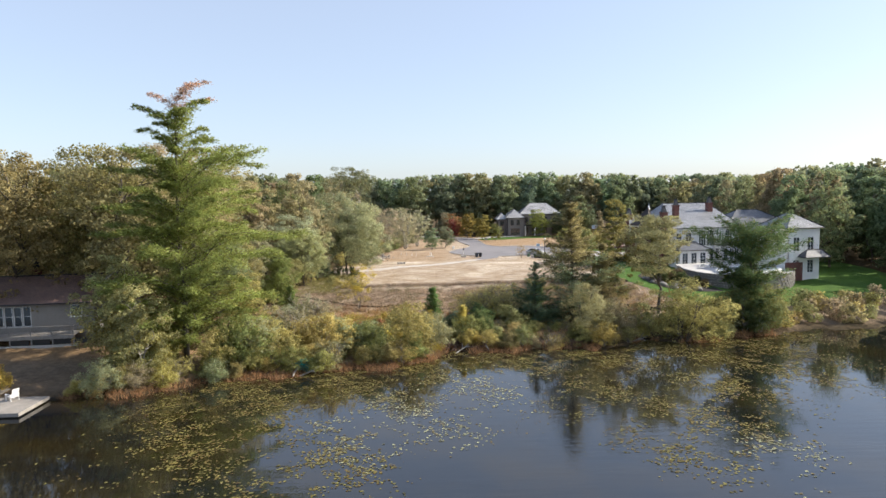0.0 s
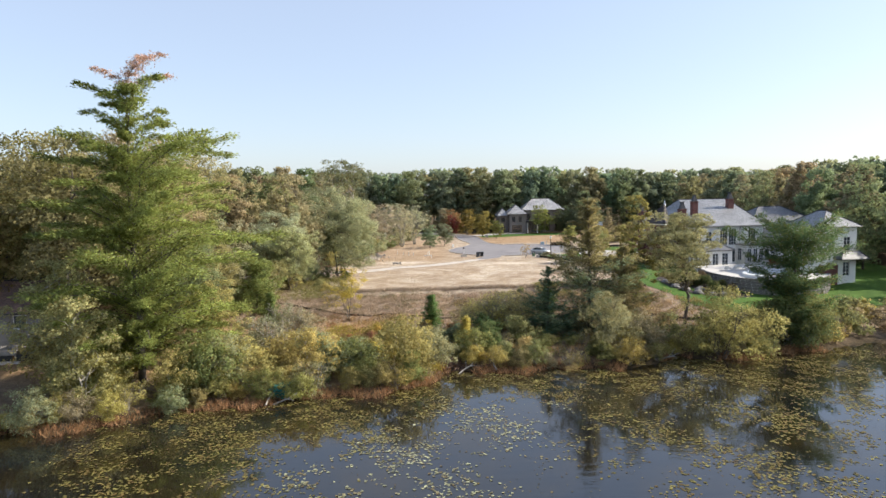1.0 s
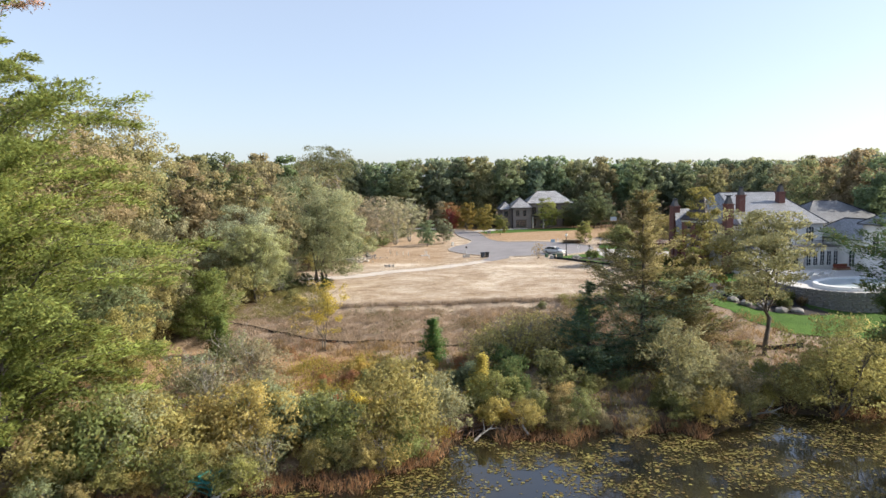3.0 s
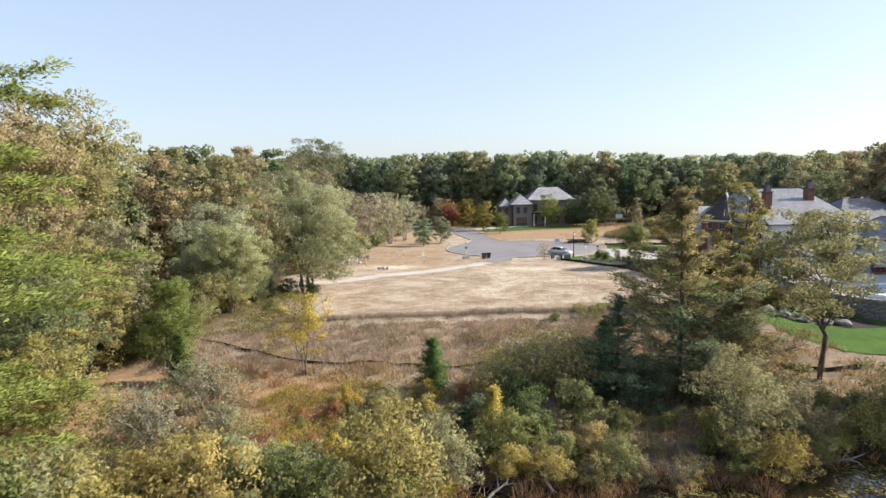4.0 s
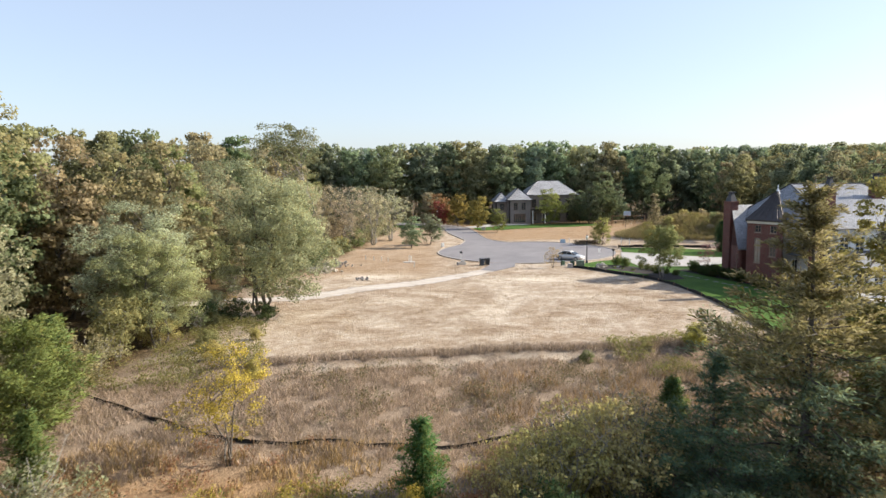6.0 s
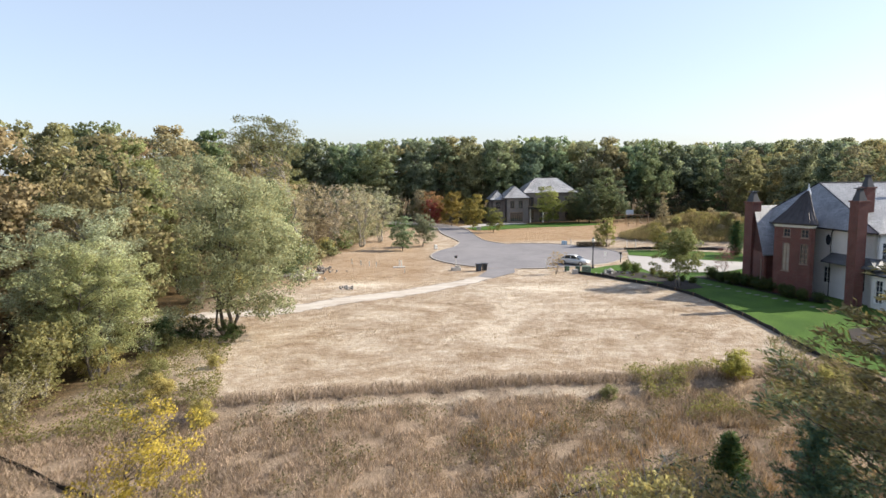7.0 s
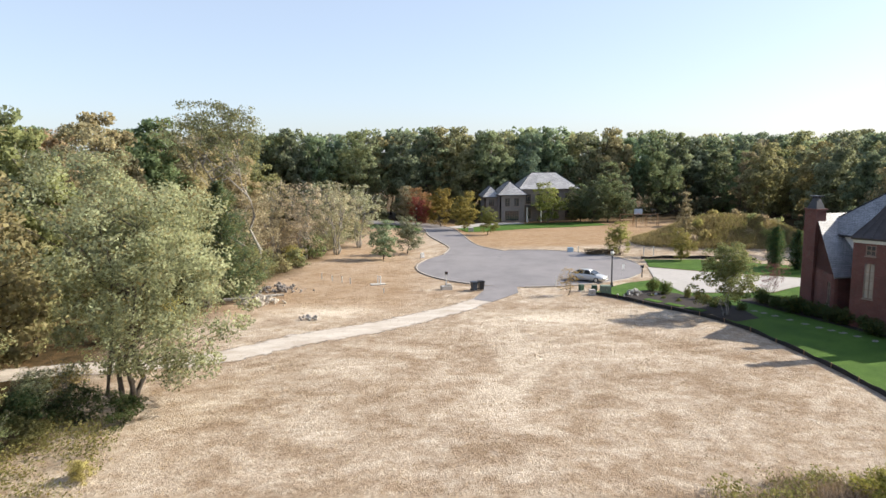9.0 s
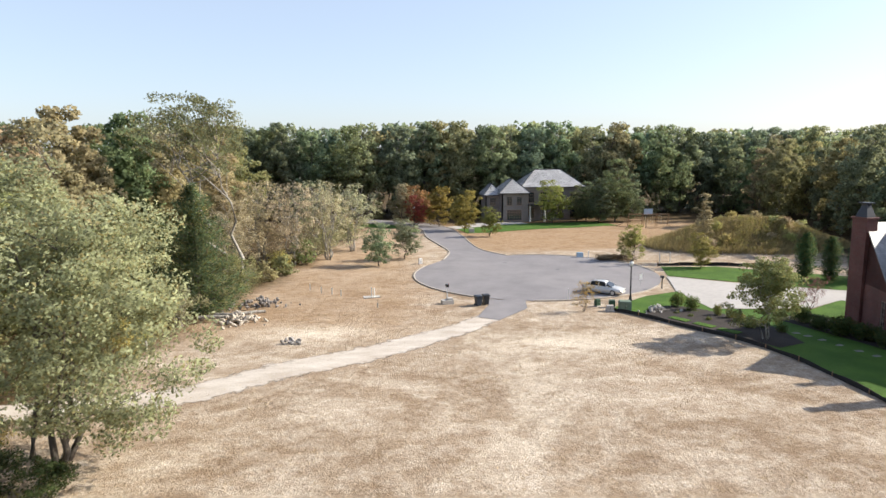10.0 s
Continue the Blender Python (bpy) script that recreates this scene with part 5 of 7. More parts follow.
KINDS = {
    "great_oak": lambda v: broadleaf("oak_tree", 10 + v, 18, 6.8, 0.30, 260, 110, 0.20, 0.32, M_LEAF_TURNING, None, 0.1, wide_leaf=0.75, dome=0.9),
    "mid": lambda v: broadleaf("leafy_tree", 14 + v, 18, 6.6, 0.05, 260, 60, 0.30, 0.30, M_LEAF_TURNING, None, 0.1, wide_leaf=0.65, dome=0.4),
    "birch": lambda v: broadleaf("birch_tree", 95 + v, 9.0, 3.4, 0.16, 130, 66, 0.175, 0.10, M_LEAF, M_BARK_PALE, 0.4, stems=3, dome=0.4),
    "garden_birch": lambda v: broadleaf("birch_tree", 98 + v, 6.6, 2.9, 0.14, 220, 60, 0.16, 0.07, M_LEAF, M_BARK_PALE, 0.1, stems=3, dome=0.8),
    "oak": lambda v: broadleaf("oak_tree", 10 + v, 18, 6.2, 0.08, 170, 50, 0.38, 0.28, M_LEAF_TURNING, None, 0.0, wide_leaf=0.8, dome=0.8),
    "wood": lambda v: broadleaf("woodland_tree", 30 + v, 19, 5.2, 0.05, 180, 64, 0.40, 0.24, M_LEAF_WOOD, M_BARK if v % 2 else M_BARK_PALE, 0.0, wide_leaf=0.9, squash=0.8, dome=0.9),
    "back": lambda v: broadleaf("woodland_tree", 34 + v, 19, 5.2, 0.40, 60, 15, 0.9, 0.24, M_LEAF_WOOD, M_BARK, 0.0, wide_leaf=0.9, squash=0.8, dome=1.0),
    "tall": lambda v: broadleaf("tall_tree", 52 + v, 21.5, 7.4, 0.58, 120, 80, 0.25, 0.26, M_LEAF, M_BARK_PALE, 0.8, stems=2, squash=0.5, dome=0.6, lean=-0.26),
    "silver": lambda v: broadleaf("silvery_tree", 60 + v, 15.6, 7.4, 0.13, 300, 140, 0.215, 0.19, M_LEAF, None, 0.1, stems=5, wide_leaf=0.5),
    "lone": lambda v: broadleaf("lakeside_tree", 70 + v, 13.6, 6.4, 0.40, 230, 90, 0.19, 0.27, M_LEAF, M_BARK, 0.7, squash=0.5),
    "thin": lambda v: broadleaf("slender_tree", 80 + v, 13.5, 2.6, 0.12, 130, 60, 0.19, 0.13, M_LEAF_TURNING, M_BARK, 0.4, squash=0.6),
    "street": lambda v: broadleaf("street_tree", 90 + v, 6.4, 2.7, 0.10, 140, 44, 0.20, 0.11, M_LEAF_TURNING, None, 0.0, dome=0.9),
    "sapling": lambda v: broadleaf("young_tree", 100 + v, 5.6, 2.5, 0.2, 90, 44, 0.10, 0.06, M_LEAF_TURNING, M_BARK, 0.8, stems=3),
    "bare": lambda v: broadleaf("thinning_tree", 110 + v, 11.5, 4.6, 0.10, 200, 30, 0.20, 0.13, M_LEAF, M_BARK_PALE, 0.5, stems=5, dome=0.4, twigs=10),
    "bush": lambda v: broadleaf("shrub", 120 + v, 3.4, 2.2, 0.0, 60, 14, 0.34, 0.035, M_LEAF_TURNING, None, 0.0, stems=4, squash=0.8, wide_leaf=0.7, dome=0.6),
    "shrub": lambda v: broadleaf("shrub", 120 + v, 3.4, 2.2, 0.0, 130, 42, 0.155, 0.035, M_LEAF_TURNING, None, 0.0, stems=6, squash=0.8, dome=0.3),
    "leaning_willow": lambda v: broadleaf("willow_tree", 145 + v, 7.6, 4.8, 0.0, 230, 56, 0.205, 0.10, M_LEAF, M_BARK, 0.2, stems=6, squash=0.7, wide_leaf=0.42, dome=0.2, lean=0.18),
    "willow": lambda v: broadleaf("willow_shrub", 140 + v, 4.4, 2.9, 0.0, 140, 40, 0.20, 0.045, M_LEAF, M_BARK_PALE, 0.1, stems=7, squash=0.8, wide_leaf=0.42, dome=0.2),
    "twiggy": lambda v: broadleaf("twiggy_shrub", 150 + v, 3.6, 2.5, 0.0, 100, 26, 0.15, 0.06, M_LEAF_TURNING, M_BARK_PALE, 0.5, stems=8, twigs=14),
    "hedge": lambda v: broadleaf("clipped_shrub", 160 + v, 1.5, 0.95, 0.0, 110, 18, 0.12, 0.03, M_LEAF, None, 0.0, stems=4, squash=1.0, dome=1.0),
    "white_pine": lambda v: pine("white_pine", 203 + v, 27.6, 9.5, 2.6, 17, 8, 11, 110, 0.32, 0.34, 0.10, ((0, 0.60), (0.2, 0.98), (0.46, 0.98), (0.60, 0.84), (0.70, 0.58), (0.77, 0.30), (0.81, 0.54), (0.90, 0.52), (0.95, 0.34), (1, 0.2)), 0.04, 0.11, 0.26, 0.22, 0.15, 0.30, 0.885, None, 0.12, 0.12, (-0.3, 0.22), 0.40, 0.45, 0.36),
    "lake_pine": lambda v: pine("lakeside_pine", 210 + v, 12.6, 5.9, 1.0, 13, 7, 8, 84, 0.30, 0.24, 0.06, ((0, 0.5), (0.3, 0.6), (0.5, 0.85), (0.75, 1.05), (0.9, 1.0), (1, 0.75)), 0.1, 0.17, 0.26, 0.2, 0.18, 0.1),
    "spruce": lambda v: pine("dark_spruce", 220 + v, 14.8, 7.6, 0.4, 20, 7, 12, 40, 0.34, 0.24, 0.16, ((0, 0.85), (0.1, 1.0), (0.33, 0.90), (0.50, 0.62), (0.66, 0.32), (0.85, 0.18), (1, 0.05)), 0.2, 0.15, 0.2, 0.2, 0.12, upper=None if v == 1 else (0.40, (0.30, 0.255, 0.125))),
    "cedar": lambda v: pine("dense_cedar", 230 + v, 12.4, 4.8, 0.3, 24, 7, 8, 24, 0.30, 0.18, 0.05, ((0, 0.9), (0.12, 1.0), (0.5, 0.66), (0.8, 0.30), (1, 0.06)), 0.0, 0.26, thick=0.25),
    "hedge_cedar": lambda v: pine("screening_evergreen", 236 + v, 12.0, 2.9, 0.2, 22, 6, 5, 16, 0.5, 0.18, -0.1, ((0, 0.75), (0.2, 1.0), (0.5, 0.92), (0.8, 0.55), (1, 0.1)), 0.0, 0.34, thick=0.4),
    "bushy_pine": lambda v: pine("bushy_pine", 226 + v, 7.0, 3.9, 0.3, 9, 7, 8, 60, 0.24, 0.12, -0.02, ((0, 0.9), (0.25, 1.0), (0.6, 0.8), (0.85, 0.45), (1, 0.1)), 0.1, 0.15, 0.26, 0.2, 0.2, inner=0.25, uneven=0.4, sheen=0.5),
    "fir": lambda v: pine("small_fir", 240 + v, 4.4, 1.35, 0.2, 14, 6, 5, 20, 0.22, 0.06, 0.0, ((0, 0.8), (0.1, 1.0), (0.5, 0.7), (1, 0.06)), thick=0.2),
}

GREEN, DEEP, OLIVE = (0.105, 0.13, 0.064), (0.082, 0.108, 0.06), (0.14, 0.145, 0.068)
BROWN, RUST, STRAW = (0.185, 0.17, 0.10), (0.17, 0.095, 0.05), (0.25, 0.225, 0.085)
SILVER, GREY_GREEN, YELLOW = (0.215, 0.235, 0.15), (0.205, 0.215, 0.12), (0.34, 0.29, 0.055)

# The landmark trees.
plant("white_pine", 0, -26.2, 66.0, 1.0, 20, (0.104, 0.132, 0.04), "tall old white pine with a dead rust-brown tip by the shore", "pine tree", sink=0.3)
plant("spruce", 0, 17.3, 84.0, 1.07, 0, (0.105, 0.135, 0.078), "dark spreading spruce with browning upper boughs", "spruce tree", sink=0.2)
plant("spruce", 3, 20.9, 82.2, 0.72, 70, (0.20, 0.175, 0.085), "smaller spreading spruce with browning boughs", "spruce tree", sink=0.2)
plant("spruce", 1, 12.4, 83.0, 0.55, 40, (0.058, 0.095, 0.06), "smaller dark blue-green spruce beside a larger one", "spruce tree", sink=0.2)
plant("lone", 0, 29.7, 86.8, 1.0, 130, (0.19, 0.18, 0.095), "single lakeside tree with a forked grey trunk and thin yellowing leaves", "tree")
plant("lake_pine", 0, 38.4, 79.2, 1.03, 15, (0.05, 0.075, 0.03), "dark broad-topped pine at the water's edge", "pine tree", sink=0.2)
plant("thin", 0, 24.6, 89.5, 1.14, 0, (0.14, 0.13, 0.045), "slender tree with thin turning leaves", "tree")
plant("thin", 1, 22.6, 86.0, 0.75, 0, (0.10, 0.11, 0.035), "slender tree with thin turning leaves", "tree")
plant("silver", 0, -16.8, 119.8, 1.0, 0, (0.178, 0.212, 0.115), "many-stemmed silvery grey-green tree at the field's edge", "tree")
plant("silver", 1, -25.4, 112.0, 0.76, 0, SILVER, "silvery grey-green leafy tree in front of the woods", "tree")
plant("silver", 0, -22.5, 108.0, 0.62, 100, GREY_GREEN, "silvery grey-green leafy tree in front of the woods", "tree")
plant("great_oak", 0, -35.2, 99.0, 1.22, 0, (0.165, 0.165, 0.085), "big oak with brownish-green autumn leaves above the woods", "oak tree", tall=1.02)
plant("tall", 0, -17.4, 164.0, 1.06, 0, (0.115, 0.135, 0.07), "tall open-crowned tree with two pale bare trunks", "tree")
plant("cedar", 0, -19.0, 151.2, 1.04, 0, (0.045, 0.075, 0.035), "dense dark green cedar at the woods' edge", "cedar tree")
plant("cedar", 0, -23.6, 154.0, 0.8, 70, (0.045, 0.07, 0.033), "dense dark green cedar at the woods' edge", "cedar tree")
plant("sapling", 0, -11.0, 88.0, 1.2, 0, (0.26, 0.24, 0.045), "young tree with sparse bright yellow leaves", "tree")
plant("fir", 0, -0.93, 84.7, 1.0, 0, (0.045, 0.085, 0.028), "small pointed green fir tree in the brush", "fir tree", sink=0.2)
plant("fir", 0, 13.4, 90.2, 0.9, 80, (0.05, 0.09, 0.03), "small pointed green fir tree in the brush", "fir tree")
plant("fir", 0, 14.2, 91.8, 0.72, 10, (0.05, 0.085, 0.03), "small pointed green fir tree in the brush", "fir tree")
plant("bushy_pine", 0, -22.8, 90.8, 1.0, 70, (0.092, 0.115, 0.038), "bushy green pine at the woods' edge", "pine tree", sink=0.2)
plant("fir", 0, -23.8, 95.5, 1.3, 10, (0.06, 0.095, 0.03), "bushy green fir at the woods' edge", "fir tree")
plant("fir", 0, -20.0, 86.0, 0.9, 50, (0.06, 0.09, 0.03), "small pointed green fir tree in the brush", "fir tree")

# Middle-sized trees between the cottage, the pine and the field.
for x, y, s, c, v in ((-27.5, 86.5, 0.6, (0.18, 0.165, 0.075), 0), (-30.5, 81.0, 0.75, OLIVE, 1), (-28.0, 95.0, 0.62, BROWN, 1),
                      (-25.5, 78.0, 0.6, GREEN, 0), (-32.5, 90.0, 0.7, BROWN, 0), (-22.0, 73.0, 0.46, (0.19, 0.18, 0.07), 0)):
    plant("mid", v, x, y, s, None, c, "middle-sized tree with olive and brown autumn leaves", "tree", "trees behind the pine")
plant("birch", 1, -28.4, 60.0, 1.05, 0, (0.165, 0.178, 0.082), "pale-leaved birch with leaning white stems by the shore", "birch tree")
plant("birch", 0, -34.0, 67.0, 1.25, 90, (0.20, 0.20, 0.09), "pale-leaved birch with leaning white stems by the shore", "birch tree")
# Street trees round the turning circle.
for x, y, s, c, v in ((-1.9, 177.4, 0.95, (0.115, 0.145, 0.085), 0), (1.8, 183.0, 0.95, (0.115, 0.145, 0.085), 1), (5.6, 230.0, 1.35, RUST, 0), (2.0, 233.0, 1.4, BROWN, 1),
                      (9.9, 224.6, 1.35, (0.13, 0.10, 0.03), 1), (14.6, 216.4, 1.3, (0.15, 0.12, 0.035), 0), (18.2, 207.0, 0.88, (0.105, 0.12, 0.035), 1),
                      (35.2, 228.0, 1.5, (0.15, 0.15, 0.05), 0), (34.6, 176.6, 0.82, (0.17, 0.165, 0.055), 1), (41.4, 170.2, 0.75, (0.15, 0.15, 0.05), 0)):
    plant("street", v, x, y, s, None, c, "young round-headed street tree by the road" if s < 1.2 else "round-headed street tree in autumn colour", "tree", "trees along the road")
plant("street", 0, 5.2, 226.5, 1.05, None, (0.15, 0.045, 0.04), "round-headed street tree with dark red leaves", "tree", "trees along the road")
plant("garden_birch", 0, 30.9, 137.0, 1.05, 20, (0.115, 0.145, 0.06), "small green garden tree in a mulched bed", "tree")
plant("sapling", 1, 18.9, 148.4, 0.56, 0, (0.20, 0.17, 0.06), "thin young tree in a ring of mulch", "tree")
plant("thin", 1, 43.5, 174.0, 0.72, 0, (0.17, 0.15, 0.09), "slender browning tree beside the soil heap", "tree")
for x, y, s in ((51.3, 162.9, 0.46), (53.0, 160.6, 0.44), (54.6, 158.4, 0.40)):
    plant("hedge_cedar", 0, x, y, s, None, (0.03, 0.06, 0.028), "narrow dark green screening evergreen", "evergreen tree", "screening evergreens")
for x, y, s, v in ((-9.6, 183.5, 1.0, 0), (-14.0, 179.5, 1.0, 1), (-18.6, 180.0, 1.05, 0), (-12.0, 188.0, 1.0, 1), (-6.5, 192.0, 0.95, 0), (-21.0, 172.0, 0.9, 1)):
    plant("bare", v, x, y, s, None, (0.24, 0.235, 0.16), "thinning grey-brown tree with many fine stems", "tree", "thin trees beside the lot")
for x, y, s, c in ((49.5, 228.0, 0.78, GREEN), (45.5, 226.5, 0.55, DEEP), (53.5, 229.0, 0.6, DEEP), (41.6, 230.4, 0.46, GREEN), (44.0, 231.0, 0.5, DEEP)):
    plant("oak", 0, x, y, s, None, c, "full green tree beside the far house", "tree", "trees beside the far house")

# Woods: rows of single trees with their crowns grown together.
wood = random.Random(8)


def woods(cells, group, label, colours, lo, hi, kinds=("wood", "oak")):
    for x, y in cells:
        kind = kinds[0] if wood.random() < 0.7 else kinds[1]
        s = wood.uniform(lo, hi) * (0.94 if kind != "oak" else 1.0)
        s *= 1.0 - 0.06 * (min(max((x - 40) / 40, 0), 1) if y > 200 else 0)
        plant(kind, wood.randrange({"wood": 4, "back": 2, "oak": 2, "mid": 2, "great_oak": 2}[kind]), x + wood.uniform(-2, 2), y + wood.uniform(-2, 2), s, wood.uniform(0, 360), wood.choice(colours), label, "tree", group)


BACK = [(x, 248 + 9 * r + 0.02 * abs(x - 30)) for r in range(3) for x in np.arange(-62 - 3 * r, 175, 6.2)]
# Aerial haze is painted into the far crowns as paler, bluer greens.
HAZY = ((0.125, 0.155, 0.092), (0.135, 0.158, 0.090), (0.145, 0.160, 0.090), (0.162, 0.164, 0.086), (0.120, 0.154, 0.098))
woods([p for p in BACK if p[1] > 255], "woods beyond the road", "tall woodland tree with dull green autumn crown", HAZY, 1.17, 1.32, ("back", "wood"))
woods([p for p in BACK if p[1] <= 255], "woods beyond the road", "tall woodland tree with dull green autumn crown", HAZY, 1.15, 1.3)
LEFT = [(float(np.interp(y, WOOD_Y, WOOD_X)) - 6 - 7.5 * k, y) for k in range(5) for y in np.arange(104, 246, 8.5)]
LEFT = [(x, y) for x, y in LEFT if not (y < 118 and x > -38) and math.hypot(x + 26.3, y - 164) > 5]
LEFT = [(x, y) for x, y in LEFT if x < -0.218 * (y - 87) - 4]
LOW = [(x, y) for x, y in LEFT if 124 < y < 172 and x > -31]
LEFT = [p for p in LEFT if p not in LOW]
LOW = [(x, y) for x, y in LOW if y < 140]
LEFT = [p for p in LEFT if p not in LOW]
DEEPER = [(x, y) for x, y in LEFT if x < float(np.interp(y, WOOD_Y, WOOD_X)) - 17]
LEFT = [p for p in LEFT if p not in DEEPER]
woods(DEEPER, "woods beside the lot", "woodland tree with brownish-green autumn crown", (OLIVE, BROWN, GREEN), 1.02, 1.18, ("wood", "oak"))
woods(LOW, "low trees at the woods' edge", "low woodland tree with brownish-green autumn crown", (OLIVE, BROWN, (0.17, 0.155, 0.08)), 0.45, 0.62, ("oak", "wood"))
woods(LEFT, "woods beside the lot", "woodland tree with brownish-green autumn crown", (OLIVE, BROWN, (0.175, 0.16, 0.085), (0.16, 0.145, 0.075)), 0.86, 1.05, ("oak", "wood"))
NEAR_LEFT = [(-36, 78), (-44, 84), (-52, 80), (-60, 86), (-39, 90), (-48, 95), (-58, 98), (-68, 92), (-46, 106), (-56, 110), (-68, 108), (-78, 100), (-80, 116), (-90, 108), (-66, 76), (-76, 84), (-72, 66), (-84, 74)]
woods(NEAR_LEFT, "woods behind the cottage", "woodland tree with brownish-green autumn crown", (OLIVE, BROWN, (0.19, 0.16, 0.065), (0.16, 0.15, 0.06)), 1.12, 1.36, ("mid", "great_oak"))
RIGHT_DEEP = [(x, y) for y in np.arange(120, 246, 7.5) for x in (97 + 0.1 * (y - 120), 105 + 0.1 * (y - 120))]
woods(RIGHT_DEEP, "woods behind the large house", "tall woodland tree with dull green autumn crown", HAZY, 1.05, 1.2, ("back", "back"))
RIGHT = [(x + 0.1 * (y - 120), y) for y in np.arange(118, 246, 9.0) for x in (74, 82.5, 91)] + [(100 + 8 * k, 150 + 14 * k) for k in range(7)]
woods(RIGHT, "woods behind the large house", "tall woodland tree with dull green autumn crown", ((0.125, 0.15, 0.082), (0.15, 0.152, 0.08), (0.17, 0.155, 0.08), (0.115, 0.145, 0.085)), 0.9, 1.08)

# The y = 90 row stands out of view, added to shade the lawn.
woods([(x, y) for y in (90, 98, 107) for x in (84, 92, 100)], "woods behind the large house", "woodland tree with brownish-green autumn crown", (BROWN, (0.25, 0.21, 0.11), (0.21, 0.19, 0.10)), 0.95, 1.1)

# Undergrowth along the woods' edge.
edge = random.Random(4)
for y in np.arange(92, 222, 4.2):
    x = float(np.interp(y, WOOD_Y, WOOD_X)) - edge.uniform(0, 3)
    if 124 < y < 130 or math.hypot(x + 16.8, y - 119.8) < 3 or 139 < y < 160 and x > -17:
        continue
    plant(edge.choice(("bush", "willow", "twiggy")), edge.randrange(2), x, y, edge.uniform(0.6, 1.15), None, edge.choice((OLIVE, BROWN, STRAW, GREY_GREEN, GREEN)), "shaggy undergrowth bush at the woods' edge", "shrub", "undergrowth at the woods' edge")
for x in np.arange(-20, 130, 5.0):
    plant("bush", edge.randrange(2), x + edge.uniform(-2, 2), 243 + edge.uniform(-1, 3), edge.uniform(0.9, 1.6), None, edge.choice((DEEP, GREEN, OLIVE)), "dark undergrowth bush below tall trees", "shrub", "undergrowth below the far woods")

# Brush along the lake shore.
brush = random.Random(21)
for x in np.arange(-31, 36, 1.6):
    ys = float(np.interp(x, SHORE_X, SHORE_Y))
    for row in range(4 if x < 0 else 3):
        y = ys + 1.3 + row * 2.9 + brush.uniform(-0.9, 0.9)
        px = x + brush.uniform(-0.8, 0.8)
        if row and brush.random() < (0.25 if -12 < x < 0 else 0.5 if x < 0 and row > 1 else 0.3):
            continue
        if math.hypot(px - 29.7, y - 86.8) < 2 or -2 < px < 3 and row == 0 or (-9 < px < 0 and row == 3):
            continue
        kind = brush.choice(("shrub", "shrub", "willow", "willow", "twiggy"))
        low = (0.42, 0.85, 0.5, 0.4)[row]
        c = brush.choice(((0.21, 0.20, 0.08), (0.165, 0.175, 0.07), (0.19, 0.20, 0.125), (0.19, 0.19, 0.065), (0.25, 0.225, 0.08), (0.27, 0.235, 0.08), (0.14, 0.155, 0.06), (0.17, 0.18, 0.10)))
        if x > 0:
            c = brush.choice(((0.14, 0.155, 0.06), (0.19, 0.18, 0.08), (0.19, 0.19, 0.11), (0.24, 0.205, 0.10), (0.12, 0.14, 0.06), (0.24, 0.21, 0.07)))
        if row == 0 and brush.random() < 0.14:
            c = (0.17, 0.14, 0.075)
        plant(kind, brush.randrange(2), px, y, brush.uniform(low, low + 0.38) * (0.7 if -14 < x < 0 and row > 1 else 1.08 if x < 0 else 0.85 if not row else 0.6), None, c, "tangled lakeside bush in autumn green and brown", "shrub", "brush along the shore", sink=0.15)
for x, y, s, c, k in ((2.7, 76.2, 0.95, YELLOW, "cedar_bush"), (4.8, 80.5, 0.95, (0.06, 0.095, 0.035), "g"), (4.6, 77.0, 0.95, (0.06, 0.09, 0.035), "g"), (8.6, 78.5, 1.0, OLIVE, "g"), (1.8, 77.5, 0.9, DEEP, "g")):
    if k == "g":
        plant("shrub", 1, x, y, s, None, c, "rounded green bush near the shore", "shrub", "brush along the shore", sink=0.1)
    else:
        plant("fir", 1, x, y, s * 0.95, None, (0.25, 0.235, 0.06), "pointed golden-yellow bush near the shore", "shrub", sink=0.1)
for x, y, s in ((5.2, 84.8, 1.2), (7.4, 86.2, 1.3), (9.6, 88.6, 1.0), (3.6, 83.0, 1.0), (8.4, 84.6, 1.3), (6.0, 84.0, 1.15), (10.6, 87.0, 1.2), (-3.8, 80.4, 0.6)):
    plant("twiggy", brush.randrange(2), x, y, s, None, (0.27, 0.235, 0.10), "bare-twigged greyish bush on the slope", "shrub", "brush above the shore")
for x, y, s in ((-14.8, 78.5, 1.15), (-17.2, 81.0, 1.1), (-13.4, 75.0, 0.9), (-16.5, 73.5, 1.2), (-18.5, 76.5, 1.1)):
    plant("twiggy", brush.randrange(2), x, y, s, None, (0.17, 0.17, 0.10), "bare-twigged greyish bush on the slope", "shrub", "brush above the shore")
for k in range(26):
    x, y = brush.uniform(-10, 2), brush.uniform(73, 84)
    plant("shrub", brush.randrange(2), x, y, brush.uniform(0.28, 0.55), None, brush.choice((YELLOW, STRAW, (0.24, 0.20, 0.05), OLIVE, (0.22, 0.11, 0.06))), "low yellowing bush on the slope", "shrub", "low bushes on the slope", sink=0.1)
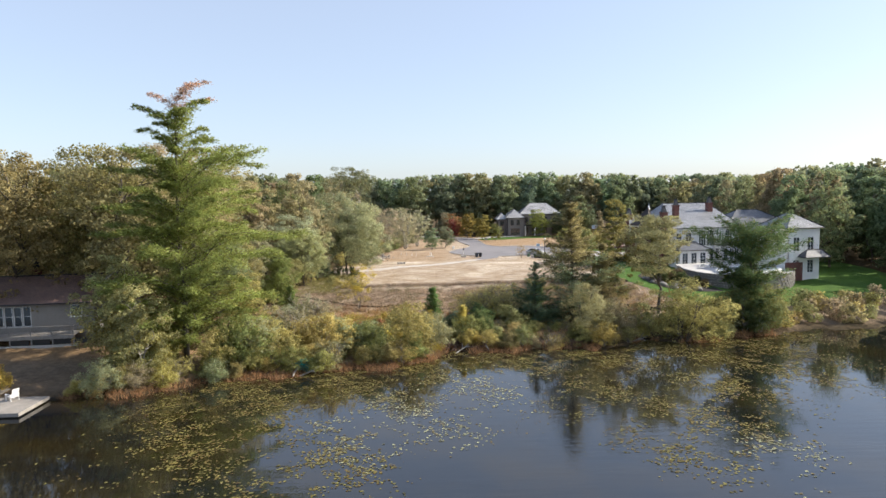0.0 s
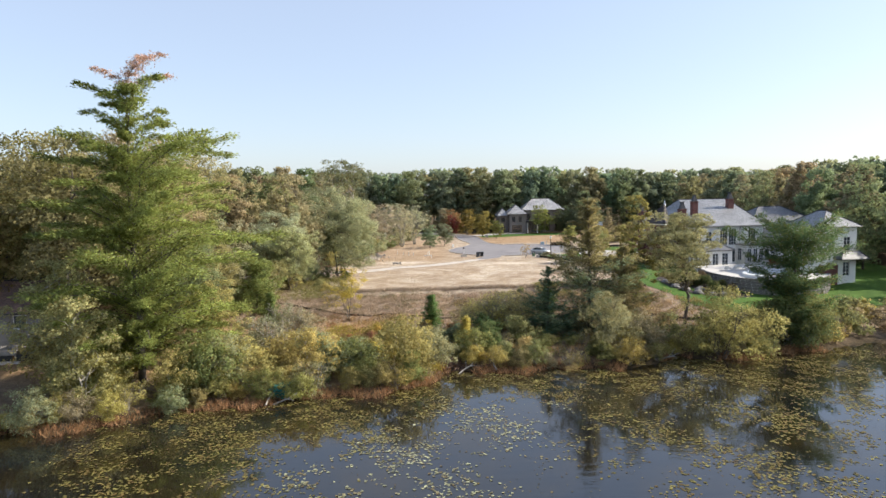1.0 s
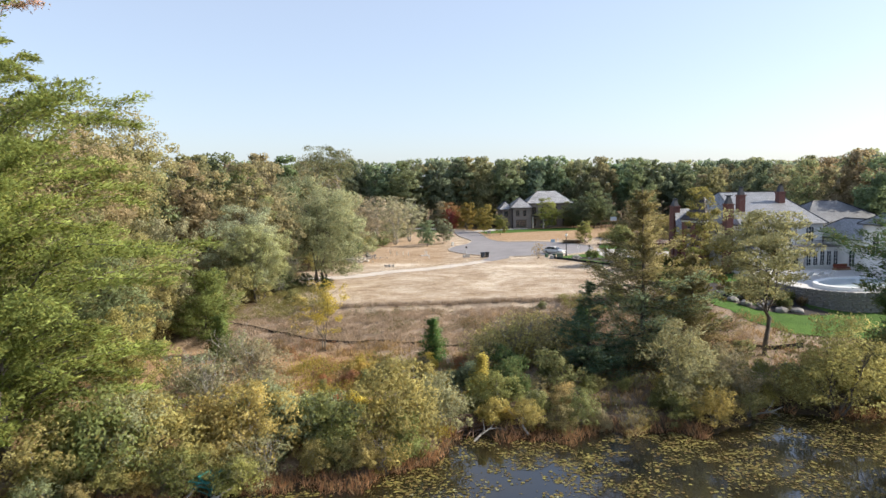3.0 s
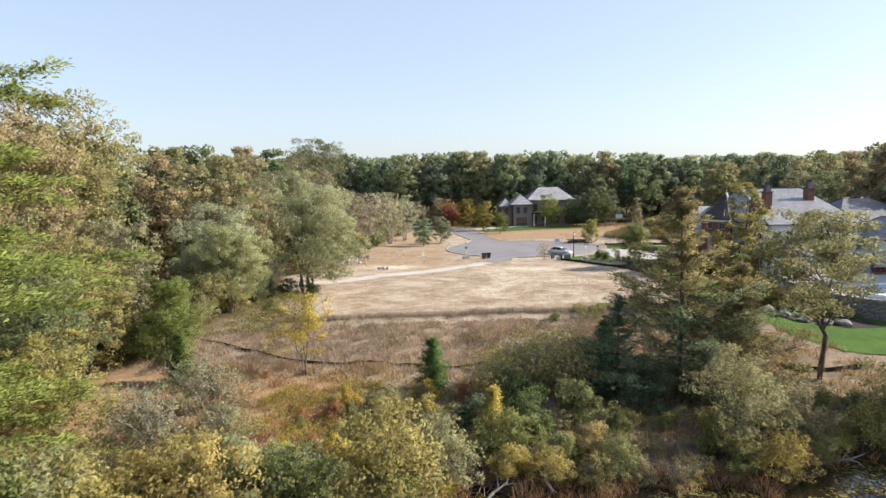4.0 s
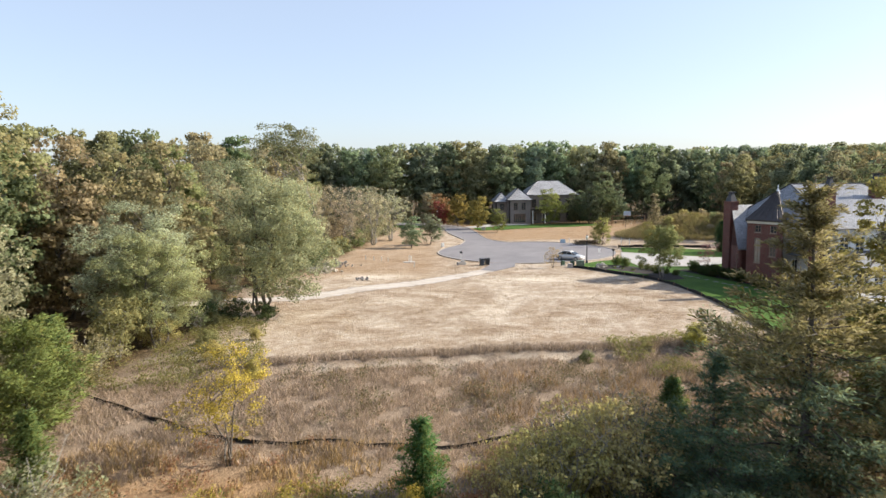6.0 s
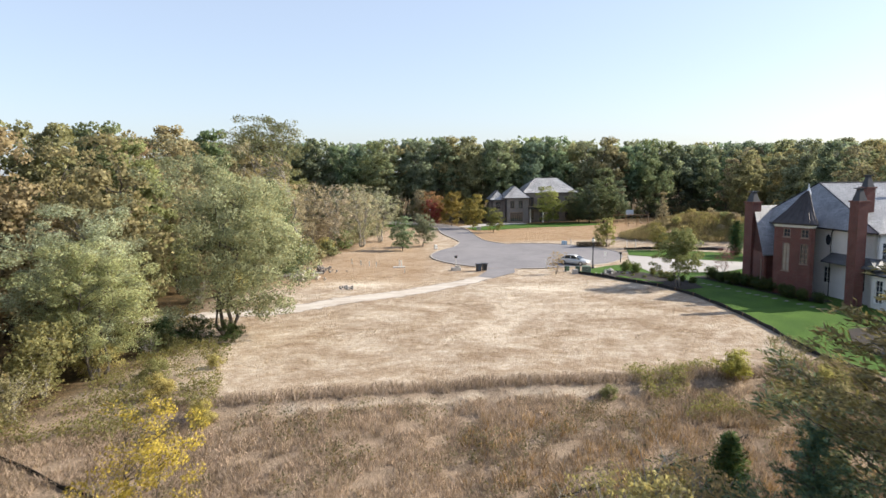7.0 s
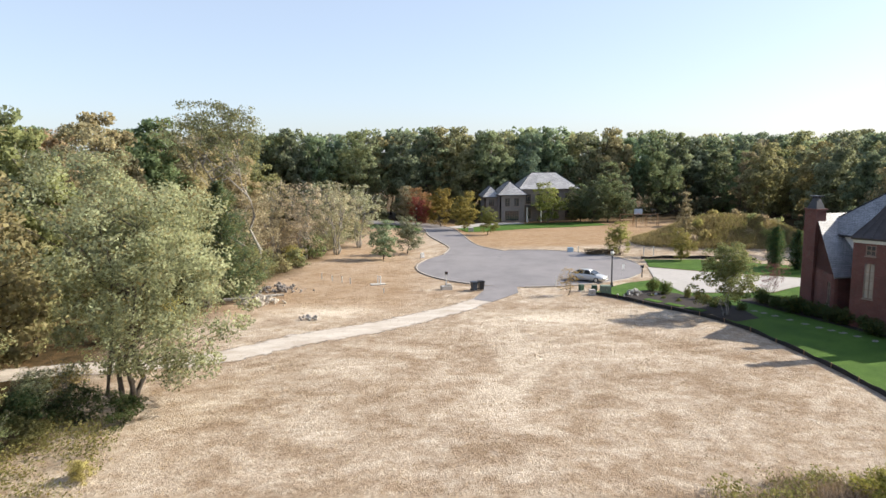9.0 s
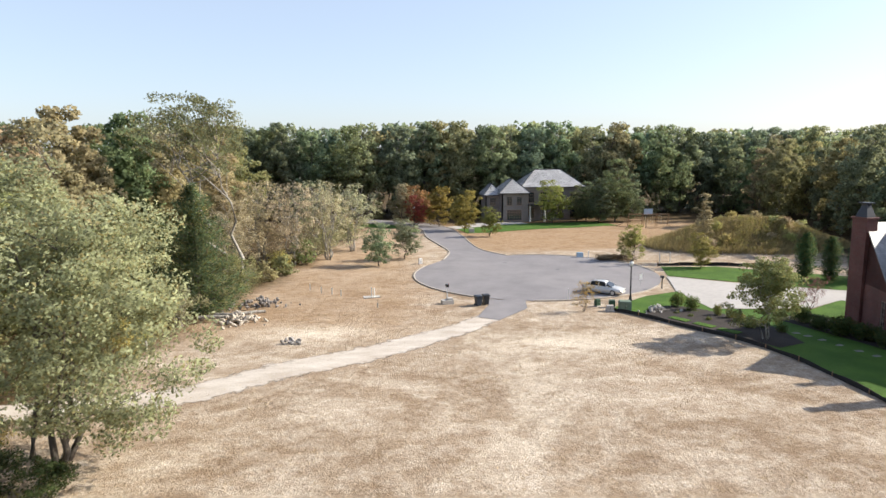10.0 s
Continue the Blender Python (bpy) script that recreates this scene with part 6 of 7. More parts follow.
for x, y, s, c in ((20.6, 103.8, 0.62, (0.20, 0.20, 0.05)), (27.0, 104.0, 0.4, STRAW), (11.7, 102.3, 0.3, OLIVE), (29.2, 103.0, 0.4, BROWN), (-12.5, 99.5, 0.45, STRAW), (-16.5, 103.5, 0.5, STRAW),
                   (-18.0, 106.5, 0.55, OLIVE), (-14.8, 109.5, 0.35, STRAW), (-15.6, 116.2, 0.62, (0.045, 0.065, 0.025)), (-18.6, 117.0, 0.7, (0.05, 0.065, 0.03)), (-20.6, 116.0, 0.75, (0.05, 0.075, 0.035)), (-19.6, 113.8, 0.5, (0.08, 0.09, 0.04)), (26.0, 100.8, 0.45, BROWN)):
    plant("shrub", brush.randrange(2), x, y, s, None, c, "shaggy low bush in the dry weeds", "shrub", "bushes at the field's edge", sink=0.1)
for k in range(34):   # right-hand shore towards the lawn
    x = brush.uniform(40, 72)
    y = float(np.interp(x, SHORE_X, SHORE_Y)) + brush.uniform(1.2, 12)
    plant("bush", brush.randrange(2), x, y, brush.uniform(0.5, 0.85), None, brush.choice((STRAW, OLIVE, (0.19, 0.18, 0.09), BROWN)), "yellow-brown bush on the bank below the lawn", "shrub", "brush below the lawn", sink=0.1)
for k in range(24):   # bank between the fence and the spruces
    x, y = brush.uniform(19, 37), brush.uniform(79, 97)
    if math.hypot(x - 29.7, y - 86.8) < 1.5 or x > 28.5 and y > 85:
        continue
    plant("bush", brush.randrange(2), x, y, brush.uniform(0.3, 0.62), None, brush.choice((BROWN, OLIVE, (0.20, 0.135, 0.085), GREEN)), "low russet and green bush on the bank", "shrub", "low bushes on the bank", sink=0.1)
for x, y, s, c in ((33.0, 76.6, 1.0, (0.19, 0.18, 0.065)), (30.4, 76.0, 0.9, (0.18, 0.17, 0.06)), (35.4, 79.5, 1.0, (0.16, 0.15, 0.05)), (20.8, 75.4, 1.05, (0.17, 0.165, 0.095)), (18.0, 74.8, 0.8, GREY_GREEN), (41.5, 80.5, 0.9, (0.10, 0.12, 0.04))):
    plant("willow", brush.randrange(2), x, y, s, None, c, "pale-leaved willow bush leaning over the water", "shrub", "brush along the shore", sink=0.1)
for x, y, s, c in ((37.0, 77.6, 1.25, (0.085, 0.115, 0.045)), (40.2, 78.6, 1.3, (0.13, 0.14, 0.055)), (38.6, 76.9, 1.0, (0.09, 0.115, 0.05)), (36.2, 79.0, 1.1, (0.08, 0.10, 0.045))):
    plant("willow", brush.randrange(2), x, y, s, None, c, "dense green bush crowding the foot of a pine", "shrub", "brush along the shore", sink=0.2)
plant("leaning_willow", 0, 28.2, 74.0, 1.0, -60, (0.235, 0.235, 0.082), "big pale-leaved willow leaning over the water", "willow tree", sink=0.2)
plant("leaning_willow", 1, 18.3, 75.8, 0.85, 200, (0.195, 0.195, 0.10), "pale grey-green willow by the shore", "willow tree", sink=0.2)
for x, y, s in ((-31.0, 64.0, 1.5), (-29.0, 62.0, 1.1), (-32.5, 68.0, 1.3)):
    plant("willow", brush.randrange(2), x, y, s, None, (0.18, 0.175, 0.065), "tall pale-stemmed bush beside the pine", "shrub", "brush beside the pine", sink=0.1)
for x, y, s, c in ((-33.0, 57.4, 0.42, STRAW), (-31.0, 57.8, 0.5, STRAW), (-28.8, 59.4, 0.6, (0.21, 0.18, 0.05)), (-40.5, 57.6, 0.8, (0.26, 0.20, 0.05)), (-42.5, 58.6, 0.9, STRAW)):
    plant("shrub", brush.randrange(2), x, y, s, None, c, "low yellow-green bush by the dock", "shrub", "brush along the shore", sink=0.1)
for k in range(46):   # growth over the soil heap
    x, y = brush.gauss(56, 8.5), brush.gauss(183, 4.2)
    if mound(x, y) < 0.8:
        continue
    plant("bush", brush.randrange(2), x, y, brush.uniform(0.28, 0.62), None, brush.choice(((0.24, 0.235, 0.10), (0.22, 0.225, 0.08), (0.25, 0.22, 0.14), (0.17, 0.175, 0.08))), "weedy growth on the heap of soil", "shrub", "growth on the soil heap", sink=0.3)


for k in range(22):   # dark planting below the terrace
    x, y = brush.uniform(35.5, 43.0), brush.uniform(101.5, 113)
    plant("hedge", 0, x, y, brush.uniform(0.7, 1.3), None, brush.choice(((0.045, 0.06, 0.025), (0.06, 0.08, 0.03), (0.09, 0.07, 0.04))), "dark rounded shrub below the terrace wall", "shrub", "shrubs below the terrace")


# ---- weeds and grass ----
def blades(name, pts, tall, wide, lean, rng, color, label, spray=3):
    """Upright dry stems: thin three-cornered blades, several to a tuft."""
    p = np.repeat(pts, spray, 0) + rng.normal(0, 0.10, (len(pts) * spray, 3)) * (1, 1, 0)
    n = len(p)
    h = rng.uniform(0.55, 1.3, (n, 1)) * tall
    a = rng.uniform(0, 2 * np.pi, n)
    s = np.stack([np.cos(a), np.sin(a), 0 * a], 1) * wide * rng.uniform(0.6, 1.4, (n, 1))
    tip = p + np.concatenate([rng.normal(0, lean, (n, 2)) * h, h], 1)
    v = np.stack([p - s, p + s, tip + s * 0.35, tip - s * 0.35], 1).reshape(-1, 3)
    ob = sheet_mesh(name, v.tolist(), np.arange(4 * n).reshape(-1, 4).tolist(), M_GRASS, smooth=False)
    ob.color = (*color, 1)
    return tagged(ob, label, "grass", kind="stuff")


def scatter(n, x0, x1, y0, y1, rng, keep):
    x, y = rng.uniform(x0, x1, n), rng.uniform(y0, y1, n)
    ok = keep(x, y)
    x, y = x[ok], y[ok]
    return np.stack([x, y, ground_z(x, y) - 0.03], 1)


rng = np.random.default_rng(77)
inland = lambda x, y: (shore_gap(x, y) > 1.0) & (x > np.interp(y, WOOD_Y, WOOD_X) - 1)
clump = lambda x, y: np.sin(x * 0.9 + 1.7 * np.sin(y * 0.5)) * np.sin(y * 1.1 + x * 0.3) + 0.5 * np.sin(x * 2.3 - y * 1.9)
blades("weeds", scatter(44000, -24, 31, 88, 105, rng, lambda x, y: inland(x, y) & (clump(x, y) > -0.6) & (y < np.interp(x, LEDGE_X, LEDGE_Y) - 0.25)), 0.32, 0.018, 0.45, rng, (0.44, 0.34, 0.26), "dry russet weeds between the field and the lake")
blades("weeds", scatter(16000, -17, 28, 100, 107, rng, lambda x, y: np.abs(y - np.interp(x, LEDGE_X, LEDGE_Y) - 1.5) < 1.0), 0.45, 0.018, 0.4, rng, (0.38, 0.30, 0.24), "band of tall grey-brown weeds along the low bank")
blades("weeds", scatter(13000, -22, 4, 67, 90, rng, lambda x, y: inland(x, y) & (clump(x, y) > 0.0)), 0.42, 0.025, 0.35, rng, (0.45, 0.31, 0.15), "straw-coloured weeds on the slope")
blades("weeds", scatter(9000, 2, 40, 74, 100, rng, lambda x, y: inland(x, y) & (clump(x, y) > 0.0) & (x < 36)), 0.45, 0.025, 0.35, rng, (0.38, 0.25, 0.12), "russet weeds on the bank")
blades("weeds", scatter(5000, 17, 30, 98, 107, rng, lambda x, y: clump(x * 0.7, y * 0.7) > -0.3), 0.55, 0.02, 0.45, rng, (0.36, 0.28, 0.20), "tall brown weeds where the bank meets the fence")
blades("weeds", scatter(900, 25, 30.5, 105, 114, rng, lambda x, y: (x > 27.6 + 0.5 * np.sin(y) - 0.2 * (110 - y)) & (clump(x, y) > 0)), 0.4, 0.022, 0.45, rng, (0.30, 0.27, 0.15), "straw-coloured weeds along the fence")
blades("reeds", scatter(46000, -34, 40, 56, 80, rng, lambda x, y: (np.abs(shore_gap(x, y) - 0.55) < 0.85) & ((clump(x * 0.5, y * 0.5) > -0.35) | (x < 1))), 0.5, 0.022, 0.45, rng, (0.34, 0.185, 0.095), "russet reeds and stems at the water's edge")
blades("dry_grass", scatter(14000, -20, 30, 104, 150, rng, lambda x, y: (clump(x * 0.6, y * 0.6) > -0.3) & (x > np.interp(y, WOOD_Y, WOOD_X) + 1)), 0.08, 0.025, 0.7, rng, (0.52, 0.40, 0.25), "short dry mown grass", 2)

HEAP_AT = lambda x, y: mound(x, y) > 0.5
blades("weeds", scatter(20000, 40, 72, 174, 198, rng, HEAP_AT), 0.8, 0.035, 0.4, rng, (0.33, 0.27, 0.13), "tall straw-coloured weeds on the heap of soil", 3)

weedy = np.random.default_rng(5)


def flower_heads(n, x0, x1, y0, y1, keep, color, label):
    """Low flowering weeds: small leafy sprays standing close together."""
    p = np.repeat(scatter(n, x0, x1, y0, y1, weedy, keep), 15, 0)
    p = p + weedy.normal(0, 1, p.shape) * (0.22, 0.22, 0.0) + np.stack([0 * p[:, 0], 0 * p[:, 0], weedy.uniform(0.1, 0.85, len(p))], 1)
    v, f = leaf_quads(p, 0.145, 0.085, weedy, 0.6)
    ob = sheet_mesh("flowering_weeds", v.tolist(), f.tolist(), M_LEAF, smooth=False)
    ob.color = (*color, 1)
    return tagged(ob, label, "weeds", kind="stuff")


flower_heads(1500, -13, 3, 69, 85, lambda x, y: inland(x, y) & (clump(x * 0.7, y * 0.7) > 0.15), (0.40, 0.33, 0.075), "yellow flowering weeds on the slope")
flower_heads(1300, -13, 14, 66, 86, lambda x, y: inland(x, y) & (clump(x * 0.8 + 2, y * 0.8) > 0.1), (0.24, 0.25, 0.085), "green low weeds on the slope")
flower_heads(2200, -24, -9, 97, 116, lambda x, y: inland(x, y) & (x < -13.0 + 0.2 * (104 - y)) & (clump(x * 0.8, y * 0.8) > -0.15), (0.25, 0.235, 0.095), "yellow-green weeds along the field's edge")
flower_heads(1100, -16, 28, 91, 101.5, lambda x, y: inland(x, y) & (clump(x * 0.6 + 1, y * 0.6) > 0.1), (0.21, 0.185, 0.11), "dull green low weeds among the dry stems")
flower_heads(1100, 14, 29, 99, 107, lambda x, y: (clump(x * 0.7, y * 0.7) > 0.1), (0.27, 0.26, 0.10), "yellow-green weeds along the low bank")
flower_heads(700, -20, -6, 70, 90, lambda x, y: inland(x, y) & (clump(x * 0.9 + 4, y) > 0.35), (0.32, 0.17, 0.10), "reddish low weeds on the slope")

flower_heads(3200, 46, 73, 175, 196, lambda x, y: (mound(x, y) > 0.7) & (clump(x * 0.5, y * 0.5) > -0.1), (0.33, 0.31, 0.10), "yellow-green weeds on the heap of soil")
flower_heads(1600, 40, 64, 175, 196, lambda x, y: (mound(x, y) > 0.7) & (clump(x * 0.5 + 3, y * 0.5) > 0.2), (0.22, 0.17, 0.11), "brown weeds on the heap of soil")

flower_heads(260, 29.5, 35, 176.4, 178.6, lambda x, y: clump(x, y) > -0.6, (0.13, 0.10, 0.07), "low dark brown weeds beside the turning circle")

# Lily pads.
DRIFTS = ((-17, 47, 6, 9), (-9, 40, 5, 6), (-12, 55, 10, 4), (14, 54, 5, 5), (17, 44, 4, 6), (25, 56, 6, 5), (21, 49, 6, 5), (34, 61, 7, 6), (31, 67, 10, 6), (12, 66, 8, 4), (-3, 60, 5, 3))
PALE_DRIFTS = ((3, 57, 5, 6), (-2, 52, 5, 4), (-4, 45, 4, 4), (1, 47, 3, 3), (-7, 49, 3, 3), (22, 41, 3, 4))


def lily_pads(n, drifts, shore, color, label, small=0.045, large=0.12):
    x, y = rng.uniform(-30, 52, n), rng.uniform(22, 80, n)
    d = -shore_gap(x, y)
    ripple = 0.5 * np.sin(x * 0.61 + y * 0.43) + 0.4 * np.sin(x * 1.3 - y * 0.9) + 0.35 * np.sin(x * 2.7 + y * 2.1) + 0.3 * np.sin(y * 3.1 - x * 0.7)
    thick = np.max([np.exp(-(((x - a) / u) ** 2 + ((y - b) / w) ** 2)) for a, b, u, w in drifts], 0)
    if shore:
        thick = np.maximum(thick, np.interp(d, [0, 7, 13], [0.95, 0.75, 0.0]) * np.interp(x, [-27, -22, 38, 46], [0, 1, 1, 0.3]))
        thick = thick - 0.4 * np.exp(-(((x - 4) / 4) ** 2 + ((y - 61) / 5) ** 2))
    ok = (d > 0.3) & (rng.random(n) < np.clip(thick * (0.62 + ripple) - 0.08, 0.012 * shore * (d < 25), 1))
    x, y = x[ok], y[ok]
    verts, faces = [], []
    r = rng.uniform(small, large, len(x))
    a0 = rng.uniform(0, 6.28, len(x))
    tip = rng.normal(0, 0.09, (len(x), 2))
    for i in range(len(x)):
        base = len(verts)
        for k in range(7):
            a = a0[i] + 0.2 + k * (5.9 / 6)
            u, w = r[i] * math.cos(a), r[i] * math.sin(a) * 0.85
            verts.append((x[i] + u, y[i] + w, 0.014 + 0.006 * (i % 3) + abs(u * tip[i, 0] + w * tip[i, 1])))
        verts.append((x[i] + 0.25 * r[i] * math.cos(a0[i]), y[i] + 0.25 * r[i] * math.sin(a0[i]), 0.013 + 0.006 * (i % 3)))
        faces.append(tuple(range(base, base + 8)))
    ob = sheet_mesh("lily_pads", verts, faces, M_PAD, smooth=False)
    ob.color = (*color, 1)
    return tagged(ob, label, "lily pads", kind="stuff")


M_PAD = leaf_material("lily_pad", 0.6, 0.08, (0.15, 0.085, 0.035), 0.35)
M_PAD.node_tree.nodes["Principled BSDF"].inputs["Roughness"].default_value = 0.5
lily_pads(260000, ((12, 68, 9, 4), (30, 70, 10, 4), (-10, 60, 9, 3)), 1, (0.095, 0.08, 0.028), "small brown water weed floating near the shore", 0.025, 0.06)
lily_pads(140000, DRIFTS, 1, (0.165, 0.145, 0.045), "yellow-brown lily pads floating in drifts on the lake")
# The sheen of the sky on these pads is put into their pale colour.
lily_pads(80000, PALE_DRIFTS, 0, (0.27, 0.27, 0.16), "lily pads on open water, sky sheen painted in pale grey-green")

# ---- things round the turning circle and lot ----
def car(x, y, z, rz):
    c = thing("car", x, y, z, rz, "silver four-door sedan parked at the kerb", "car")
    paint = Nodes("silver_paint").done((0.60, 0.59, 0.565), 0.32, 0.35, Coat_Weight=0.6)
    glass = glass_material("car_glass", (0.02, 0.024, 0.028))
    rings = []
    for px, half, low, belt, crown in ((-2.28, 0.60, 0.42, 0.72, 0.80), (-2.2, 0.78, 0.28, 0.86, 0.93), (-1.75, 0.86, 0.24, 0.92, 0.98), (-0.9, 0.88, 0.22, 0.94, 0.97), (0.6, 0.88, 0.22, 0.92, 0.96), (1.15, 0.87, 0.22, 0.88, 0.96), (1.8, 0.84, 0.24, 0.78, 0.86), (2.18, 0.74, 0.28, 0.66, 0.72), (2.3, 0.56, 0.36, 0.55, 0.6)):
        rings.append([(px, -half * 0.9, low), (px, -half, low + 0.18), (px, -half * 0.99, belt - 0.08), (px, -half * 0.88, belt), (px, -half * 0.4, crown), (px, half * 0.4, crown), (px, half * 0.88, belt), (px, half * 0.99, belt - 0.08), (px, half, low + 0.18), (px, half * 0.9, low)])
    part("body", add_tube_rings(bmesh.new(), rings), paint, c, smooth=True)
    cab = []
    for px, half, zz in ((-1.85, 0.70, 0.93), (-1.2, 0.62, 1.34), (-0.6, 0.60, 1.42), (0.1, 0.60, 1.42), (0.45, 0.63, 1.33), (1.25, 0.72, 0.90)):
        cab.append([(px, -half - 0.08 * (zz > 1.2), 0.90), (px, -half, zz), (px, half, zz), (px, half + 0.08 * (zz > 1.2), 0.90)])
    part("window_band", add_tube_rings(bmesh.new(), cab), glass, c, "dark tinted car glass")
    roof = []
    for px, half, zz in ((-1.22, 0.60, 1.345), (-0.6, 0.62, 1.435), (0.1, 0.62, 1.435), (0.44, 0.61, 1.345)):
        roof.append([(px, -half, zz - 0.05), (px, -half * 0.6, zz + 0.02), (px, half * 0.6, zz + 0.02), (px, half, zz - 0.05)])
    part("roof", add_tube_rings(bmesh.new(), roof), paint, c, smooth=True)
    for s in (-1, 1):
        for px in (-1.2, -0.25, 0.44):
            part("pillar", tube([(px - 0.1 * (px < 0) + 0.25 * (px > 0.2), s * 0.80, 0.9), (px, s * 0.63, 1.38)], (0.04, 0.035), 6), paint, c)
        part("wing_mirror", box(0.75, 0.92, s * 0.98 - 0.08, s * 0.98 + 0.08, 0.92, 1.05, 0.03), paint, c)
        part("headlight", box(2.02, 2.22, s * 0.62 - 0.14, s * 0.62 + 0.10, 0.58, 0.72, 0.03), M_WHITE, c, "clear headlight")
        part("tail_light", box(-2.27, -2.12, s * 0.66 - 0.12, s * 0.66 + 0.12, 0.68, 0.84, 0.03), M_RED, c, "red tail light")
        part("door_handle", box(-0.1, 0.1, s * 0.895 - 0.012, s * 0.895 + 0.012, 0.78, 0.81), paint, c)
        for px in (-1.35, 1.35):
            w = part("wheel", lathe([(0.2, -0.10), (0.315, -0.10), (0.33, -0.07), (0.33, 0.07), (0.315, 0.10), (0.2, 0.10)], 24), M_BLACK, c)
            w.matrix_basis = pose(px, s * 0.80, 0.33, 90, 0, 0)
            part("rim", lathe([(0.06, -0.105), (0.2, -0.11), (0.215, 0.0), (0.2, 0.11), (0.06, 0.105)], 16), M_STEEL, w)
    part("front_bumper", box(2.16, 2.34, -0.62, 0.62, 0.30, 0.48, 0.05), paint, c)
    part("number_plate", box(2.335, 2.35, -0.26, 0.26, 0.38, 0.50), M_WHITE, c)
    part("grille", box(2.2, 2.30, -0.4, 0.4, 0.52, 0.62, 0.02), M_BLACK, c)
    return c


M_BOARD = plain("pale_blue_board", (0.42, 0.55, 0.66), 0.2, grain=0.05)
M_RED = plain("red_plastic", (0.35, 0.02, 0.02), 0.3)
M_GREEN_BOX = plain("green_metal", (0.045, 0.095, 0.055), 0.5, grain=0.15)
M_GREEN_PALE = plain("pale_green_metal", (0.16, 0.21, 0.15), 0.6, grain=0.15)
M_BIN = plain("dark_blue_plastic", (0.02, 0.032, 0.05), 0.5, grain=0.1)
car(23.4, 155.9, gz(23.4, 155.9) + 0.04, -40)


def wheelie_bin(x, y, rz, material, label):
    b = thing("wheelie_bin", x, y, gz(x, y) + 0.04, rz, label, "bin", "bins at the kerb")
    part("body", add_tube_rings(bmesh.new(), [[(sx * w, sy * w * 1.1, z) for sx, sy in ((-1, -1), (1, -1), (1, 1), (-1, 1))] for w, z in ((0.24, 0.08), (0.31, 0.95), (0.335, 0.96), (0.335, 1.0))]), material, b)
    lid = part("lid", box(-0.35, 0.35, -0.42, 0.42, 1.0, 1.07, 0.025), material, b)
    part("lid_handle", box(-0.2, 0.2, -0.46, -0.42, 1.01, 1.04), M_BLACK, lid)
    part("handle", tube([(-0.27, 0.44, 0.96), (0.27, 0.44, 0.96)], (0.02, 0.02), 6), M_BLACK, b)
    for s in (-0.27, 0.27):
        w = part("wheel", lathe([(0.03, -0.03), (0.13, -0.03), (0.13, 0.03), (0.03, 0.03)], 14), M_BLACK, b)
        w.matrix_basis = pose(s, 0.3, 0.13, 0, 90, 0)


wheelie_bin(8.9, 151.8, 20, M_BIN, "dark blue wheeled refuse bin by the kerb")
wheelie_bin(9.75, 152.3, 12, M_BLACK, "black wheeled refuse bin by the kerb")


def mailbox(x, y, rz, base, label):
    b = thing("mailbox", x, y, gz(x, y) + 0.02, rz, label, "mailbox")
    top = 1.95 if base else 1.4
    if base:
        part("concrete_base", box(-0.62, 0.62, -0.42, 0.42, -0.1, 0.42, 0.03), M_CONCRETE, b)
        part("cap_block", box(-0.05, 0.55, -0.3, 0.3, 0.42, 0.62, 0.03), M_CONCRETE, b)
    part("post", box(-0.045, 0.045, -0.045, 0.045, 0.0, top - 0.15), M_WHITE if base else M_BLACK, b)
    bm = bmesh.new()
    ring = [(0.13 * math.cos(a), 0.13 * math.sin(a)) for a in np.linspace(0, math.pi, 8)] + [(-0.13, -0.16), (0.13, -0.16)]
    add_tube_rings(bm, [[(u, v, w + top) for u, w in ring] for v in (-0.27, 0.27)])
    bmesh.ops.recalc_face_normals(bm, faces=bm.faces[:])
    part("box", bm, M_BLACK, b)
    part("flag", box(0.135, 0.15, -0.1, 0.02, top, top + 0.2), M_RED if base else M_BLACK, b)


mailbox(5.8, 153.0, 10, True, "black mailbox on a white post in a concrete block")
mailbox(30.9, 157.9, 0, False, "black mailbox on a black post by the driveway")


def street_lamp(x, y, tall=4.1):
    s = thing("street_lamp", x, y, gz(x, y), 0, "black post-top street lamp with a white globe", "street lamp", "street lamps")
    part("base", lathe([(0.22, 0.0), (0.22, 0.1), (0.15, 0.3), (0.10, 0.6)], 12), M_METAL_DARK, s)
    part("post", lathe([(0.085, 0.55), (0.065, tall - 0.5), (0.1, tall - 0.45), (0.06, tall - 0.38)], 12), M_METAL_DARK, s)
    part("globe", lathe([(0.08, tall - 0.38), (0.2, tall - 0.2), (0.22, tall - 0.02), (0.15, tall + 0.12), (0.04, tall + 0.18)], 14), M_WHITE, s, "white lamp globe", smooth=True)
    part("cap", lathe([(0.16, tall + 0.1), (0.10, tall + 0.2), (0.02, tall + 0.34)], 12), M_METAL_DARK, s)


street_lamp(25.0, 152.0), street_lamp(4.6, 226.0)


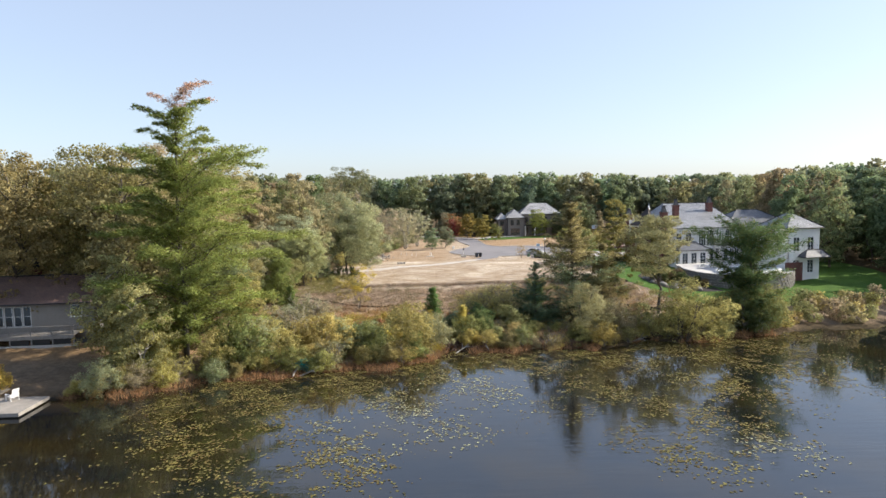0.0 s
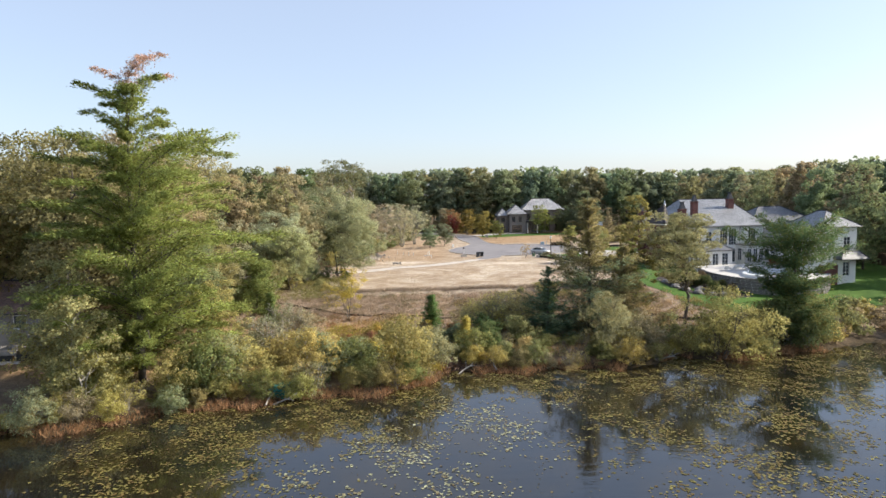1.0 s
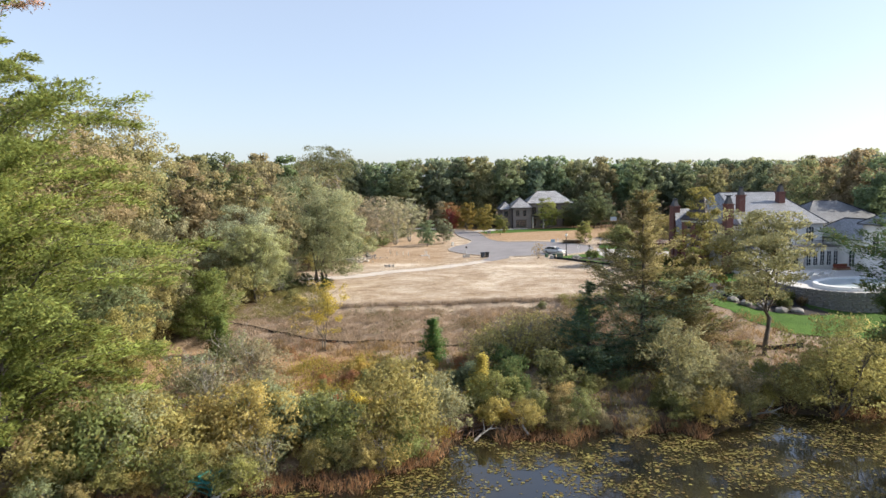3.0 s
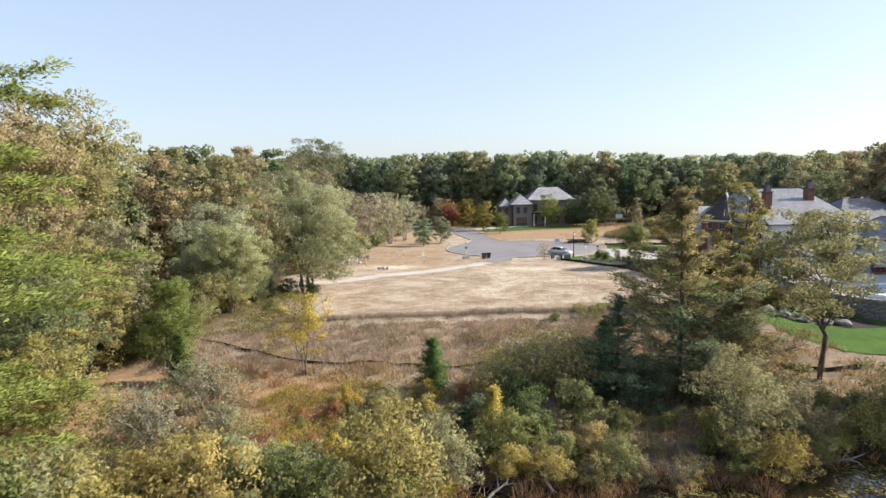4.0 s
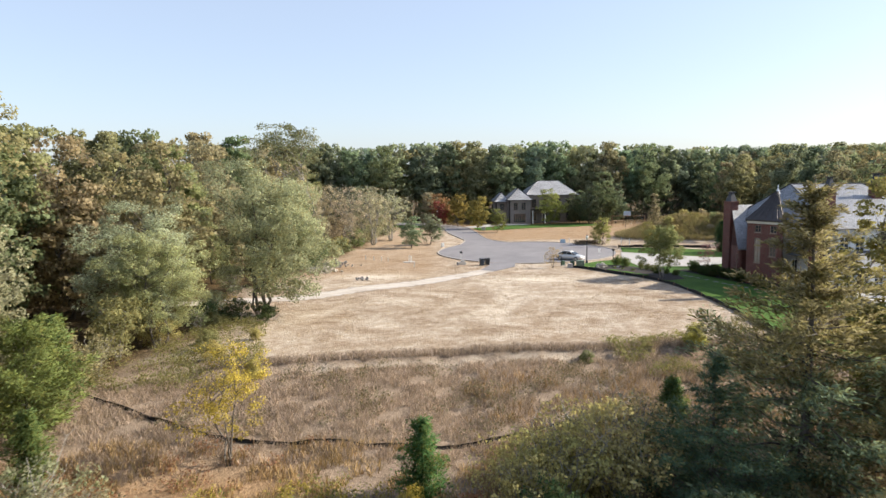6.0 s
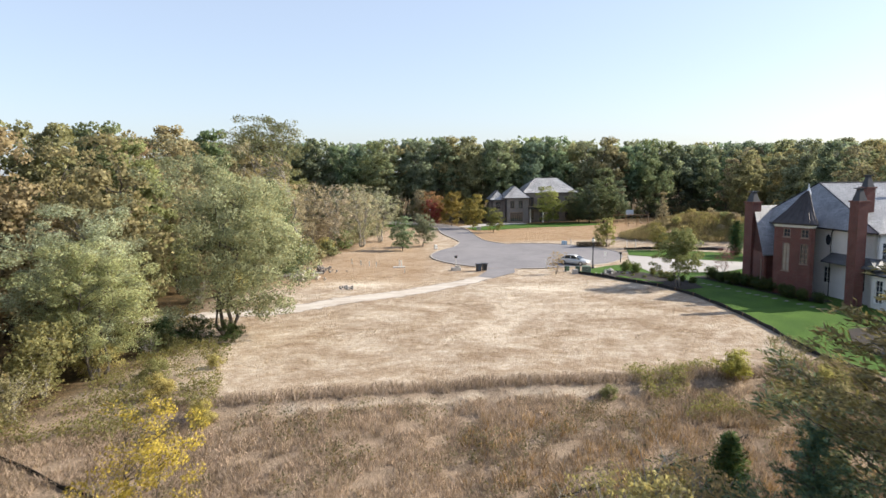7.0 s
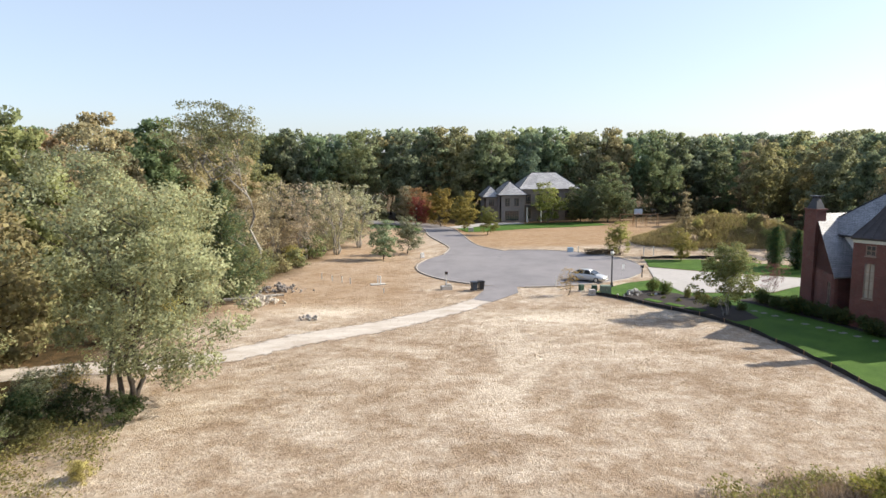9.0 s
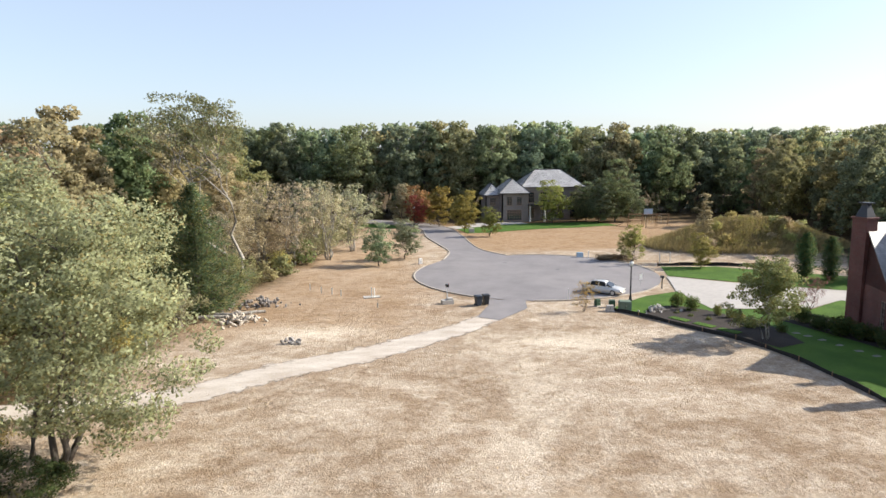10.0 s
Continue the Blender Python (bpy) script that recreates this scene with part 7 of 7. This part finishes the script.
def utility_box(x, y, rz, w, d, h, material, label):
    b = thing("utility_box", x, y, gz(x, y), rz, label, "utility box", "utility boxes by the kerb")
    part("plinth", box(-w / 2 - 0.05, w / 2 + 0.05, -d / 2 - 0.05, d / 2 + 0.05, -0.1, 0.1), M_CONCRETE, b)
    bm = bmesh.new()
    add_tube_rings(bm, [[(sx * w / 2 * k, sy * d / 2 * k, z) for sx, sy in ((-1, -1), (1, -1), (1, 1), (-1, 1))] for k, z in ((1.0, 0.1), (1.0, h - 0.08), (0.92, h))])
    part("cabinet", bm, material, b)
    part("door_seam", box(-0.01, 0.01, -d / 2 - 0.006, -d / 2 + 0.01, 0.14, h - 0.12), M_BLACK, b)
    part("latch", box(0.05, 0.1, -d / 2 - 0.03, -d / 2 + 0.01, h * 0.5, h * 0.6), M_STEEL, b)


utility_box(23.0, 148.1, -12, 1.15, 0.95, 1.0, M_GREEN_PALE, "pale green metal transformer box on a plinth")
utility_box(22.2, 149.6, -12, 0.6, 0.5, 0.75, M_GREEN_BOX, "dark green metal junction box")
utility_box(21.5, 148.1, -5, 0.7, 0.5, 0.6, M_CONCRETE, "low grey utility box with rounded top")
utility_box(20.9, 150.2, 25, 0.5, 0.4, 0.75, M_GREEN_BOX, "dark green metal junction box")
utility_box(15.6, 213.6, 0, 1.0, 0.7, 0.85, M_CONCRETE, "pale utility box beside the road")
utility_box(27.8, 180.4, 0, 0.9, 0.6, 0.8, M_BOARD, "pale blue-grey utility box beyond the turning circle")
utility_box(4.0, 178.0, 20, 0.5, 0.35, 0.8, M_WHITE, "small white utility box beside the kerb")


def stake(x, y, h, label="white marker stake in dry grass", w=0.05):
    s = thing("marker_stake", x, y, gz(x, y), random.uniform(-15, 15), label, "stake", "marker stakes")
    part("stake", box(-w, w, -w * 0.6, w * 0.6, -0.1, h, 0.01), M_WHITE, s)
    part("stake_cap", box(-w * 1.1, w * 1.1, -w * 0.8, w * 0.8, h, h + 0.04), M_WHITE, s)


for x, y, h in ((18.7, 153.1, 1.2), (28.7, 179.0, 1.15), (37.6, 174.6, 1.5), (39.2, 174.8, 1.5), (-2.2, 156.9, 1.1), (-6.7, 159.2, 0.7), (-8.0, 160.0, 0.7), (-5.6, 158.0, 0.7), (-9.5, 162.0, 0.7), (-1.4, 152.0, 0.5), (-19.5, 139.0, 1.0)):
    stake(x, y, h)
pad = thing("drain_pad", -2.2, 157.0, gz(-2.2, 157), 10, "flat pale concrete pad round a white standpipe", "concrete pad")
part("slab", box(-0.9, 0.9, -0.5, 0.5, -0.05, 0.08, 0.02), M_CONCRETE, pad)
part("standpipe", lathe([(0.07, 0.08), (0.07, 0.9), (0.09, 0.9), (0.09, 1.0)], 10), M_WHITE, pad).location = (0.3, 0.0, 0)
sign = thing("road_sign", 29.2, 160.0, gz(29.2, 160.0), 15, "small white sign on a thin post", "sign")
part("post", tube([(0, 0, 0), (0, 0, 1.4)], (0.025, 0.025), 6), M_STEEL, sign)
part("plate", box(-0.2, 0.2, -0.035, -0.026, 0.75, 1.4, 0.003), M_WHITE, sign)
for x, y in ((22.2, 171.5), (16.0, 177.5)):
    m = thing("manhole_cover", x, y, gz(x, y) + 0.03, 0, "round iron manhole cover in the asphalt", "manhole cover")
    part("frame", lathe([(0.42, 0.0), (0.42, 0.025), (0.34, 0.025)], 20), M_CONCRETE, m)
    part("lid", lathe([(0.33, 0.0), (0.33, 0.03), (0.3, 0.035)], 20), M_METAL_DARK, m)


def basketball_hoop(x, y, rz):
    b = thing("basketball_hoop", x, y, gz(x, y), rz, "basketball hoop with a clear board on a dark pole", "basketball hoop")
    part("pole", tube([(0, 0, 0), (0, 0, 2.8), (0, -0.9, 3.4)], (0.07, 0.06, 0.05), 8), M_METAL_DARK, b)
    board = part("backboard", box(-0.9, 0.9, -1.0, -0.95, 2.95, 4.05, 0.01), M_BOARD, b)
    part("board_edge", box(-0.92, 0.92, -1.015, -1.005, 2.92, 3.0), M_WHITE, board)
    rim = part("ring", lathe([(0.21, -0.01), (0.24, -0.01), (0.24, 0.01), (0.21, 0.01)], 18), M_RED, b)
    rim.location = (0, -1.25, 3.05)


basketball_hoop(52.0, 216.0, 0)
swing = thing("play_frame", 53.5, 218.5, gz(53.5, 218.5), -8, "wooden play frame with swings and a slide", "play frame")
part("top_beam", box(-4.2, 4.2, -0.07, 0.07, 2.55, 2.72), M_WOOD, swing)
for x in (-4.1, -1.2, 1.6, 4.1):
    for s in (-1, 1):
        part("post", tube([(x, s * 0.9, 0), (x, 0, 2.65)], (0.06, 0.06), 6), M_WOOD, swing)
part("platform", box(-4.0, -1.3, -0.8, 0.8, 1.35, 1.45), M_WOOD, swing)
part("slide", box(-0.25, 0.25, -0.05, 3.0, 0, 0.06), M_WOOD, swing).matrix_basis = pose(-4.0, 0, 1.45, -28, 0, 90)
for x in (-0.4, 0.6, 2.4):
    part("swing_seat", box(x - 0.25, x + 0.25, -0.1, 0.1, 0.5, 0.54), M_BLACK, swing)
    for s in (-0.22, 0.22):
        part("chain", tube([(x + s, 0, 0.52), (x + s, 0, 2.56)], (0.012, 0.012), 4), M_STEEL, swing)


def silt_fence(line, tall, label, sag=0.12):
    """A low black fabric fence on wooden stakes, sagging between them."""
    f = thing("silt_fence", 0, 0, 0, 0, label, "fence", "silt fences")
    r = random.Random(len(line))
    verts, faces = [], []
    for i, p in enumerate(line):
        z = gz(*p)
        h = tall * (1 - sag * (1 + math.sin(i * 1.3)) * r.uniform(0.3, 1.6))
        off = 0.05 * math.sin(i * 1.7)
        for dx in (0.0, 0.03):
            verts += [(p[0] + dx, p[1] + off, z - 0.05), (p[0] + dx, p[1] + off + 0.04, z + h * 0.5), (p[0] + dx, p[1] + off, z + h)]
    for i in range(len(line) - 1):
        a, b = 6 * i, 6 * (i + 1)
        for k in (0, 1):
            faces += [(a + k, b + k, b + k + 1, a + k + 1), (a + 3 + k, a + 4 + k, b + 4 + k, b + 3 + k)]
        faces.append((a + 2, b + 2, b + 5, a + 5))
    sheet_mesh("fabric", verts, faces, M_SILT, f, smooth=False)
    for i in range(0, len(line), 3):
        p = line[i]
        ob = part("stake", box(-0.025, 0.025, -0.025, 0.025, -0.1, tall * r.uniform(1.0, 1.25)), M_WOOD, f)
        ob.matrix_basis = pose(p[0] - 0.05, p[1] - 0.04, gz(*p), r.uniform(-6, 6), r.uniform(-6, 6), 0)


silt_fence(FENCE[:-4], 0.38, "sagging black silt fence on stakes between lot and lawn")
silt_fence(smooth_line([(-23.4, 97.0), (-20.5, 95.2), (-17.8, 93.4), (-14.5, 91.6), (-10.2, 90.2), (-6.0, 89.9), (-2.0, 89.7), (2.4, 90.6), (8.0, 92.6), (13.4, 94.6), (18.0, 97.0)], 0.9), 0.27, "low black silt fence across the weedy slope")
silt_fence(smooth_line([(36.2, 171.9), (38.5, 172.4), (42.0, 172.2), (47.0, 171.0), (52.0, 168.6)], 0.9), 0.5, "black silt fence behind the green verge")
silt_fence(smooth_line([(25.6, 92.0), (28.0, 89.4), (31.0, 88.2), (34.5, 88.8)], 0.9), 0.5, "black silt fence below the lawn")


def rubble(name, x, y, spread, n, material, lo, hi, label, category, seed):
    """A heap of single broken pieces."""
    r = random.Random(seed)
    heap = thing(name, x, y, gz(x, y), 0, label, category)
    shapes = []
    for v in range(4):
        bm = bmesh.new()
        bmesh.ops.create_icosphere(bm, subdivisions=1, radius=0.5)
        for q in bm.verts:
            q.co *= r.uniform(0.7, 1.2)
        me = bpy.data.meshes.new("piece")
        bm.to_mesh(me), bm.free()
        me.materials.append(material)
        shapes.append(me)
    for k in range(n):
        a, d = r.uniform(0, 6.28), abs(r.gauss(0, 0.5))
        u, v = spread * d * math.cos(a) * 1.3, spread * d * math.sin(a)
        s = r.uniform(lo, hi)
        ob = new("piece", shapes[k % 4])
        ob.parent = heap
        ob.matrix_basis = pose(u, v, max(0.0, 0.8 * spread * 0.5 * (1 - d)) * r.random() + s * 0.2 + gz(x + u, y + v) - gz(x, y), r.uniform(0, 360), r.uniform(0, 360), r.uniform(0, 360)) @ Matrix.Diagonal((s * r.uniform(0.8, 1.6), s, s * 0.7, 1))


rubble("rubble_heap", -14.4, 147.6, 1.9, 140, plain("broken_concrete", (0.58, 0.51, 0.42), 0.95, grain=0.25, size=0.3), 0.18, 0.6, "heap of pale broken concrete and sandy rubble", "rubble", 1)
rubble("rubble_heap", -13.3, 154.0, 2.6, 90, plain("broken_stone", (0.32, 0.29, 0.27), 0.95, grain=0.4, size=0.3), 0.15, 0.5, "scattered heap of dark stones and rubble", "rubble", 2)
rubble("rubble_heap", -8.2, 140.2, 1.1, 22, plain("grey_rubble", (0.40, 0.37, 0.345), 0.95, grain=0.3, size=0.3), 0.15, 0.45, "small grey heap of stones beside the track", "rubble", 3)
rubble("rock_bed", 26.0, 147.4, 1.5, 60, M_CONCRETE, 0.15, 0.4, "bed of pale stones at the end of the drive", "rocks", 4)
for k, (x, y, rz) in enumerate(((-13.4, 149.2, 20), (-15.8, 148.6, -10), (-16.8, 147.8, 5))):
    lg = thing("log", x, y, gz(x, y) + 0.5, rz, "cut log lying on the rubble heap", "log")
    part("log", tube([(-1.3, 0, 0), (0, 0.05, 0.05), (1.3, 0, 0)], (0.17, 0.16, 0.14), 10), M_BARK_PALE, lg)

# Garden shrubs along the drive and the house.
gard = random.Random(12)
for x, y, s, t in ((28.6, 148.8, 0.92, 1.25), (29.5, 147.1, 0.95, 1.2), (30.9, 145.2, 0.52, 1.75), (31.6, 144.2, 0.5, 1.6), (32.0, 143.0, 0.68, 1.1), (32.3, 141.9, 0.5, 1.5), (31.6, 140.6, 0.5, 1.2), (32.9, 140.4, 0.6, 1.2), (33.6, 138.9, 0.62, 1.1), (27.4, 146.2, 0.35, 1.0), (28.2, 144.9, 0.35, 1.0), (29.2, 143.4, 0.38, 1.0)):
    plant("hedge", 0, x, y, s, None, gard.choice(((0.055, 0.085, 0.028), (0.065, 0.09, 0.032), (0.10, 0.10, 0.035))), "rounded clipped garden shrub in dark mulch", "shrub", "garden shrubs by the drive", sink=0.2, tall=t)
for x, y, rz in ((26.7, 143.9, 30), (28.0, 141.7, 31), (29.2, 139.6, 32)):   # grass strips laid across the bed
    strip = part("turf_strip", box(-0.45, 0.45, -0.95, 0.95, 0.0, 0.06, 0.02), M_LAWN, None, "strip of mown turf across the mulched bed")
    strip.matrix_basis = pose(x, y, gz(x, y) + 0.09, 0, 0, rz)
    tagged(strip, category="turf", group="turf strips in the bed")
for k in range(16):
    u = k / 15
    x, y = 37.2 + 3.4 * u + gard.uniform(-0.6, 0.6), 142.6 - 16 * u + gard.uniform(-0.5, 0.5)
    plant("hedge", 0, x, y, gard.uniform(0.8, 1.15), None, gard.choice(((0.04, 0.06, 0.02), (0.05, 0.075, 0.028))), "dark rounded garden shrub against the house", "shrub", "garden shrubs by the house")
plant("sapling", 1, 41.0, 146.4, 0.62, 0, (0.10, 0.05, 0.05), "thin dark-leaved young tree by the drive", "tree")
for k in range(14):
    x, y = 34.6 + 0.42 * k, 138.6 - 1.25 * k + 0.4 * math.sin(k)
    st = thing("stepping_stone", x, y, gz(x, y) + 0.03, gard.uniform(0, 40), "pale flat stepping stone in the lawn", "stepping stone", "stepping stones")
    part("slab", box(-0.32, 0.32, -0.2, 0.2, 0.0, 0.05, 0.02), M_STONE, st)

# Bleached wood and a teal net at the water's edge.
net = thing("tangled_net", -13.4, 63.4, gz(-13.4, 63.4), 0, "tangled teal netting caught in branches at the water's edge", "net")
tr = random.Random(3)
M_TEAL = plain("teal_plastic", (0.03, 0.20, 0.17), 0.6)
for k in range(14):
    a = [(tr.uniform(-1, 1), tr.uniform(-0.5, 0.5), tr.uniform(0.2, 1.6)) for _ in range(4)]
    part("strand", tube(a, (0.03, 0.035, 0.03, 0.02), 5), M_TEAL, net)
for x, y, rz in ((-13.2, 62.6, 0), (2.4, 71.0, 40), (-14.2, 62.8, 80), (22.6, 73.4, -30), (5.2, 71.6, 100)):
    br = thing("driftwood", x, y, gz(x, y) + 0.1, rz, "bleached dead branch at the water's edge", "branch", "dead branches on the shore")
    part("branch", tube([(-0.9, 0, 0.0), (-0.2, 0.1, 0.25), (0.6, -0.1, 0.6), (1.3, 0.1, 1.0)], (0.09, 0.07, 0.05, 0.02), 6), M_BARK_PALE, br)
    part("twig", tube([(0.1, 0, 0.35), (0.5, 0.5, 0.8), (0.7, 0.9, 1.2)], (0.04, 0.03, 0.012), 5), M_BARK_PALE, br)
    part("twig", tube([(0.4, 0, 0.5), (0.9, -0.4, 0.6), (1.2, -0.8, 0.5)], (0.04, 0.03, 0.012), 5), M_BARK_PALE, br)


def brush_pile(x, y, wide, tall, n, seed):
    """A low dome of interlaced sticks."""
    r = random.Random(seed)
    heap = thing("brush_pile", x, y, gz(x, y), 0, "low heap of reddish-brown dead sticks at the water's edge", "brush pile")
    for k in range(n):
        a, d = r.uniform(0, 6.28), wide * math.sqrt(r.random())
        px, py = d * math.cos(a), d * math.sin(a)
        pz = gz(x + px, y + py) - gz(x, y) + tall * (1 - (d / wide) ** 2) * r.uniform(0.4, 1.0)
        b, length, lift = r.uniform(0, 6.28), r.uniform(0.5, 1.1), r.uniform(-0.15, 0.35)
        u, v = math.cos(b) * length, math.sin(b) * length
        part("stick", tube([(px - u, py - v, pz - lift * 0.5), (px + 0.05, py - 0.04, pz + 0.06), (px + u, py + v, pz + lift)], (0.035, 0.028, 0.012), 5), M_STICK, heap)


M_STICK = plain("dead_sticks", (0.20, 0.125, 0.09), 0.9, grain=0.4, size=0.1)
brush_pile(1.3, 72.4, 1.5, 0.9, 80, 9)
brush_pile(5.2, 72.6, 1.8, 0.5, 60, 10)
